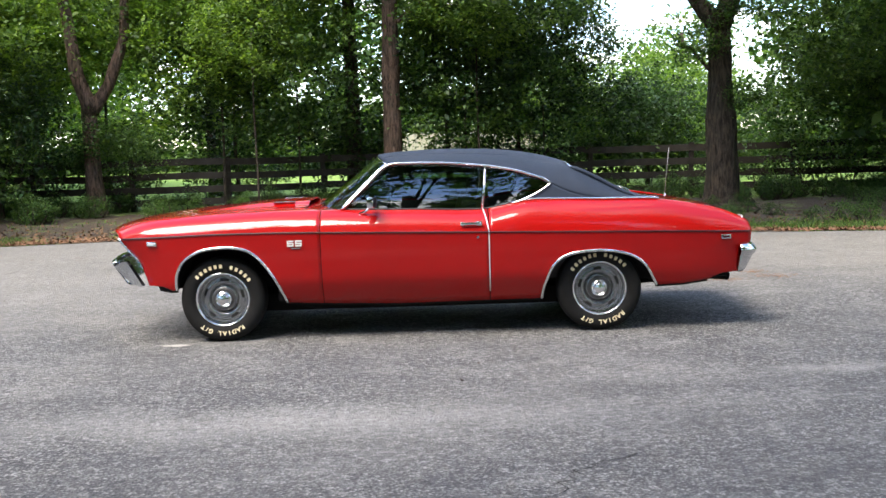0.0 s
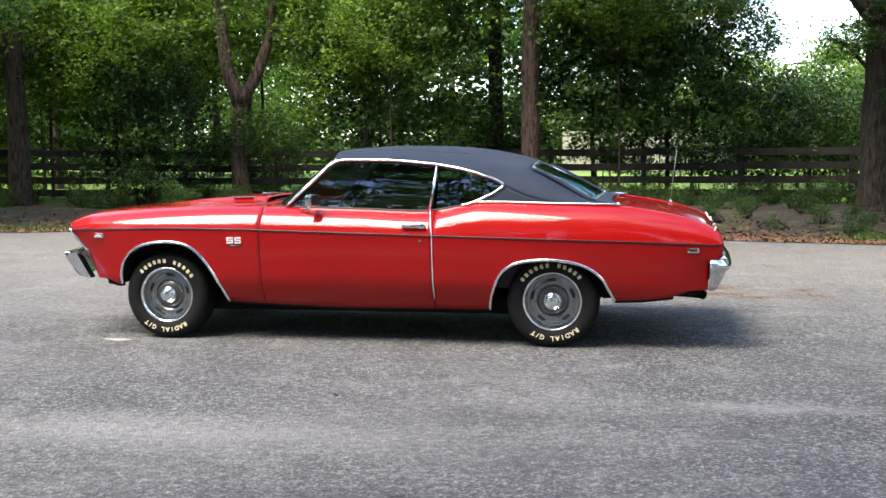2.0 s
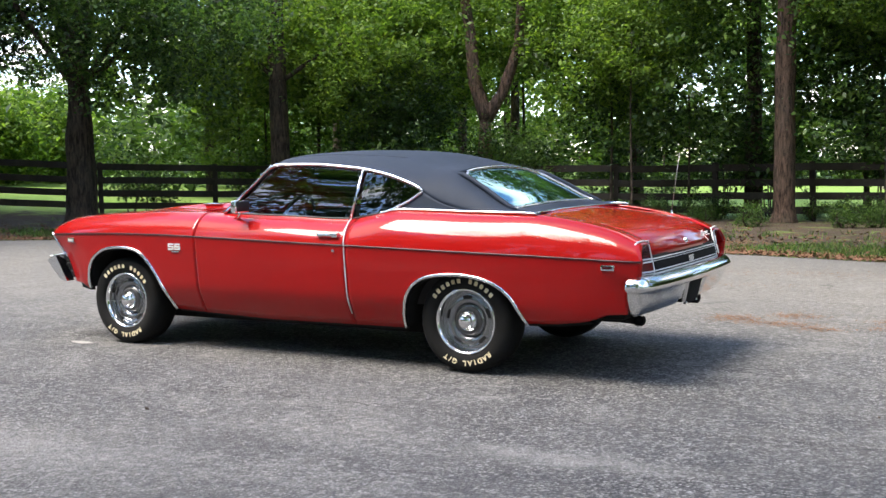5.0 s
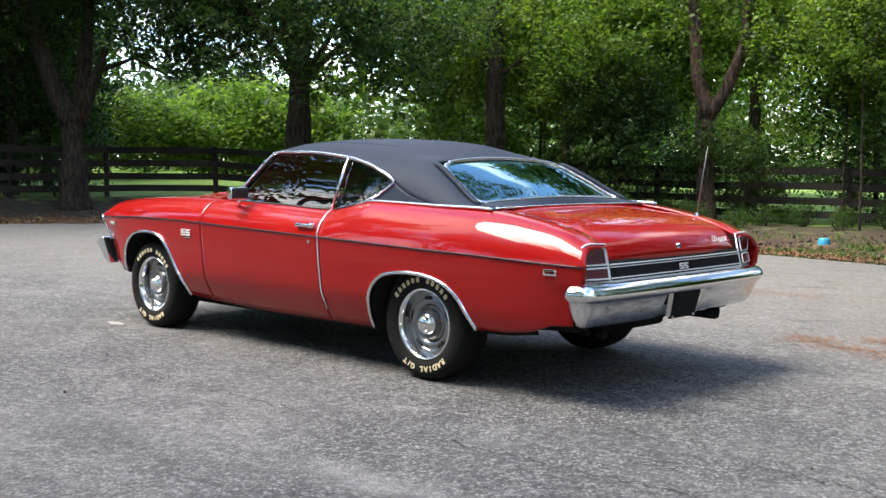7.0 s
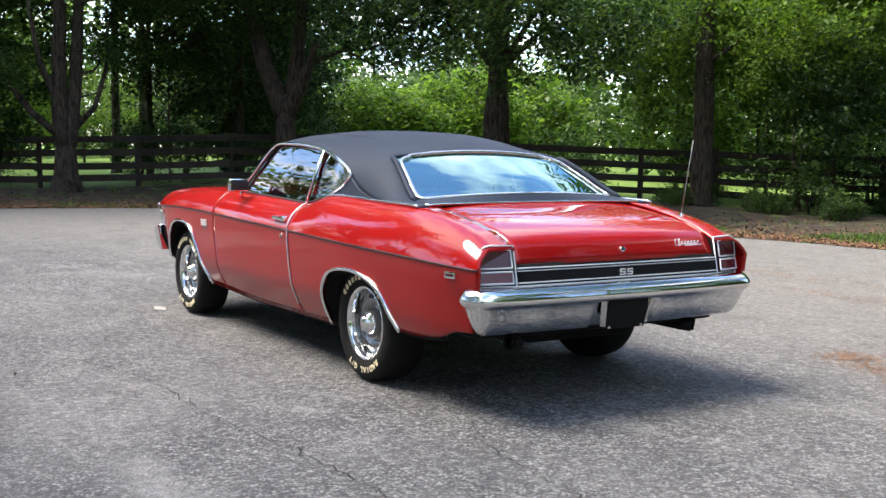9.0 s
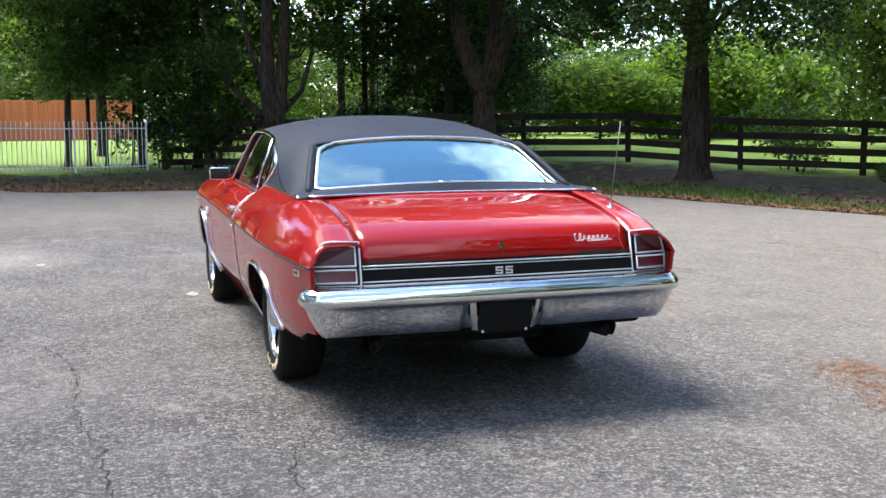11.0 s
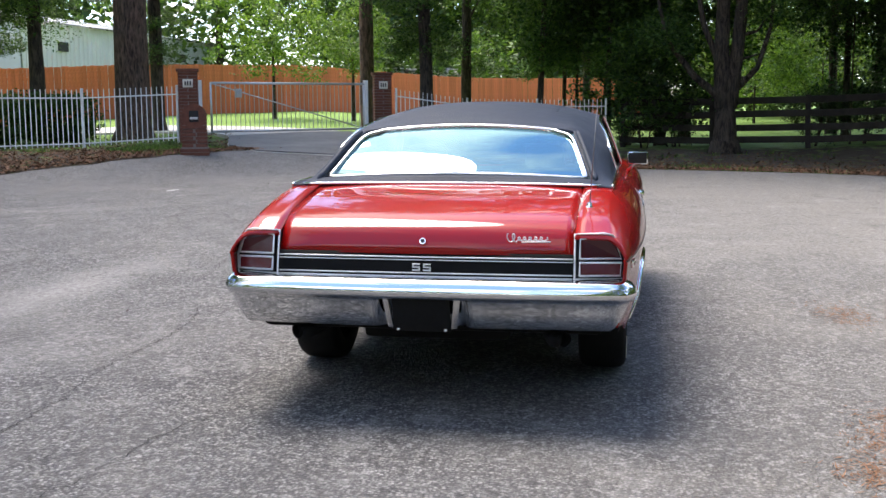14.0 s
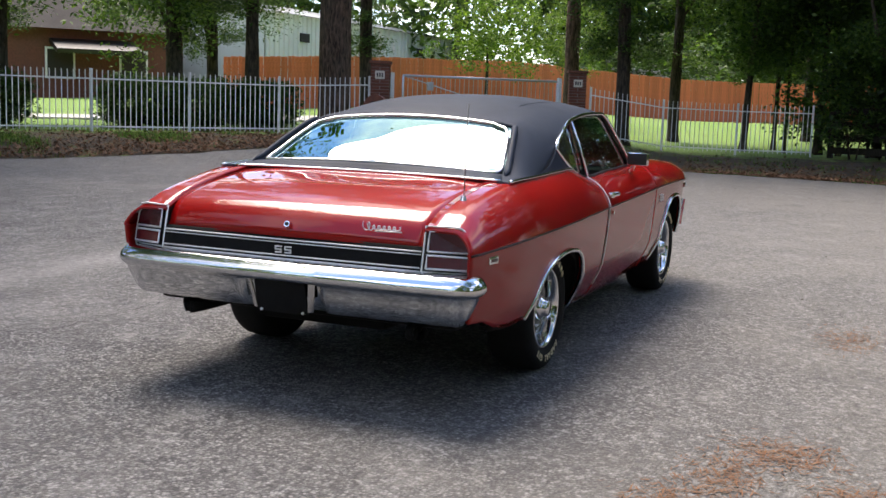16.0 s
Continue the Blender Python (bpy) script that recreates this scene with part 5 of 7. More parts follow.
# ---- gate, pillars, mailbox ----
brick_me = box_mesh("brick", 0.205, 0.095, 0.066, BRICK, 0.004)


def brick_courses(owner, w, d, z0, z1, at, turn):
    """Courses of bricks round a core, as children of owner."""
    core = box_mesh("core", w - 0.03, d - 0.03, z1 - z0, MORTAR, 0.0, (0, 0, (z0 + z1) / 2))
    piece("core", core, owner)
    n = int((z1 - z0) / 0.078)
    for k in range(n):
        z = z0 + 0.039 + k * 0.078
        shift = 0.11 if k % 2 else 0.0
        for face, (length, off, ang) in enumerate(((w, d / 2, 0), (d, w / 2, 90), (w, d / 2, 180), (d, w / 2, 270))):
            m0 = Matrix.Rotation(radians(ang), 4, 'Z')
            count = max(1, round(length / 0.215))
            for q in range(count):
                u = (q + 0.5) / count * length - length / 2 + (shift * 0.5 if k % 2 else -shift)
                u = min(max(u, -length / 2 + 0.10), length / 2 - 0.10)
                piece("brick", brick_me, owner, m0 @ Matrix.Translation((u, -off + 0.045 + R.uniform(-0.003, 0.003), z)))


GATE_YAW = math.degrees(math.atan2(-6.16 + 9.77, -22.74 + 18.22))
for px, py in ((-22.9, -6.1), (-18.3, -9.85)):
    h = height(px, py) - 0.05
    p = thing("gate_pillar", "square red-brown brick gate pillar with pale plaque", "pillar", "gate pillars", at=(px, py, h), turn=112.0)
    brick_courses(p, 0.46, 0.46, 0.0, 1.72, (px, py), 0)
    cap = box_bm(bmesh.new(), 0.54, 0.54, 0.08, Matrix.Translation((0, 0, 1.76)), 0.02)
    part("cap", cap, BRICK, p, "brick cap")
    bm = box_bm(bmesh.new(), 0.24, 0.02, 0.20, Matrix.Translation((0, -0.245, 1.45)), 0.006)
    pl = part("plaque", bm, PLAQUE, p, "pale number plaque")
    for q in range(3):
        bm = box_bm(bmesh.new(), 0.035, 0.008, 0.10, Matrix.Translation((-0.06 + q * 0.06, -0.258, 1.45)), 0.002)
        part("bar", bm, BLACKBAR, pl)

mx, my = -15.33, -8.48
mb = thing("brick_mailbox", "red-brown brick mailbox with rounded top and dark slot", "mailbox", at=(mx, my, height(mx, my) - 0.05), turn=110.0)
brick_courses(mb, 0.60, 0.50, 0.0, 0.18, (mx, my), 0)
brick_courses(mb, 0.52, 0.42, 0.18, 0.84, (mx, my), 0)
bm = bmesh.new()
bmesh.ops.create_cone(bm, cap_ends=True, segments=28, radius1=0.26, radius2=0.26, depth=0.43, matrix=pose(0, 0, 0.84, 90))
part("arched_top", bm, BRICK, mb, "rounded brick top")
# dark block paints the shade inside the mailbox opening
bm = box_bm(bmesh.new(), 0.20, 0.03, 0.24, Matrix.Translation((0, -0.218, 0.84)), 0.02)
part("box_front", bm, DARK, mb, "dark block standing for the shaded mailbox opening")
bm = box_bm(bmesh.new(), 0.16, 0.015, 0.05, Matrix.Translation((0, -0.238, 0.80)), 0.004)
part("flap", bm, GALV, mb, "pale metal flap")

gx0, gy0, gx1, gy1 = -19.0, -9.55, -22.2, -6.45
gl = math.hypot(gx1 - gx0, gy1 - gy0)
gz = height((gx0 + gx1) / 2, (gy0 + gy1) / 2)
gate = thing("driveway_gate", "closed silver metal driveway gate with diagonal brace", "gate", at=(gx0, gy0, gz), turn=math.degrees(math.atan2(gy1 - gy0, gx1 - gx0)))
for nm, pts, r in (("top_rail", [(0, 0, 1.30), (gl, 0, 1.30)], 0.03), ("bottom_rail", [(0, 0, 0.10), (gl, 0, 0.10)], 0.03), ("stile", [(0, 0, 0.08), (0, 0, 1.32)], 0.03), ("stile", [(gl, 0, 0.08), (gl, 0, 1.32)], 0.03), ("brace", [(0.05, 0, 1.28), (gl - 0.05, 0, 0.12)], 0.014)):
    vs, fs = tube(pts, r, 8)
    piece(nm, mesh_of(nm, vs, fs, GALV, True), gate)
gp_me = box_mesh("picket", 0.012, 0.012, 1.2, GALV, 0.0, (0, 0, 0.70))
for k in range(1, 34):
    piece("picket", gp_me, gate, pose(gl * k / 34, 0, 0))
gpost_me = box_mesh("gate_post", 0.10, 0.10, 1.5, IRON, 0.01, (0, 0, 0.70))
for x, y in ((-19.0 + 0.25, -9.55 - 0.2), (-22.2 - 0.02, -6.45 + 0.05)):
    tagged(piece("gate_post", gpost_me, None, pose(x, y, height(x, y), 0, 0, GATE_YAW)), "white square steel gate post beside brick pillar", "post", "gate posts")
bm = box_bm(bmesh.new(), 0.16, 0.06, 0.22, Matrix.Translation((0.75, 0, 1.05)), 0.01)
part("lock_box", bm, GALV, gate, "small grey lock box")

# ---- cedar fence, buildings ----
CEDAR_LINE = [(-28.6, -21.5), (-35.5, -17.0), (-45.0, -12.0), (-52.0, -5.5), (-53.0, 1.0)]
cedar = thing("cedar_privacy_fence", "tall orange-stained cedar board privacy fence", "fence", kind="structure")
board_me = box_mesh("board", 0.138, 0.02, 2.05, CEDAR, 0.003, (0, 0, 1.025))
for (x0, y0), (x1, y1) in zip(CEDAR_LINE, CEDAR_LINE[1:]):
    ln = math.hypot(x1 - x0, y1 - y0)
    ang = math.degrees(math.atan2(y1 - y0, x1 - x0))
    n = round(ln / 0.146)
    for k in range(n):
        f = (k + 0.5) / n
        x, y = x0 + (x1 - x0) * f, y0 + (y1 - y0) * f
        piece("board", board_me, cedar, pose(x, y, height(x, y) - 0.02 + R.uniform(-0.015, 0.015), 0, R.uniform(-0.3, 0.3), ang + R.uniform(-2, 2)))
    rail = box_mesh("rail", ln, 0.04, 0.09, CEDAR, 0.004, (ln / 2, 0.035, 0))
    for zz in (0.35, 1.65):
        piece("rail", rail, cedar, pose(x0, y0, height(x0, y0) + zz, 0, -math.degrees(math.atan2(height(x1, y1) - height(x0, y0), ln)), ang))

def ribbed(x0, x1, y, z0, z1, step, depth):
    """A ribbed metal sheet as one folded skin with thickness."""
    prof, x, k = [], x0, 0
    while x < x1:
        prof += [(x, y), (x + step * 0.6, y), (x + step * 0.7, y - depth), (x + step * 0.9, y - depth)]
        x += step
    bm = bmesh.new()
    lo = [bm.verts.new((px, py, z0)) for px, py in prof]
    hi = [bm.verts.new((px, py, z1)) for px, py in prof]
    for i in range(len(prof) - 1):
        bm.faces.new((lo[i], lo[i + 1], hi[i + 1], hi[i]))
    return bm


barn = thing("metal_building", "long pale metal building with shallow roof behind the fence", "building", at=(-58.0, -38.0, height(-50, -30)), turn=180.0)
W2, D2, H2 = 13.0, 8.0, 4.6
bm = box_bm(bmesh.new(), 2 * W2, 2 * D2 - 0.1, H2, Matrix.Translation((0, 0.02, H2 / 2)))
part("core", bm, SIDING, barn, "pale metal end walls", False)
part("wall", ribbed(-W2, W2, -D2 - 0.04, 0.0, H2, 0.5, 0.07), SIDING, barn, "ribbed pale metal wall", False)
bm = bmesh.new()
rv = [bm.verts.new(p) for p in ((-W2 - 0.4, -D2 - 0.5, H2), (W2 + 0.4, -D2 - 0.5, H2), (W2 + 0.4, 0, H2 + 1.5), (-W2 - 0.4, 0, H2 + 1.5), (-W2 - 0.4, D2 + 0.5, H2), (W2 + 0.4, D2 + 0.5, H2))]
bm.faces.new((rv[0], rv[1], rv[2], rv[3]))
bm.faces.new((rv[3], rv[2], rv[5], rv[4]))
bm.faces.new((rv[0], rv[3], rv[4]))
bm.faces.new((rv[1], rv[5], rv[2]))
bmesh.ops.solidify(bm, geom=bm.faces[:], thickness=0.12)
part("roof", bm, ROOFING, barn, "pale metal roof", False)
for k in range(3):
    bm = box_bm(bmesh.new(), 1.0, 0.10, 0.5, Matrix.Translation((-W2 + 4 + 8 * k, -D2 - 0.12, 3.4)), 0.02)
    part("vent", bm, DARK, barn, "dark louvred vent", False)

house = thing("brick_house", "brown brick house with dark awning beyond the lawn", "house", at=(-36.5, -40.0, height(-36, -38)), turn=142.0)
bm = bmesh.new()
box_bm(bm, 16.0, 8.0, 3.4, Matrix.Translation((0, 0, 1.7)))
part("wall", bm, BRICK, house, "brown brick wall", False)
bm = bmesh.new()
rv = [bm.verts.new(p) for p in ((-8.6, -4.7, 3.3), (8.6, -4.7, 3.3), (6.0, 0, 5.6), (-6.0, 0, 5.6), (-8.6, 4.7, 3.3), (8.6, 4.7, 3.3))]
for f in ((0, 1, 2, 3), (3, 2, 5, 4), (0, 3, 4), (1, 5, 2)):
    bm.faces.new([rv[q] for q in f])
part("roof", bm, FENCE, house, "dark shingle roof", False)
for q in (-5.0, -1.5, 2.0, 5.5):
    bm = box_bm(bmesh.new(), 1.4, 0.10, 1.5, Matrix.Translation((q, -4.03, 1.7)), 0.02)
    wn_ = part("window", bm, IRON, house, "pale framed window", False)
    bm = box_bm(bmesh.new(), 1.2, 0.06, 1.3, Matrix.Translation((q, -4.07, 1.7)), 0.01)
    part("pane", bm, BLACK, wn_, "dark pane", False)
bm = box_bm(bmesh.new(), 4.0, 2.2, 0.25, pose(3.5, -5.0, 2.5, 14), 0.05)
part("awning", bm, BLACK, house, "dark awning", False)

shed = thing("low_building", "low pale building with white roof behind the cedar fence", "building", at=(-65.0, -15.5, height(-60, -15) - 1.15), turn=104.0)
part("wall", box_bm(bmesh.new(), 11.0, 5.5, 3.0, Matrix.Translation((0, 0, 1.5))), SIDING, shed, "pale wall", False)
bm = bmesh.new()
rv = [bm.verts.new(p) for p in ((-6.0, -3.3, 2.95), (6.0, -3.3, 2.95), (6.0, 0, 4.0), (-6.0, 0, 4.0), (-6.0, 3.3, 2.95), (6.0, 3.3, 2.95))]
for f in ((0, 1, 2, 3), (3, 2, 5, 4), (0, 3, 4), (1, 5, 2)):
    bm.faces.new([rv[q] for q in f])
bmesh.ops.solidify(bm, geom=bm.faces[:], thickness=0.1)
part("roof", bm, ROOFING, shed, "white metal roof", False)

pale = thing("pale_metal_fence", "low cream ribbed metal fence far behind the trees", "fence", at=(1.5, 47.0, height(2, 47)), turn=4.0, kind="structure")
part("sheet", ribbed(-4.0, 4.0, 0, 0.0, 1.95, 0.34, 0.05), CREAM_SHEET, pale, "cream ribbed sheet", False)
bm = box_bm(bmesh.new(), 8.2, 0.06, 0.08, Matrix.Translation((0, 0.03, 1.97)), 0.01)
part("rail", bm, CREAM_SHEET, pale, "", False)

bowl = thing("blue_bowl", "small blue plastic bowl upside down on the verge", "bowl", at=(-2.9, 13.6, height(-2.9, 13.6) + 0.0))
vs, fs = [], []
prof = [(0.115, 0.0), (0.11, 0.04), (0.10, 0.10), (0.085, 0.125), (0.0, 0.13)]
for r_, z_ in prof:
    for k in range(20):
        a = 2 * math.pi * k / 20
        vs.append((r_ * math.cos(a), r_ * math.sin(a), z_))
for i in range(len(prof) - 1):
    for k in range(20):
        a, b2 = i * 20 + k, i * 20 + (k + 1) % 20
        fs.append((a, b2, b2 + 20, a + 20))
piece("shell", mesh_of("shell", vs, fs, BLUE, True), bowl)

# ---- foliage ----
def leaf_cloud(name, seed, radii, clumps, per, size, mat, spread=0.42, shell=0.55, flat=0.5, droop=0.0):
    """A crown of single leaves, gathered in clumps within an uneven ellipsoid."""
    rs = np.random.RandomState(seed)
    d = rs.normal(size=(clumps, 3))
    d /= np.linalg.norm(d, axis=1)[:, None]
    rad = shell + (1 - shell) * rs.rand(clumps) ** 0.7
    lump = 0.78 + 0.34 * np.sin(d[:, 0] * 3.1 + seed) * np.cos(d[:, 1] * 2.7 + 2 * seed) + 0.15 * rs.rand(clumps)
    c = d * (rad * lump)[:, None] * np.array(radii)
    big = rs.uniform(0.55, 1.25, clumps)
    n = clumps * per
    pos = np.repeat(c, per, 0) + rs.normal(size=(n, 3)) * (np.repeat(big, per)[:, None] * spread * np.array([1, 1, 0.62]))
    pos[:, 2] -= droop * rs.rand(n) ** 2
    nor = rs.normal(size=(n, 3)) * flat + np.array([0, 0, 0.75])
    nor /= np.linalg.norm(nor, axis=1)[:, None]
    t = rs.normal(size=(n, 3))
    t -= nor * (t * nor).sum(1)[:, None]
    t /= np.linalg.norm(t, axis=1)[:, None]
    b = np.cross(nor, t)
    s = size * rs.uniform(0.6, 1.35, n)[:, None]
    v = np.stack([pos - t * s * 0.5, pos + b * s * 0.26 + nor * s * 0.05, pos + t * s * 0.5 - nor * s * 0.12, pos - b * s * 0.26 + nor * s * 0.05], 1).reshape(-1, 3)
    me = bpy.data.meshes.new(name)
    me.vertices.add(4 * n)
    me.vertices.foreach_set("co", v.ravel())
    me.loops.add(4 * n)
    me.loops.foreach_set("vertex_index", np.arange(4 * n))
    me.polygons.add(n)
    me.polygons.foreach_set("loop_start", np.arange(0, 4 * n, 4))
    me.update()
    me.validate()
    me.materials.append(mat)
    return me


CROWN = {
    "oak": [leaf_cloud("crown", 1 + k, (4.2, 4.2, 2.0), 230, 54, 0.125, LEAF_A, 0.36) for k in range(3)],
    "mid": [leaf_cloud("crown", 11 + k, (2.5, 2.5, 1.9), 118, 50, 0.144, LEAF_B if k < 2 else LEAF_A, 0.27) for k in range(4)],
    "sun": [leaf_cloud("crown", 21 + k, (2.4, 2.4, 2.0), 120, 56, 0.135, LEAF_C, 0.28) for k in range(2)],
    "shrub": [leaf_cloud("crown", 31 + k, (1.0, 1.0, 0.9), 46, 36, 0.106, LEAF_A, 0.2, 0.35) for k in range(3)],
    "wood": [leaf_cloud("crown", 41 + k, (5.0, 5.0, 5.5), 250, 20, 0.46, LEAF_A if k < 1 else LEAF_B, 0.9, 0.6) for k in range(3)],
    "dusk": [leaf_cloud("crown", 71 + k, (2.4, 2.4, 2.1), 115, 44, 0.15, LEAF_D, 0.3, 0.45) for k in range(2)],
    "far": [leaf_cloud("crown", 45 + k, (5.0, 5.0, 5.5), 180, 16, 0.48, LEAF_A if k < 1 else LEAF_B, 0.85, 0.6) for k in range(2)],
    "open": [leaf_cloud("crown", 65 + k, (5.5, 5.5, 3.2), 260, 54, 0.17, LEAF_A, 0.5, 0.2) for k in range(2)],
    "high": [leaf_cloud("crown", 55 + k, (5.0, 5.0, 5.0), 120, 12, 0.66, LEAF_A, 0.8, 0.35) for k in range(2)],
    # woodsun and vine also carry sunlight in their leaf colour
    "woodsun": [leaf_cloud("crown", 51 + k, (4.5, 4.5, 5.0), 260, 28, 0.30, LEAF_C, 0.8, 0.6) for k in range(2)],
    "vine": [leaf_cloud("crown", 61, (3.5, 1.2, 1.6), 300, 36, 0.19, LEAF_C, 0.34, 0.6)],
}


def trunk_mesh(name, lines, mat, seed):
    """One mesh of trunk and limbs; each line is points with radii."""
    vs, fs = [], []
    for pts, radii in lines:
        sm = [Vector(p) for p in pts]
        fine, fr = [], []
        for i in range(len(sm) - 1):
            for s in range(4):
                t = s / 4
                fine.append(sm[i].lerp(sm[i + 1], t))
                fr.append(radii[i] + (radii[i + 1] - radii[i]) * t)
        fine.append(sm[-1])
        fr.append(radii[-1])
        k0 = len(vs)
        v, f = tube(fine, fr, 12)
        for q, p in enumerate(v):
            c = fine[q // 12]
            o = p - c
            g = 1 + 0.16 * noise.noise(Vector((p.x * 4 + seed, p.y * 4, p.z * 1.2)))
            vs.append(c + o * g)
        fs += [tuple(i + k0 for i in ff) for ff in f]
    return mesh_of(name, vs, fs, mat, True)


def tree(x, y, dia, tall, crowns, bark=None, lean=(0, 0), limbs=(), label="", seed=0, name="tree", group="", base=None, boughs=0.8, low=()):
    z = (height(x, y) if base is None else base) - 0.06
    t = thing(name, label or "tall tree with rough brown bark and green leaves", "tree", group, at=(x, y, z))
    r = dia / 2
    pts = [(0, 0, 0), (lean[0] * 0.05, lean[1] * 0.05, 0.35), (lean[0] * 0.2, lean[1] * 0.2, tall * 0.25), (lean[0] * 0.55 + R.uniform(-.05, .05), lean[1] * 0.55, tall * 0.55), (lean[0], lean[1], tall)]
    lines = [(pts, [r * 1.45, r * 1.1, r, r * 0.86, r * 0.55])]
    for lp, lr in limbs:
        lines.append((lp, lr))
    for kind, dx, dy, dz, sc in crowns:
        if R.random() < boughs:
            top = Vector((lean[0] * 0.7, lean[1] * 0.7, min(tall * 0.75, max(1.5, dz - 1.2))))
            end = Vector((dx, dy, dz))
            mid_ = top.lerp(end, 0.5) + Vector((0, 0, 0.35))
            lines.append(([top, mid_, end], [r * 0.28, r * 0.16, r * 0.06]))
    piece("trunk", trunk_mesh("trunk", lines, bark or BARK, seed), t)
    for kind, dx, dy, dz, sc in crowns:
        me = CROWN[kind][R.randrange(len(CROWN[kind]))]
        o = piece("crown", me, t, pose(dx, dy, dz, 0, 0, R.uniform(0, 360)))
        o.scale = (sc, sc, sc * R.uniform(0.9, 1.1))
    for k, (kind, dx, dy, dz, sc) in enumerate(low):
        o = piece("crown", CROWN[kind][k % len(CROWN[kind])], t, pose(dx, dy, dz, 0, 0, 97 * k))
        o.scale = (sc, sc, sc * 0.8)
    return t


def shrub(x, y, sc, kind="shrub", lift=0.75, label="leafy green understorey shrub", stems=4):
    z = height(x, y) - 0.03
    t = thing("shrub", label, "shrub", at=(x, y, z))
    for _ in range(stems):
        a = R.uniform(0, 6.28)
        line = ([(0.1 * math.cos(a), 0.1 * math.sin(a), 0), (0.25 * math.cos(a), 0.25 * math.sin(a), lift * sc * 0.6), (0.5 * sc * math.cos(a), 0.5 * sc * math.sin(a), lift * sc * 1.3)], [0.022, 0.016, 0.006])
        piece("stem", trunk_mesh("stem", [line], BARK, x), t)
    me = CROWN[kind][R.randrange(len(CROWN[kind]))]
    o = piece("crown", me, t, pose(0, 0, lift * sc, 0, 0, R.uniform(0, 360)))
    o.scale = (sc, sc, sc)
    return t


# large trees along the north and west fences
# sun crowns on these trees have sunlight painted into the leaves, mid ones not
tree(-8.8, 19.5, 0.46, 3.1, [("sun", -2.2, 2.2, 5.2, 1.1), ("mid", 2.4, 2.0, 5.6, 1.1), ("sun", 0.2, 2.8, 6.2, 1.2), ("shrub", 0.55, -0.35, 2.1, 0.8), ("shrub", 1.2, -0.2, 1.7, 0.8), ("shrub", -0.5, 0.2, 1.5, 0.6)], lean=(0.05, 0), limbs=[([(0.05, 0, 2.7), (-0.30, 0, 3.7), (-0.45, 0.1, 5.0), (-0.80, 0.1, 7.0)], [0.20, 0.18, 0.15, 0.10]), ([(0.05, 0, 2.7), (0.50, 0.1, 3.4), (0.95, 0.15, 4.6), (1.05, 0.2, 6.6)], [0.18, 0.15, 0.13, 0.09])], bark=BARK_P, label="forked tree with reddish brown bark by the fence", seed=1, boughs=0.0)
tree(-1.03, 19.6, 0.46, 11.0, [("mid", -2.6, 0.5, 5.6, 1.0), ("mid", 2.6, -1.2, 5.8, 1.0), ("far", 0, 0, 9.8, 0.65)], bark=BARK_P, label="straight pine trunk with furrowed red-brown bark", seed=2)
tree(-2.2, 21.5, 0.42, 9.0, [("far", 0, 1, 8.0, 0.65)], bark=BARK, label="dark straight trunk behind the fence", seed=3)
# crowns well south of the trunk are out of view, added to shade the verge
tree(6.80, 16.9, 0.74, 4.6, [("oak", -3.6, -0.5, 6.9, 0.7), ("oak", 4.0, 0.0, 5.6, 1.0), ("oak", -1.0, -4.4, 8.0, 1.0), ("oak", 4.0, -4.4, 8.0, 1.0), ("oak", -2.0, -8.0, 10.8, 1.0), ("oak", 3.6, -8.6, 10.4, 1.0), ("oak", -7.0, -9.0, 10.8, 0.9), ("oak", -4.4, -10.2, 11.2, 0.9), ("mid", 2.6, -1.5, 4.2, 0.9), ("mid", 3.4, 1.0, 3.2, 0.9), ("shrub", 0.45, -0.5, 2.7, 0.65), ("shrub", -0.5, -0.45, 3.9, 0.8), ("shrub", 0.2, -0.6, 5.0, 0.9)], limbs=[([(0, 0, 4.2), (-0.8, 0, 5.2), (-1.9, 0.1, 6.6)], [0.25, 0.16, 0.10]), ([(0, 0, 4.3), (0.5, 0, 5.5), (0.9, 0, 7.5)], [0.28, 0.2, 0.12]), ([(-0.2, 0, 3.2), (-0.7, 0, 3.8), (-1.1, 0, 3.9)], [0.05, 0.04, 0.02]), ([(-0.8, 0, 5.2), (-2.4, -3.6, 8.4), (-4.6, -7.8, 10.4), (-5.8, -9.6, 10.9)], [0.16, 0.13, 0.09, 0.04]), ([(0.5, 0, 5.5), (1.6, -4.0, 8.8), (3.0, -7.8, 10.3)], [0.16, 0.12, 0.05])], label="large grey-brown oak with spreading limbs", seed=4, base=-0.3, boughs=0.0)
tree(-13.7, 17.0, 0.52, 9.0, [("sun", 2.6, 1.2, 4.8, 1.1), ("sun", -2.6, 0.8, 4.8, 1.2), ("high", 0, 2.6, 10.8, 0.6)], label="straight oak trunk with ragged bark in dense shade", seed=5)
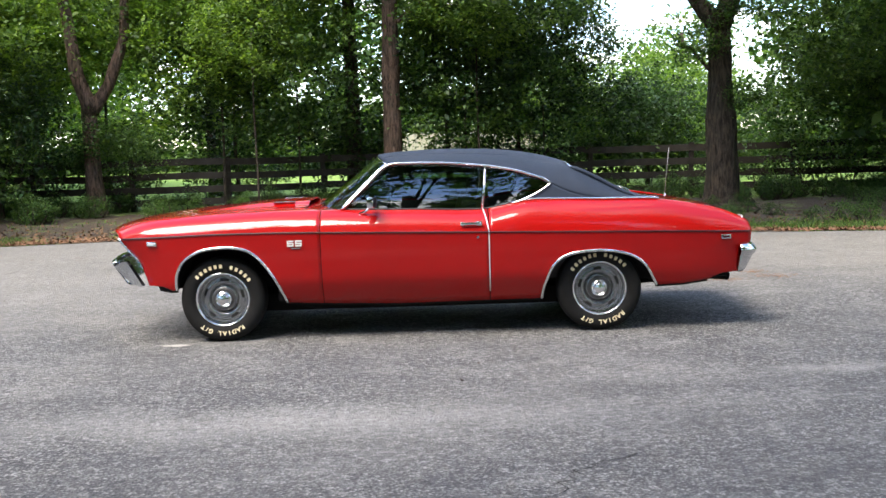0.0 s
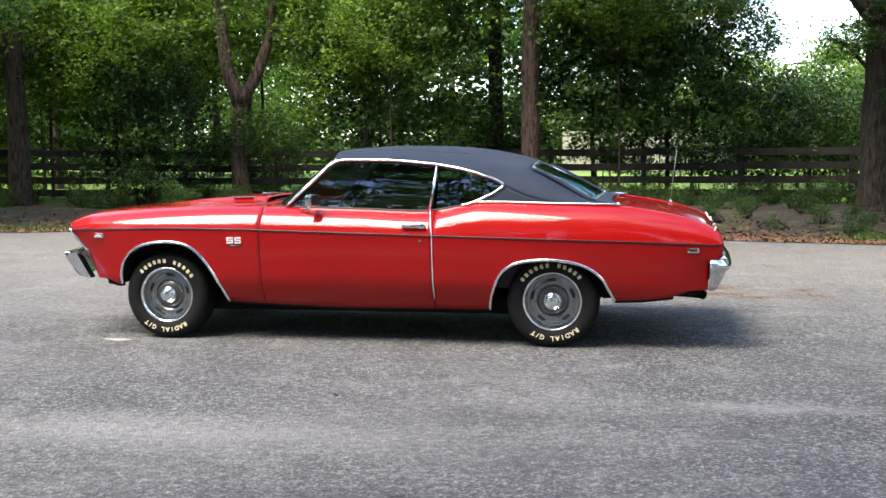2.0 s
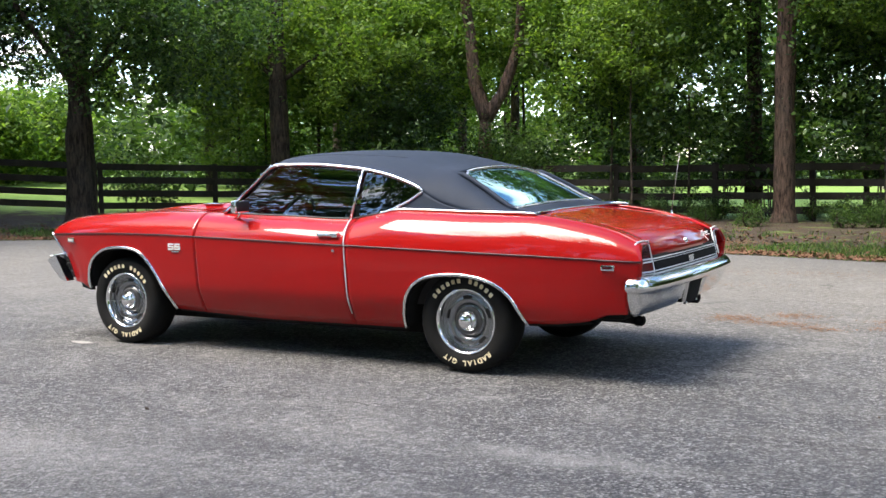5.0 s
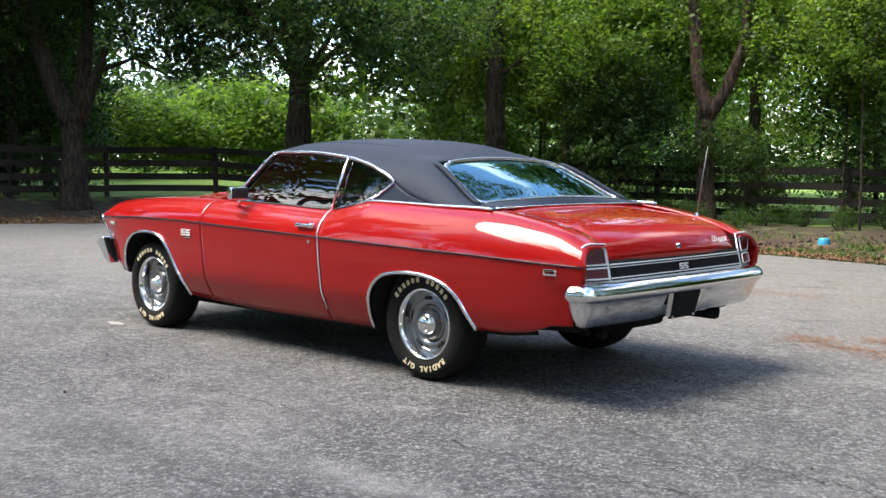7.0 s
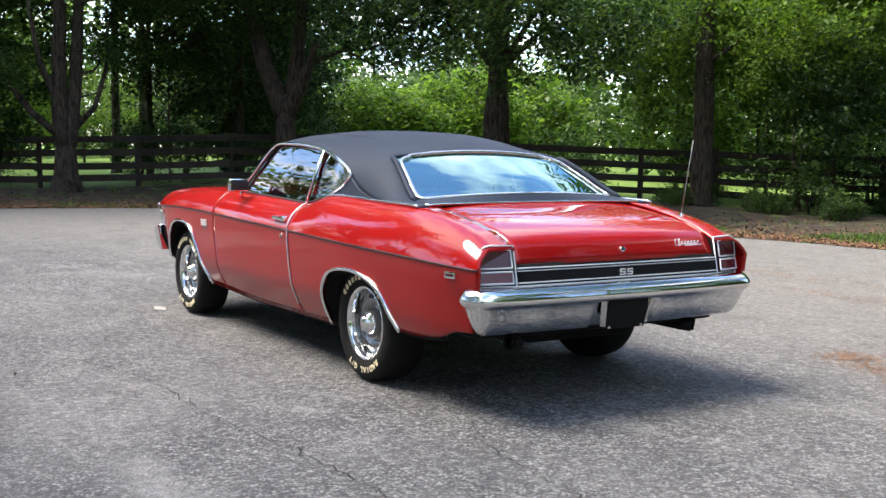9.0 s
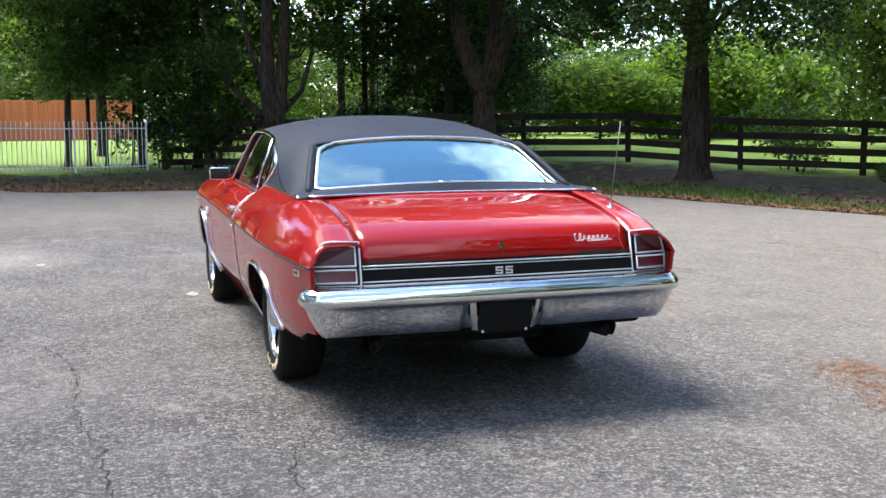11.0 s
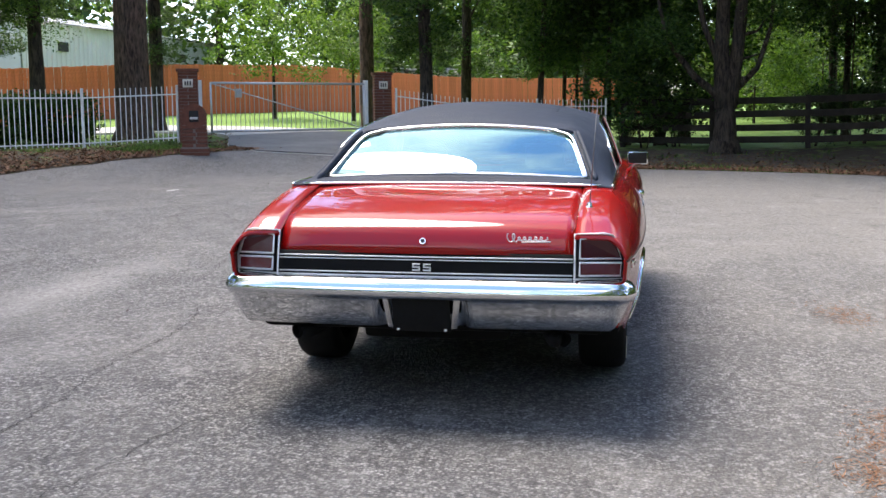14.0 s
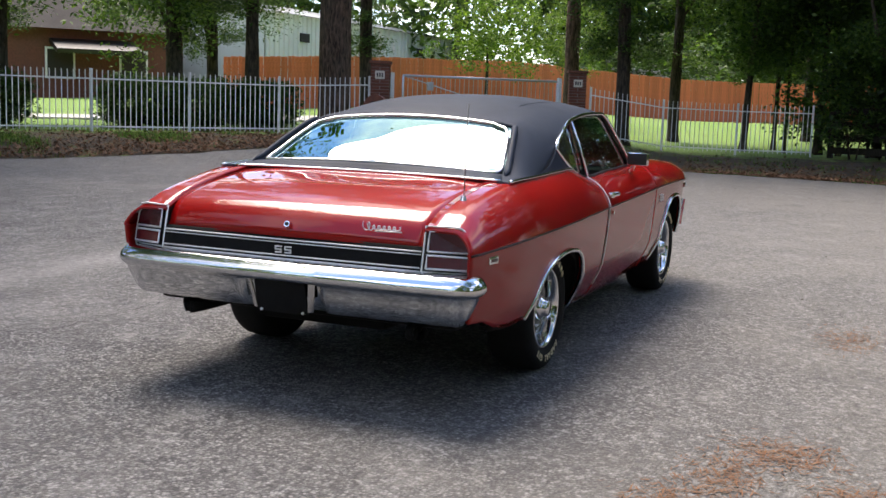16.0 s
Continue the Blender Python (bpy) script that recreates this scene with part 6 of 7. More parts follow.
# dusk crowns on the next two oaks paint shade into the leaves
tree(-15.9, 12.1, 0.70, 4.3, [("oak", 3.2, 0.0, 5.4, 0.85), ("oak", -2.6, 1.5, 6.4, 0.9), ("oak", -1.0, -3.0, 6.8, 0.9), ("mid", 2.4, -1.8, 4.4, 0.9), ("high", -2.0, -1.0, 10.5, 0.8), ("dusk", 2.4, 0.9, 4.5, 0.85), ("dusk", -2.0, -0.9, 4.9, 0.8)], limbs=[([(0, 0, 3.7), (-0.6, 0.1, 5.0), (-1.3, 0.2, 7.0)], [0.28, 0.2, 0.12]), ([(0, 0, 3.8), (0.5, -0.2, 5.0), (1.0, -0.4, 7.0)], [0.28, 0.22, 0.12])], label="large dark oak with forked limbs over the fence", seed=6)
tree(-20.3, 8.4, 0.70, 2.7, [("dusk", -1.5, 0.0, 5.6, 0.9), ("dusk", 1.9, 2.3, 4.6, 0.9), ("oak", -2.2, -1.5, 5.8, 0.9), ("oak", 2.4, 1.5, 5.9, 0.9), ("high", -3.0, -2.5, 10.0, 0.85), ("high", 0.0, 0.0, 15.0, 0.9), ("high", 3.5, -4.0, 9.5, 0.6)], limbs=[([(-0.05, -0.05, 2.2), (-0.40, -0.46, 3.5), (-0.75, -0.9, 5.6), (-1.2, -1.2, 9.0)], [0.27, 0.22, 0.16, 0.08]), ([(0.05, 0.05, 2.2), (0.32, 0.36, 3.1), (0.55, 0.65, 4.1)], [0.25, 0.16, 0.07]), ([(0.08, 0.12, 2.6), (0.25, 0.3, 4.4), (0.2, 0.5, 7.0), (0.0, 0.3, 12.0)], [0.21, 0.17, 0.12, 0.06]), ([(0.2, 0.3, 3.4), (0.6, 1.4, 3.9), (0.9, 2.4, 3.4)], [0.07, 0.05, 0.02])], label="low-forked dark oak in front of the fence", seed=7, boughs=0.0)
tree(-21.9, 3.1, 0.62, 1.6, [("oak", 2.0, 2.5, 5.9, 0.8), ("oak", -1.5, -2.0, 6.2, 0.8), ("oak", 0.5, 0.0, 7.4, 0.9), ("high", -2.0, -1.0, 11.0, 0.85), ("high", 0.0, -1.5, 16.0, 0.9), ("shrub", 0.2, -1.5, 3.1, 0.8), ("shrub", 0.1, 1.2, 3.6, 0.8)], limbs=[([(0, -0.05, 1.2), (0, -0.14, 2.6), (0.05, -0.10, 4.5), (0.0, -0.4, 9.0)], [0.23, 0.19, 0.15, 0.07]), ([(0, 0.06, 1.2), (0, 0.25, 2.6), (0.05, 0.36, 4.5), (0.0, 0.6, 8.0)], [0.22, 0.17, 0.13, 0.06]), ([(0, -0.2, 1.5), (0.1, -0.8, 2.0), (0.1, -1.5, 2.9), (0.1, -1.8, 4.2)], [0.10, 0.085, 0.06, 0.03]), ([(0, -0.15, 2.2), (0, -0.6, 3.3), (0, -0.9, 5.0)], [0.09, 0.07, 0.04]), ([(0, 0.28, 1.7), (0, 0.75, 2.2), (0, 1.05, 3.2), (0, 1.1, 4.4)], [0.09, 0.07, 0.05, 0.02]), ([(0, 0.3, 2.4), (0.1, 0.78, 2.55)], [0.04, 0.015]), ([(0, 0.3, 3.0), (0.1, 0.7, 3.1), (0.1, 1.0, 3.5)], [0.05, 0.035, 0.012]), ([(0, 0.32, 1.95), (0.15, 0.6, 2.0)], [0.035, 0.015])], label="dark oak with many bare crooked branches", seed=8, boughs=0.0)

# trees on the west lawn, behind the iron fence, with leafy twigs low on the slender ones
TWIG = random.Random(9)
for x, y, dia, tall, cr, bark in (
    (-20.4, -12.3, 0.82, 23.0, [("high", 0.5, 0, 17.0, 0.7), ("high", 0, 0, 11.0, 0.65), ("mid", 1.5, 1.0, 8.5, 0.9), ("mid", -1.0, -1.5, 14.0, 1.0)], BARK_P),
    (-24.5, -13.4, 0.36, 17.0, [("high", 0.0, 1.5, 18.5, 0.85), ("high", 0.0, -0.5, 11.0, 0.8), ("mid", 1.2, 0.6, 5.6, 0.9), ("far", 0, 0, 8.5, 0.58)], BARK),
    (-23.4, -4.9, 0.36, 8.0, [("mid", 0.8, -1.0, 4.7, 0.8), ("high", 2.5, 2.0, 11.5, 0.58), ("far", 0, 0, 8.0, 0.50), ("oak", 0.3, 2.0, 5.2, 0.55), ("high", -1.0, 0.0, 16.0, 0.8), ("high", -3.0, -3.0, 20.0, 0.8)], BARK),
    (-30.4, -4.9, 0.34, 9.0, [("mid", 0.2, 1.2, 5.2, 0.9), ("high", 1.0, 1.0, 10.0, 0.7)], BARK),
    (-27.7, -7.7, 0.44, 13.0, [("high", 0, 0.5, 10.5, 0.7), ("high", 0, 0, 16.0, 0.8), ("high", 0, 0, 10.5, 0.58), ("mid", 0.5, 1.0, 14.0, 1.0)], BARK_P),
    (-29.2, -1.5, 0.13, 10.0, [("high", 0.0, 0.5, 11.5, 0.85), ("mid", 0.2, 0.5, 4.6, 1.1), ("oak", 0, 0.5, 7.0, 0.7)], BARK),
    (-26.9, -2.1, 0.20, 6.0, [("mid", 0, 0.6, 4.2, 1.0)], BARK),
    (-27.6, -1.0, 0.10, 6.0, [("mid", 0, 0.5, 4.8, 0.9), ("high", 0, 0, 9.5, 0.7)], BARK),
    (-28.3, -0.2, 0.10, 6.0, [("mid", 0, 0, 5.0, 0.9)], BARK),
    (-26.5, 1.6, 0.26, 9.0, [("high", 0.0, 0.5, 10.5, 0.9), ("mid", 0, 0.5, 4.0, 1.2)], BARK),
    (-22.9, -18.0, 0.36, 11.0, [("high", 0, 0, 13.5, 0.9), ("oak", 0.6, -0.5, 3.9, 0.72)], BARK),
    (-19.8, -17.2, 0.46, 7.0, [("mid", 0.6, -0.5, 3.6, 1.0), ("mid", -0.8, 0.6, 4.2, 1.0)], BARK),
    (-21.1, -15.4, 0.42, 8.0, [("oak", 0.2, -0.5, 4.2, 0.62)], BARK),
    (-15.5, -19.5, 0.30, 15.0, [("high", 0.0, 0.5, 16.0, 0.8), ("mid", 0.2, 0.2, 4.4, 1.2), ("mid", 1.2, -1.0, 4.2, 1.1)], BARK),
    (-12.0, -21.5, 0.36, 11.0, [("high", 0, 0, 12.5, 0.85), ("oak", 0.0, 0.0, 5.6, 0.8)], BARK),
):
    low = [("shrub", TWIG.uniform(-0.9, 0.9), TWIG.uniform(-0.9, 0.9), TWIG.uniform(2.3, 3.6), TWIG.uniform(0.5, 0.85)) for _ in range(4)] if dia < 0.4 else []
    tree(x, y, dia, tall, cr, bark, (R.uniform(-.3, .3), R.uniform(-.3, .3)), label="shade tree with dark trunk on the lawn", seed=x, low=low)
for x, y, s in ((-33.5, -12.8, 0.95), (-35.5, -10.2, 0.8), (-19.0, -27.5, 0.8), (-14.0, -27.0, 0.9)):
    tree(x, y, 0.14, 2.6, [("sun", 0, 0, 3.3, s)], BARK, label="small airy light green lawn tree", seed=x)

# hedge behind the iron fence
HEDGE = leaf_cloud("foliage", 77, (1.0, 1.0, 1.0), 620, 20, 0.105, LEAF_H, 0.12, 0.75)
for k, (x, y) in enumerate(((-18.3, -13.3), (-17.0, -14.3), (-15.7, -15.2), (-12.7, -17.2), (-10.2, -18.4), (-8.8, -19.2))):
    hd = thing("hedge_bush", "dense dark green clipped hedge bush behind iron fence", "hedge", "hedge row", at=(x, y, height(x, y)), turn=-36)
    o = piece("foliage", HEDGE, hd, pose(0, 0, 0.66, 0, 0, 180 * (k % 2)))
    o.scale = (0.95, 0.62, 0.80)
    vs, fs = tube([(0, 0, 0), (0, 0, 0.7)], 0.05, 8)
    piece("stem", mesh_of("stem", vs, fs, BARK, True), hd)

# understorey along the fences
for k in range(44):
    x = -19.0 + 38.0 * k / 43 + R.uniform(-0.6, 0.6)
    fy = lin([(-20.2, 12.6), (-16.0, 17.0), (-10.6, 20.1), (-3.0, 20.9), (4.2, 20.6), (12.0, 19.4), (24.0, 16.5)], x)
    y = fy + R.uniform(-2.6, -0.5) if k % 4 == 1 else fy + R.uniform(0.8, 3.0)
    if x < -15.3 or x > 1.0:
        y = fy + R.uniform(1.0, 3.5)
    dense = 1.05 if -15 < x < -9.5 else (0.85 if x > 1 else 1.0)
    if min(abs(x + 8.8), abs(x + 1.03), abs(x + 13.7), abs(x - 6.9)) < 1.0 and y < fy or -10.5 < x < -2.5 and y < fy:
        continue
    shrub(x, y, R.uniform(0.75, 1.5) * dense, lift=R.uniform(0.8, 1.3))
# kind sun has a lighter leaf colour in place of sunlight
for x, y, z, s, kind in ((-15.6, 18.8, 3.0, 1.2, "sun"), (-12.0, 20.8, 3.6, 1.1, "sun"), (-11.4, 18.0, 3.6, 0.8, "sun"), (-5.6, 20.4, 3.9, 1.0, "sun"), (-4.4, 18.6, 4.6, 0.8, "sun"), (-3.6, 20.6, 3.4, 1.1, "mid"), (0.9, 21.0, 3.6, 1.1, "mid"), (1.2, 19.6, 5.0, 0.8, "sun"), (3.0, 21.0, 2.6, 0.9, "mid"), (9.6, 19.8, 1.6, 0.8, "mid"), (11.8, 18.8, 1.6, 0.8, "mid"), (14.6, 18.2, 3.0, 1.3, "mid"), (17.5, 17.6, 3.2, 1.3, "mid"), (-25.6, 1.4, 2.4, 0.9, "mid"), (-24.4, 6.6, 4.2, 0.8, "mid")):
    tree(x, y, R.uniform(0.045, 0.085), z, [(kind, 0, 0, z, s), (kind, R.uniform(-1.2, 1.2), R.uniform(-0.8, 0.8), z + 2.0, s * 0.9)], label="slender young tree in the understorey", seed=x + y)

for x, y, sc in ((-24.3, 1.1, 1.3), (-25.2, 2.0, 1.5), (-25.8, 0.5, 1.6)):
    shrub(x, y, sc, lift=1.0, label="dense dark shrub in the shade by the fence corner")
for x, y, z in ((-27.4, 0.0, 4.8),):
    tree(x, y, 0.2, 4.0, [("oak", 0, 0, z, 0.7), ("oak", 0.3, 0.4, z + 2.0, 0.7)], BARK, label="dense dark oak at the fence corner", seed=x)

# bushes whose dark leaf colour stands for the shade behind the fence
for k in (0, 1, 4, 5, 6, 7):
    y = 0.6 + 1.25 * k
    shrub(-25.9 + 0.30 * y + R.uniform(-0.3, 0.3), y, R.uniform(0.32, 0.46), "dusk", 2.2, label="dark bush close behind the board fence, shade put into leaf colour")
# high unseen crowns, added to shade the lawn behind the fence
for x, y, z in ((-31.5, 2.5, 9.0), (-33.0, 7.5, 9.5), (-29.0, 10.5, 9.5), (-34.5, -1.0, 9.5), (-38.0, 10.0, 10.5), (-39.0, 4.0, 10.5)):
    tree(x, y, 0.3, 8.0, [("high", 0, 0, z, 0.85), ("high", 1.0, 0.5, z + 5.0, 0.85)], BARK, label="tall tree beyond the board fence, crown out of view", seed=x)

for x, y, z in ((-11.0, 26.0, 13.5), (-13.5, 27.0, 18.0), (-17.0, 24.5, 14.5), (-7.5, 28.0, 16.0)):
    tree(x, y, 0.3, 11.0, [("high", 0, 0, z, 0.85), ("high", 0.8, 0.6, z - 4.0, 0.7)], BARK, label="tall tree beyond the board fence, crown out of view", seed=x)
# leaf colour lightened to stand for sun on these young trees
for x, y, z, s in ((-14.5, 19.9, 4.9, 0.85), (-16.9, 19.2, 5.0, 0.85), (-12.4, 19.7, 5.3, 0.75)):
    tree(x, y, 0.09, z, [("sun", 0, 0, z, s)], label="young tree beyond the fence, sunlight put into leaf colour", seed=x)
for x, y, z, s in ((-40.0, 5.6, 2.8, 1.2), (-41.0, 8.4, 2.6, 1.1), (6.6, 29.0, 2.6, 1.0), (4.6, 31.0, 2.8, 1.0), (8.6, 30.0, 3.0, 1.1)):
    tree(x, y, 0.09, z, [("sun", 0, 0, z, s)], label="young tree beyond the fence, sunlight put into leaf colour", seed=x)
# crowns behind the dark ones, sunlight put into their leaf colour
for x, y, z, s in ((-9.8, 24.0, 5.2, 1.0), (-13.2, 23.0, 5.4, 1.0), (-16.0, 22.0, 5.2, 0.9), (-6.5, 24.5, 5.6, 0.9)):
    tree(x, y, 0.10, z, [("sun", 0, 0, z, s)], label="young tree beyond the fence, sunlight put into leaf colour", seed=x)
# low bushes in the darkest leaves, painting shade into gaps behind the fence
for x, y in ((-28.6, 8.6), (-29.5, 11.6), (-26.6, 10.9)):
    tree(x, y, 0.10, 1.6, [("dusk", 0, 0, 1.9, 0.95), ("dusk", 0.3, 0.2, 3.6, 0.85)], BARK, label="dark low bush behind the board fence, shade put into leaf colour", seed=y)
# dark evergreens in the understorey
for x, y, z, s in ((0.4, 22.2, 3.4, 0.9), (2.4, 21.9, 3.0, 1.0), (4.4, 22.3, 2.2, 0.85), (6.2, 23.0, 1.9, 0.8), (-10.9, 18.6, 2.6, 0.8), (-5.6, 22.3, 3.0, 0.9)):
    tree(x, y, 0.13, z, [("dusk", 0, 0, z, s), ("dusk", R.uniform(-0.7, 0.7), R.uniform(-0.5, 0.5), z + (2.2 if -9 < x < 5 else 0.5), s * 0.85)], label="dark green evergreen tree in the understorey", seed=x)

for x, y, sc in ((5.5, 17.9, 0.36), (8.2, 17.6, 0.42), (4.2, 18.8, 0.40), (9.6, 17.2, 0.36), (2.6, 19.0, 0.36)):
    shrub(x, y, sc, lift=0.7, label="low green shrub beside the old oak")

for k in range(136):
    x = R.uniform(-15.5, 13.5) if k < 80 else R.uniform(3.0, 14.0)
    fy = lin([(-20.2, 12.6), (-16.0, 17.0), (-10.6, 20.1), (-3.0, 20.9), (4.2, 20.6), (12.0, 19.4), (24.0, 16.5)], x)
    edge_y = lin([(-15.2, 4.4), (-10.6, 9.2), (-4.5, 10.9), (1.5, 9.6), (4.5, 8.2), (8.0, 6.8), (14.0, 5.2)], x)
    y = fy - abs(R.gauss(0.2, 2.0)) if k < 80 else R.uniform(edge_y + 2.2, fy)
    if y < edge_y + 2.2:
        continue
    shrub(x, y, R.uniform(0.28, 0.48) if k < 80 else R.uniform(0.16, 0.30), lift=R.uniform(0.55, 0.8), label="low green weed clump under the trees", stems=3)

# second row beyond the fence, then far woods all round
for k in range(26):
    a = radians(200 - k * 9.2)
    rr = R.uniform(33, 43)
    x, y = -4 + rr * math.cos(a), rr * math.sin(a) * 0.95
    if x < -18 and y < 22:
        continue
    s = R.uniform(0.75, 1.2)
    kind = "woodsun" if R.random() < 0.45 and x > -22 else "wood"
    if 60 < math.degrees(a) < 78 or 80 < math.degrees(a) < 101 or 135 < math.degrees(a) < 143:
        continue
    tree(x, y, 0.35, 7.0, [(kind, 0, 0, 6.3 * s, s)], label="broad leafy tree beyond the fence", seed=k)
for k in range(3, 6):
    x, y = -31 - 2.5 * k * 0.3, 5.0 + 4.4 * k
    vb = thing("vine_thicket", "bright green vine-covered thicket with sunlit leaf colour", "thicket", at=(x, y, height(x, y)))
    o = piece("foliage", CROWN["vine"][0], vb, pose(0, 0, 1.8, 0, 0, 68 + 180 * (k % 2)))
    o.scale = (1.25, 1.2, 0.85 if k == 3 else 1.3)
    vs, fs = tube([(0, 0, 0), (0, 0, 1.6)], 0.06, 6)
    piece("stem", mesh_of("stem", vs, fs, BARK, True), vb)
for k in range(44):
    a = radians(k * 360 / 44 + R.uniform(-2, 2))
    rr = R.uniform(72, 86)
    x, y = -4 + rr * math.cos(a), rr * math.sin(a)
    ang = math.degrees(a)
    s = R.uniform(1.3, 1.9)
    if 68 < ang < 84:
        s *= 0.62
    if 134 < ang < 143:
        s *= 0.60
    kind = "far" if 20 < ang < 240 else "high"
    tree(x, y, 0.6, 9.0 * min(1.0, s), [(kind, 0, 0, 6.5 * s, s), (kind, R.uniform(-3, 3), R.uniform(-3, 3), 3.4 * s, s * 0.8)], label="tall dark woodland tree far off", seed=k, group="far woodland")
# trees behind the road's open end, seen in the paint and glass
for k, (x, y, s) in enumerate(((-9, -24, 1.0), (-4, -20.5, 1.1), (1.5, -22, 1.15), (6.5, -19.5, 1.0), (12, -21, 1.2), (19, -20.5, 1.05), (27, -21, 1.15), (36, -22, 1.2), (26, 8.0, 1.15), (19.5, 9.5, 1.0), (36, 8.5, 1.2), (46, 7.5, 1.3), (16.5, 14.5, 0.95), (12.5, 19.5, 1.0), (4, -30, 1.4), (-5, -32, 1.3), (16, -28, 1.4), (48, -23, 1.4), (28, 16, 1.4))):
    rows_ = [("high", 0, 0, 8.2 * s, 0.74 * s), ("high", R.uniform(-2.5, 2.5), R.uniform(-2.5, 2.5), 3.4 * s, 0.5 * s), ("high", R.uniform(-2.5, 2.5), R.uniform(-2.5, 2.5), 12.6 * s, 0.5 * s)]
    tree(x, y, 0.5, 11.0, rows_, label="roadside shade tree with spreading leafy crown", seed=x)
# unseen high boughs added over the road's edge to shade it and mottle reflections
for x, y, dia, lean_, cr in (
    (-8.0, -15.0, 0.6, (0.4, 0.4), [("high", -2.5, 0.5, 9.0, 0.6), ("mid", 2.5, 2.0, 8.0, 0.9)]),
    (-6.5, -14.2, 0.6, (0.5, 0.5), [("high", 0.5, -1.0, 11.5, 0.7), ("open", 3.2, 2.0, 12.5, 0.9)]),
    (-0.5, -16.5, 0.6, (0.2, 0.8), [("high", 1.0, 4.0, 12.5, 0.65), ("open", 1.8, 6.4, 12.0, 0.95), ("mid", -2.5, 5.5, 10.5, 1.0), ("high", 3.0, 1.0, 8.5, 0.58)]),
    (8.0, -17.5, 0.6, (0.0, 0.8), [("high", 0.0, 3.5, 12.0, 0.72), ("open", -1.6, 7.0, 12.0, 0.9), ("mid", 3.0, 6.0, 9.5, 1.0), ("mid", -3.5, 4.0, 14.0, 0.9)]),
    (13.5, 9.0, 0.6, (-0.6, -0.4), [("high", -3.5, -3.0, 10.5, 0.65), ("mid", -5.0, 1.0, 8.5, 0.9), ("mid", 0.0, -4.5, 9.0, 1.0)]),
):
    tree(x, y, dia, 9.5, cr, BARK, lean_, label="added shade tree with unseen boughs over the road", seed=y)
# trees that fill the distance beyond the cedar fence
for x, y, s in ((-74, -13, 1.2), (-76, -7.5, 1.25), (-72, -20, 1.2), (-66, -2.0, 1.2), (-58, 6.0, 1.1)):
    tree(x, y, 0.35, 6.0, [("woodsun", 0, 0, 6.0 * s, s), ("far", 1.5, 1.0, 3.2 * s, 0.6 * s)], label="broad leafy tree beyond the cedar fence", seed=x)
# low thicket that closes the view under the far crowns
for k in range(66):
    ang = 30 + k * 4.9 if k < 30 else 22 + (k - 30) * 5.0
    ring = R.uniform(58, 63) if k >= 30 else (R.uniform(44, 50) if ang > 118 else R.uniform(66, 72))
    x, y = -3 + ring * math.cos(radians(ang)), ring * math.sin(radians(ang))
    if k >= 30 and ang < 118 and ang > 60:
        ring = R.uniform(76, 80)
        x, y = -3 + ring * math.cos(radians(ang)), ring * math.sin(radians(ang))
    vb = thing("thicket", "dark green thicket at the wood's edge", "thicket", at=(x, y, height(x, y)))
    o = piece("foliage", CROWN["far"][k % 2], vb, pose(0, 0, 2.2, 0, 0, R.uniform(0, 360)))
    o.scale = (0.75, 0.75, 0.48) if ring < 55 else (1.05, 1.05, 0.58)
    vs, fs = tube([(0, 0, 0), (0, 0, 2.0)], 0.08, 6)
    piece("stem", mesh_of("stem", vs, fs, BARK, True), vb)
# oak crowns given the darkest leaves, their shade put into the colour
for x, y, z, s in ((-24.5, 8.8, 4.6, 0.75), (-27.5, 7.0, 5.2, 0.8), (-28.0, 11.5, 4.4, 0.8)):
    tree(x, y, 0.22, 5.0, [("dusk", 0, 0, z - 0.8, s * 1.35), ("dusk", 0.8, 0.6, z + 1.8, s * 1.35)], BARK, label="dense oak behind the board fence, shade put into leaf colour", seed=x)
# bushes under them
for k in range(13):
    a = radians(250 + k * 4.8 + R.uniform(-2, 2))
    rr = R.uniform(20, 23.5)
    shrub(rr * math.cos(a), rr * math.sin(a), R.uniform(1.6, 2.4), lift=0.85)

# ---- litter, weeds, cracks ----
def scatter(name, spots, size, mat, label, category, lift=0.012, up=0.25, wide=0.28):
    n = len(spots)
    p = np.array(spots, float)
    p = np.c_[p, [height(a, b2) + lift for a, b2 in spots]]
    nor = NR.normal(size=(n, 3)) * up + np.array([0, 0, 1.0])
    nor /= np.linalg.norm(nor, axis=1)[:, None]
    t = NR.normal(size=(n, 3))
    t -= nor * (t * nor).sum(1)[:, None]
    t /= np.linalg.norm(t, axis=1)[:, None]
    b2 = np.cross(nor, t)
    s = size * NR.uniform(0.5, 1.5, n)[:, None]
    v = np.stack([p - t * s * 0.5, p + b2 * s * wide, p + t * s * 0.5 + nor * s * 0.12, p - b2 * s * wide], 1).reshape(-1, 3)
    f = [(4 * i, 4 * i + 1, 4 * i + 2, 4 * i + 3) for i in range(n)]
    return tagged(piece(name, mesh_of(name, v, f, mat)), label, category, kind="stuff")


edge = [p for p in ragged(smooth_outline(ROAD_N, 8)) if -18 < p[0] < 24] + [p for p in ragged(smooth_outline(ROAD_S, 8)) if p[0] < 12]
spots = []
for k in range(26000):
    x, y = edge[R.randrange(len(edge))]
    d = abs(R.gauss(0.6, 2.6))
    a = math.atan2(y + 0.5, x + 5)
    px, py = x + d * math.cos(a) + R.uniform(-0.6, 0.6), y + d * math.sin(a) + R.uniform(-0.6, 0.6)
    if d > 0.0 and not inside(road_rim, px, py):
        spots.append((px, py))
scatter("leaf_litter", spots, 0.08, LITTER, "dry brown leaves scattered along the verge", "leaf litter", 0.015, 0.3)
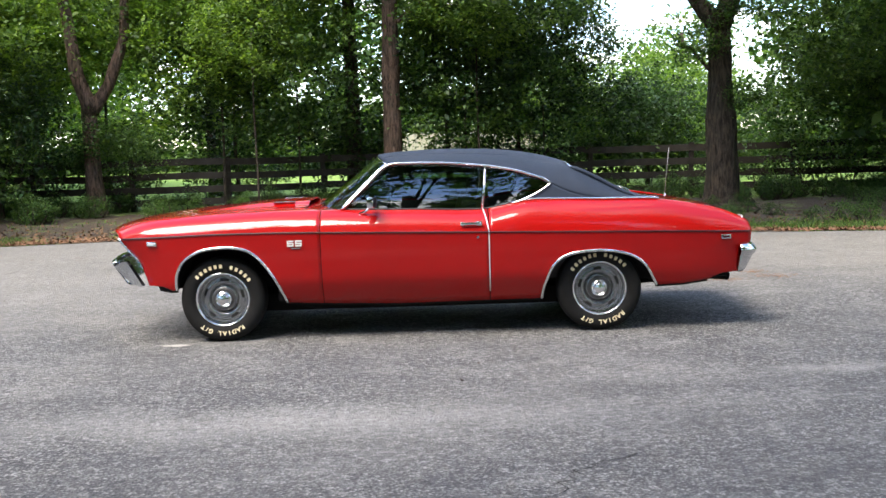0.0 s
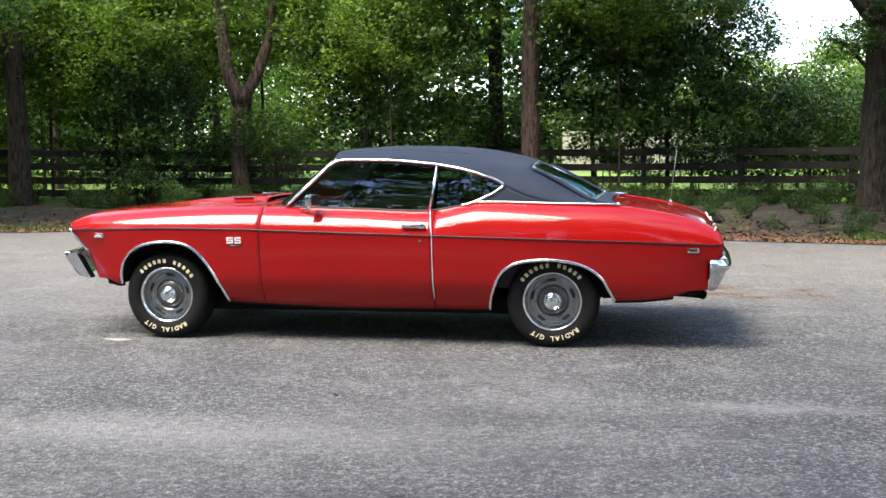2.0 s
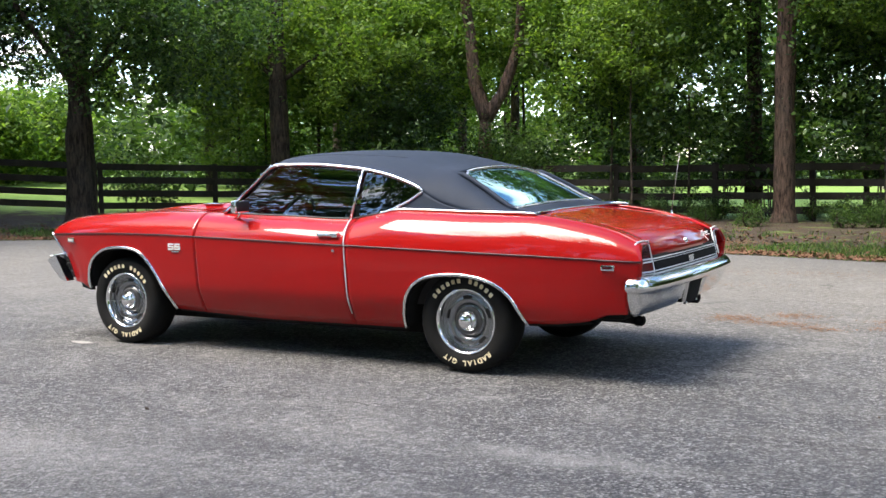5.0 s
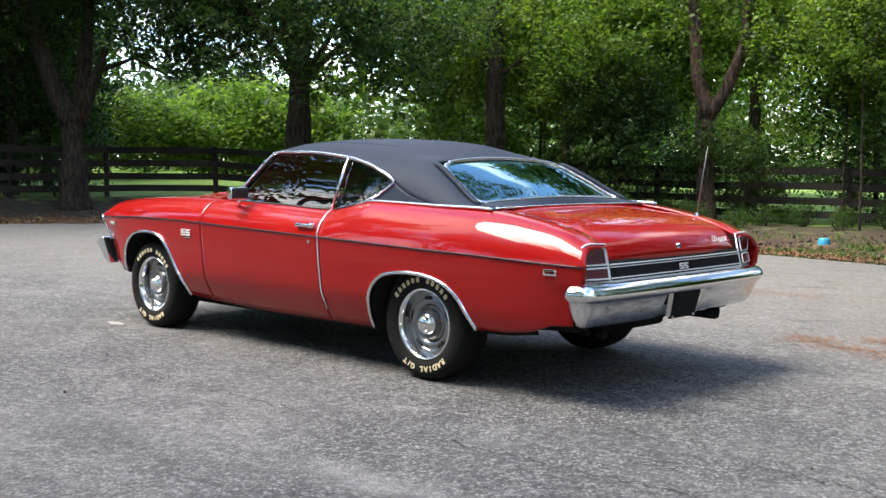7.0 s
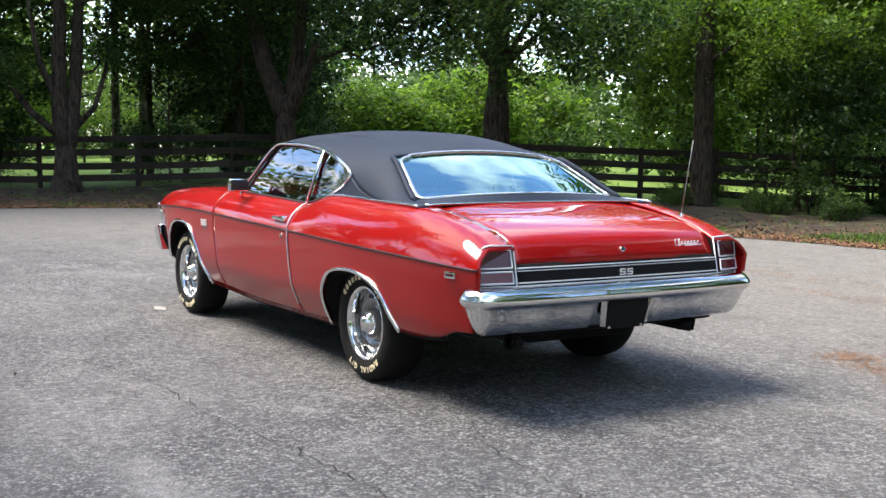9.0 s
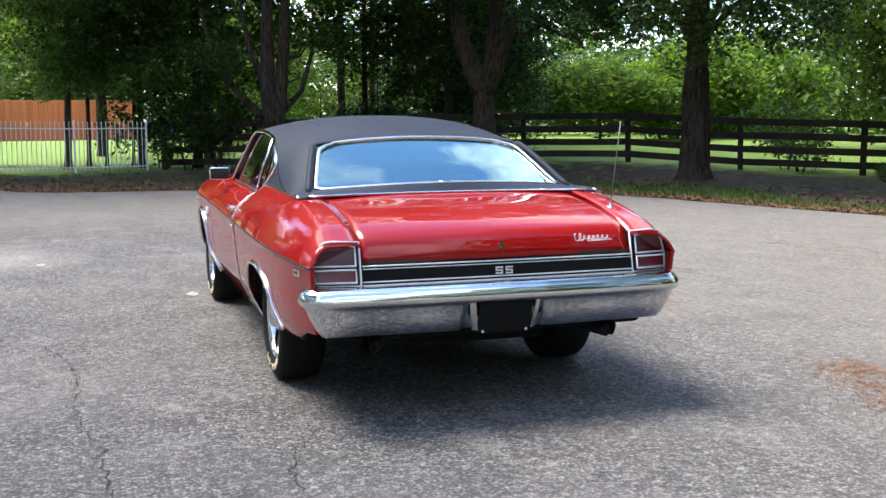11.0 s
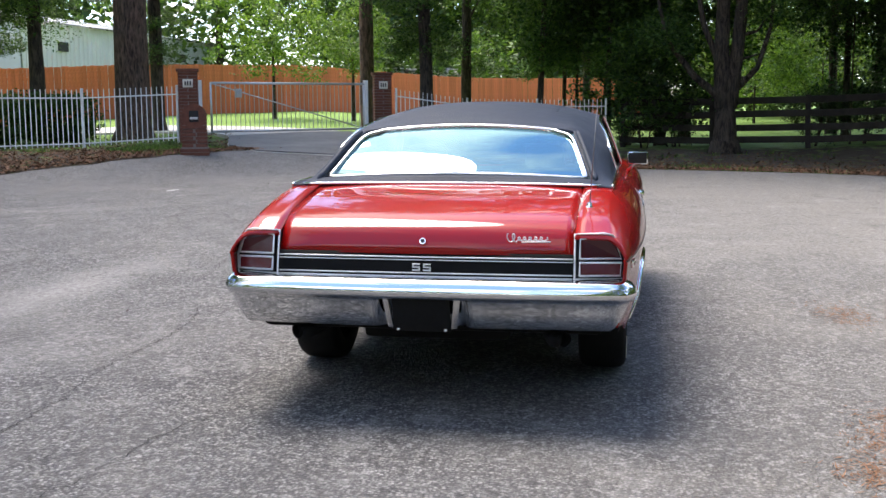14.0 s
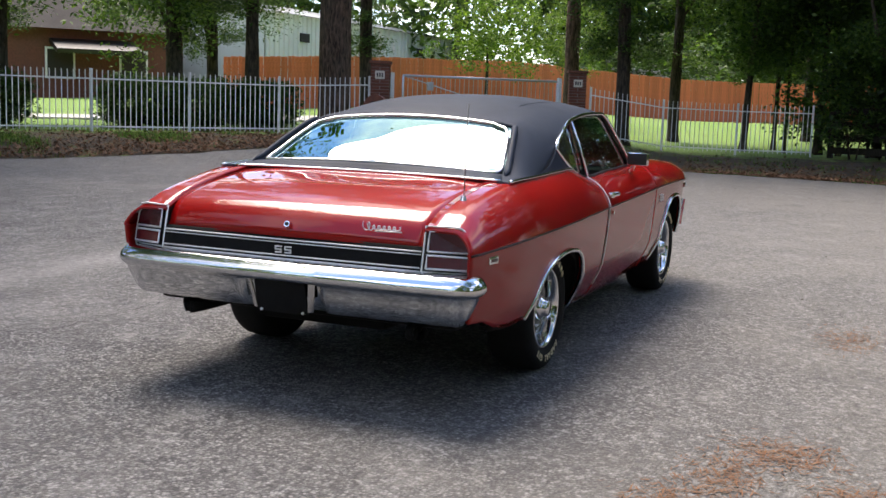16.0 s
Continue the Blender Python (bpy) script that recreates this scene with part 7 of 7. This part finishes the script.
# rusty drift that lines the edge of the asphalt
spots = []
for k in range(24000):
    x, y = edge[R.randrange(len(edge))]
    d = abs(R.gauss(0.0, 0.55))
    a = math.atan2(y + 0.5, x + 5)
    px, py = x + d * math.cos(a) + R.uniform(-0.25, 0.25), y + d * math.sin(a) + R.uniform(-0.25, 0.25)
    if not inside(road_rim, px, py):
        spots.append((px, py))
scatter("edge_litter", spots, 0.075, NEEDLES, "rusty pine straw and leaves lining the asphalt edge", "leaf litter", 0.022, 0.4, 0.22)
spots = []
for cx, cy, sx, sy, n in ((2.70, 1.95, 0.13, 0.07, 130), (3.02, 1.80, 0.08, 0.06, 60), (2.30, 2.15, 0.10, 0.09, 160), (2.75, 2.45, 0.10, 0.08, 110), (-0.22, 2.25, 0.16, 0.07, 120), (3.55, 1.95, 0.12, 0.07, 80), (3.45, 2.35, 0.07, 0.05, 50), (0.6, 4.6, 0.7, 0.10, 260), (-1.5, 5.6, 0.8, 0.12, 260), (3.0, 6.2, 1.4, 0.25, 420), (-8, 6.5, 1.6, 0.4, 260)):
    spots += [(R.gauss(cx, sx * 1.25), R.gauss(cy, sy * 1.25)) for _ in range(int(n * 3.0))]
scatter("pine_straw", spots, 0.050, NEEDLES, "rusty pine straw drifted on the asphalt", "pine straw", 0.005, 0.06, 0.05)
spots = [(R.uniform(-14, 9), R.uniform(-9, 9)) for _ in range(70)]
scatter("fallen_leaves", [p for p in spots if not (-2.6 < p[0] < 2.8 and abs(p[1]) < 1.1)], 0.03, BARK, "few dark fallen leaves on asphalt", "leaves", 0.006, 0.3)

tv, tf = [], []
for k in range(70):
    x, y = edge[R.randrange(len(edge))]
    a = math.atan2(y + 0.5, x + 5)
    d = abs(R.gauss(3.0, 2.5)) + 0.3
    x, y = x + d * math.cos(a), y + d * math.sin(a)
    if any(inside(p, x, y) for p in PAVED):
        continue
    z, h_, l_ = height(x, y) + 0.01, R.uniform(0, 6.28), R.uniform(0.12, 0.5)
    mid_ = (x + l_ * 0.5 * math.cos(h_) + R.uniform(-.06, .06), y + l_ * 0.5 * math.sin(h_), z + R.uniform(0.01, 0.12))
    v, f = tube([(x, y, z), mid_, (x + l_ * math.cos(h_), y + l_ * math.sin(h_), z + R.uniform(0.0, 0.25))], [0.005, 0.004, 0.002], 5)
    tf += [tuple(i + len(tv) for i in q) for q in f]
    tv += v
tagged(piece("fallen_twigs", mesh_of("fallen_twigs", tv, tf, BARK, True)), "fallen dry twigs among the leaf litter", "twigs", kind="stuff")

blades_v, blades_f = [], []
for k in range(17000):
    x, y = edge[R.randrange(len(edge))]
    a = math.atan2(y + 0.5, x + 5)
    d = R.gauss(1.6, 0.6) if k % 4 else abs(R.gauss(0.6, 2.2)) + 0.9
    cx, cy = x + d * math.cos(a) + R.uniform(-0.5, 0.5), y + d * math.sin(a) + R.uniform(-0.5, 0.5)
    if any(inside(p, cx, cy) for p in PAVED) or noise.noise(Vector((cx * 0.35, cy * 0.35, 5))) < (0.10 if cx < -10 else -0.06):
        continue
    z = height(cx, cy) - 0.03
    for _ in range(6):
        h_, w_ = R.uniform(0.04, 0.15), R.uniform(0.007, 0.016)
        bx, by, b_a = cx + R.gauss(0, 0.06), cy + R.gauss(0, 0.06), R.uniform(0, 6.28)
        lx, ly = R.gauss(0, 0.5) * h_, R.gauss(0, 0.5) * h_
        b0 = len(blades_v)
        blades_v += [(bx - w_ * math.cos(b_a), by - w_ * math.sin(b_a), z), (bx + w_ * math.cos(b_a), by + w_ * math.sin(b_a), z), (bx + lx, by + ly, z + h_)]
        blades_f.append((b0, b0 + 1, b0 + 2))
tagged(piece("verge_grass", mesh_of("verge_grass", blades_v, blades_f, LEAF_B)), "thin green grass and weeds on the verge", "grass", kind="stuff")


SPOT = mat_plain("dried_paint", (0.34, 0.33, 0.31), 0.9, 0.0, 0.3, 40.0, 0.2)


def blot(cx, cy, rx, ry, seed):
    rs = random.Random(seed)
    pts = [(cx + rx * math.cos(k * 0.35) * rs.uniform(0.6, 1.1), cy + ry * math.sin(k * 0.35) * rs.uniform(0.6, 1.1)) for k in range(18)]
    vs = [(cx, cy, height(cx, cy) + 0.0042)] + [(x, y, height(x, y) + 0.004) for x, y in pts]
    return mesh_of("paint_spot", vs, [(0, k + 1, (k + 1) % 18 + 1) for k in range(18)], SPOT)


for k, (x, y, rx, ry) in enumerate(((-1.76, -0.98, 0.12, 0.05), (-9.8, -6.6, 0.25, 0.10), (-4.2, -2.2, 0.10, 0.05))):
    tagged(piece("paint_spot", blot(x, y, rx, ry, k)), "small pale dried paint spot on asphalt", "paint spot")
CRACKED = mat_plain("crack_filler", (0.022, 0.021, 0.020), 0.95, 0.0, 0.3, 9.0, 0.0)


def crack(pts, w, seed):
    rs = random.Random(seed)
    vs, fs = [], []
    sm = smooth_outline(pts, 14)
    for i, (x, y) in enumerate(sm):
        x += rs.gauss(0, 0.018)
        y += rs.gauss(0, 0.018)
        (x1, y1), (x0, y0) = sm[min(i + 1, len(sm) - 1)], sm[max(i - 1, 0)]
        l_ = math.hypot(x1 - x0, y1 - y0) or 1
        nx, ny = -(y1 - y0) / l_, (x1 - x0) / l_
        ww = w * rs.uniform(0.3, 1.3)
        z = height(x, y) + 0.0045
        vs += [(x + nx * ww, y + ny * ww, z), (x - nx * ww, y - ny * ww, z)]
    for i in range(len(sm) - 1):
        fs.append((2 * i, 2 * i + 1, 2 * i + 3, 2 * i + 2))
    return vs, fs


CRACKS = [
    [(-6.5, -3.4), (-4.2, -3.0), (-2.2, -2.7), (-1.0, -2.53), (-0.3, -2.4), (0.15, -2.05), (0.78, -1.88), (1.26, -1.87), (2.0, -1.85), (2.5, -1.75), (3.0, -1.75), (3.5, -1.71), (4.6, -1.6)],
    [(2.2, -0.6), (2.33, -0.81), (2.9, -1.02), (3.4, -1.1), (3.8, -1.17), (4.2, -1.21), (5.2, -1.5)],
    [(0.4, -5.2), (0.75, -4.57), (0.87, -4.34), (1.2, -4.1)],
    [(-5.0, 3.2), (-3.0, 3.6), (-1.0, 3.4), (1.4, 3.7), (3.4, 3.2)],
    [(-9.0, -5.0), (-6.5, -4.3), (-4.0, -4.4), (-2.4, -3.6)],
]
av, af = [], []
for k, pts in enumerate(CRACKS):
    v, f = crack(pts, 0.0034, k)
    af += [tuple(i + len(av) for i in q) for q in f]
    av += v
tagged(piece("asphalt_cracks", mesh_of("asphalt_cracks", av, af, CRACKED)), "thin dark cracks in the asphalt", "cracks", kind="stuff")
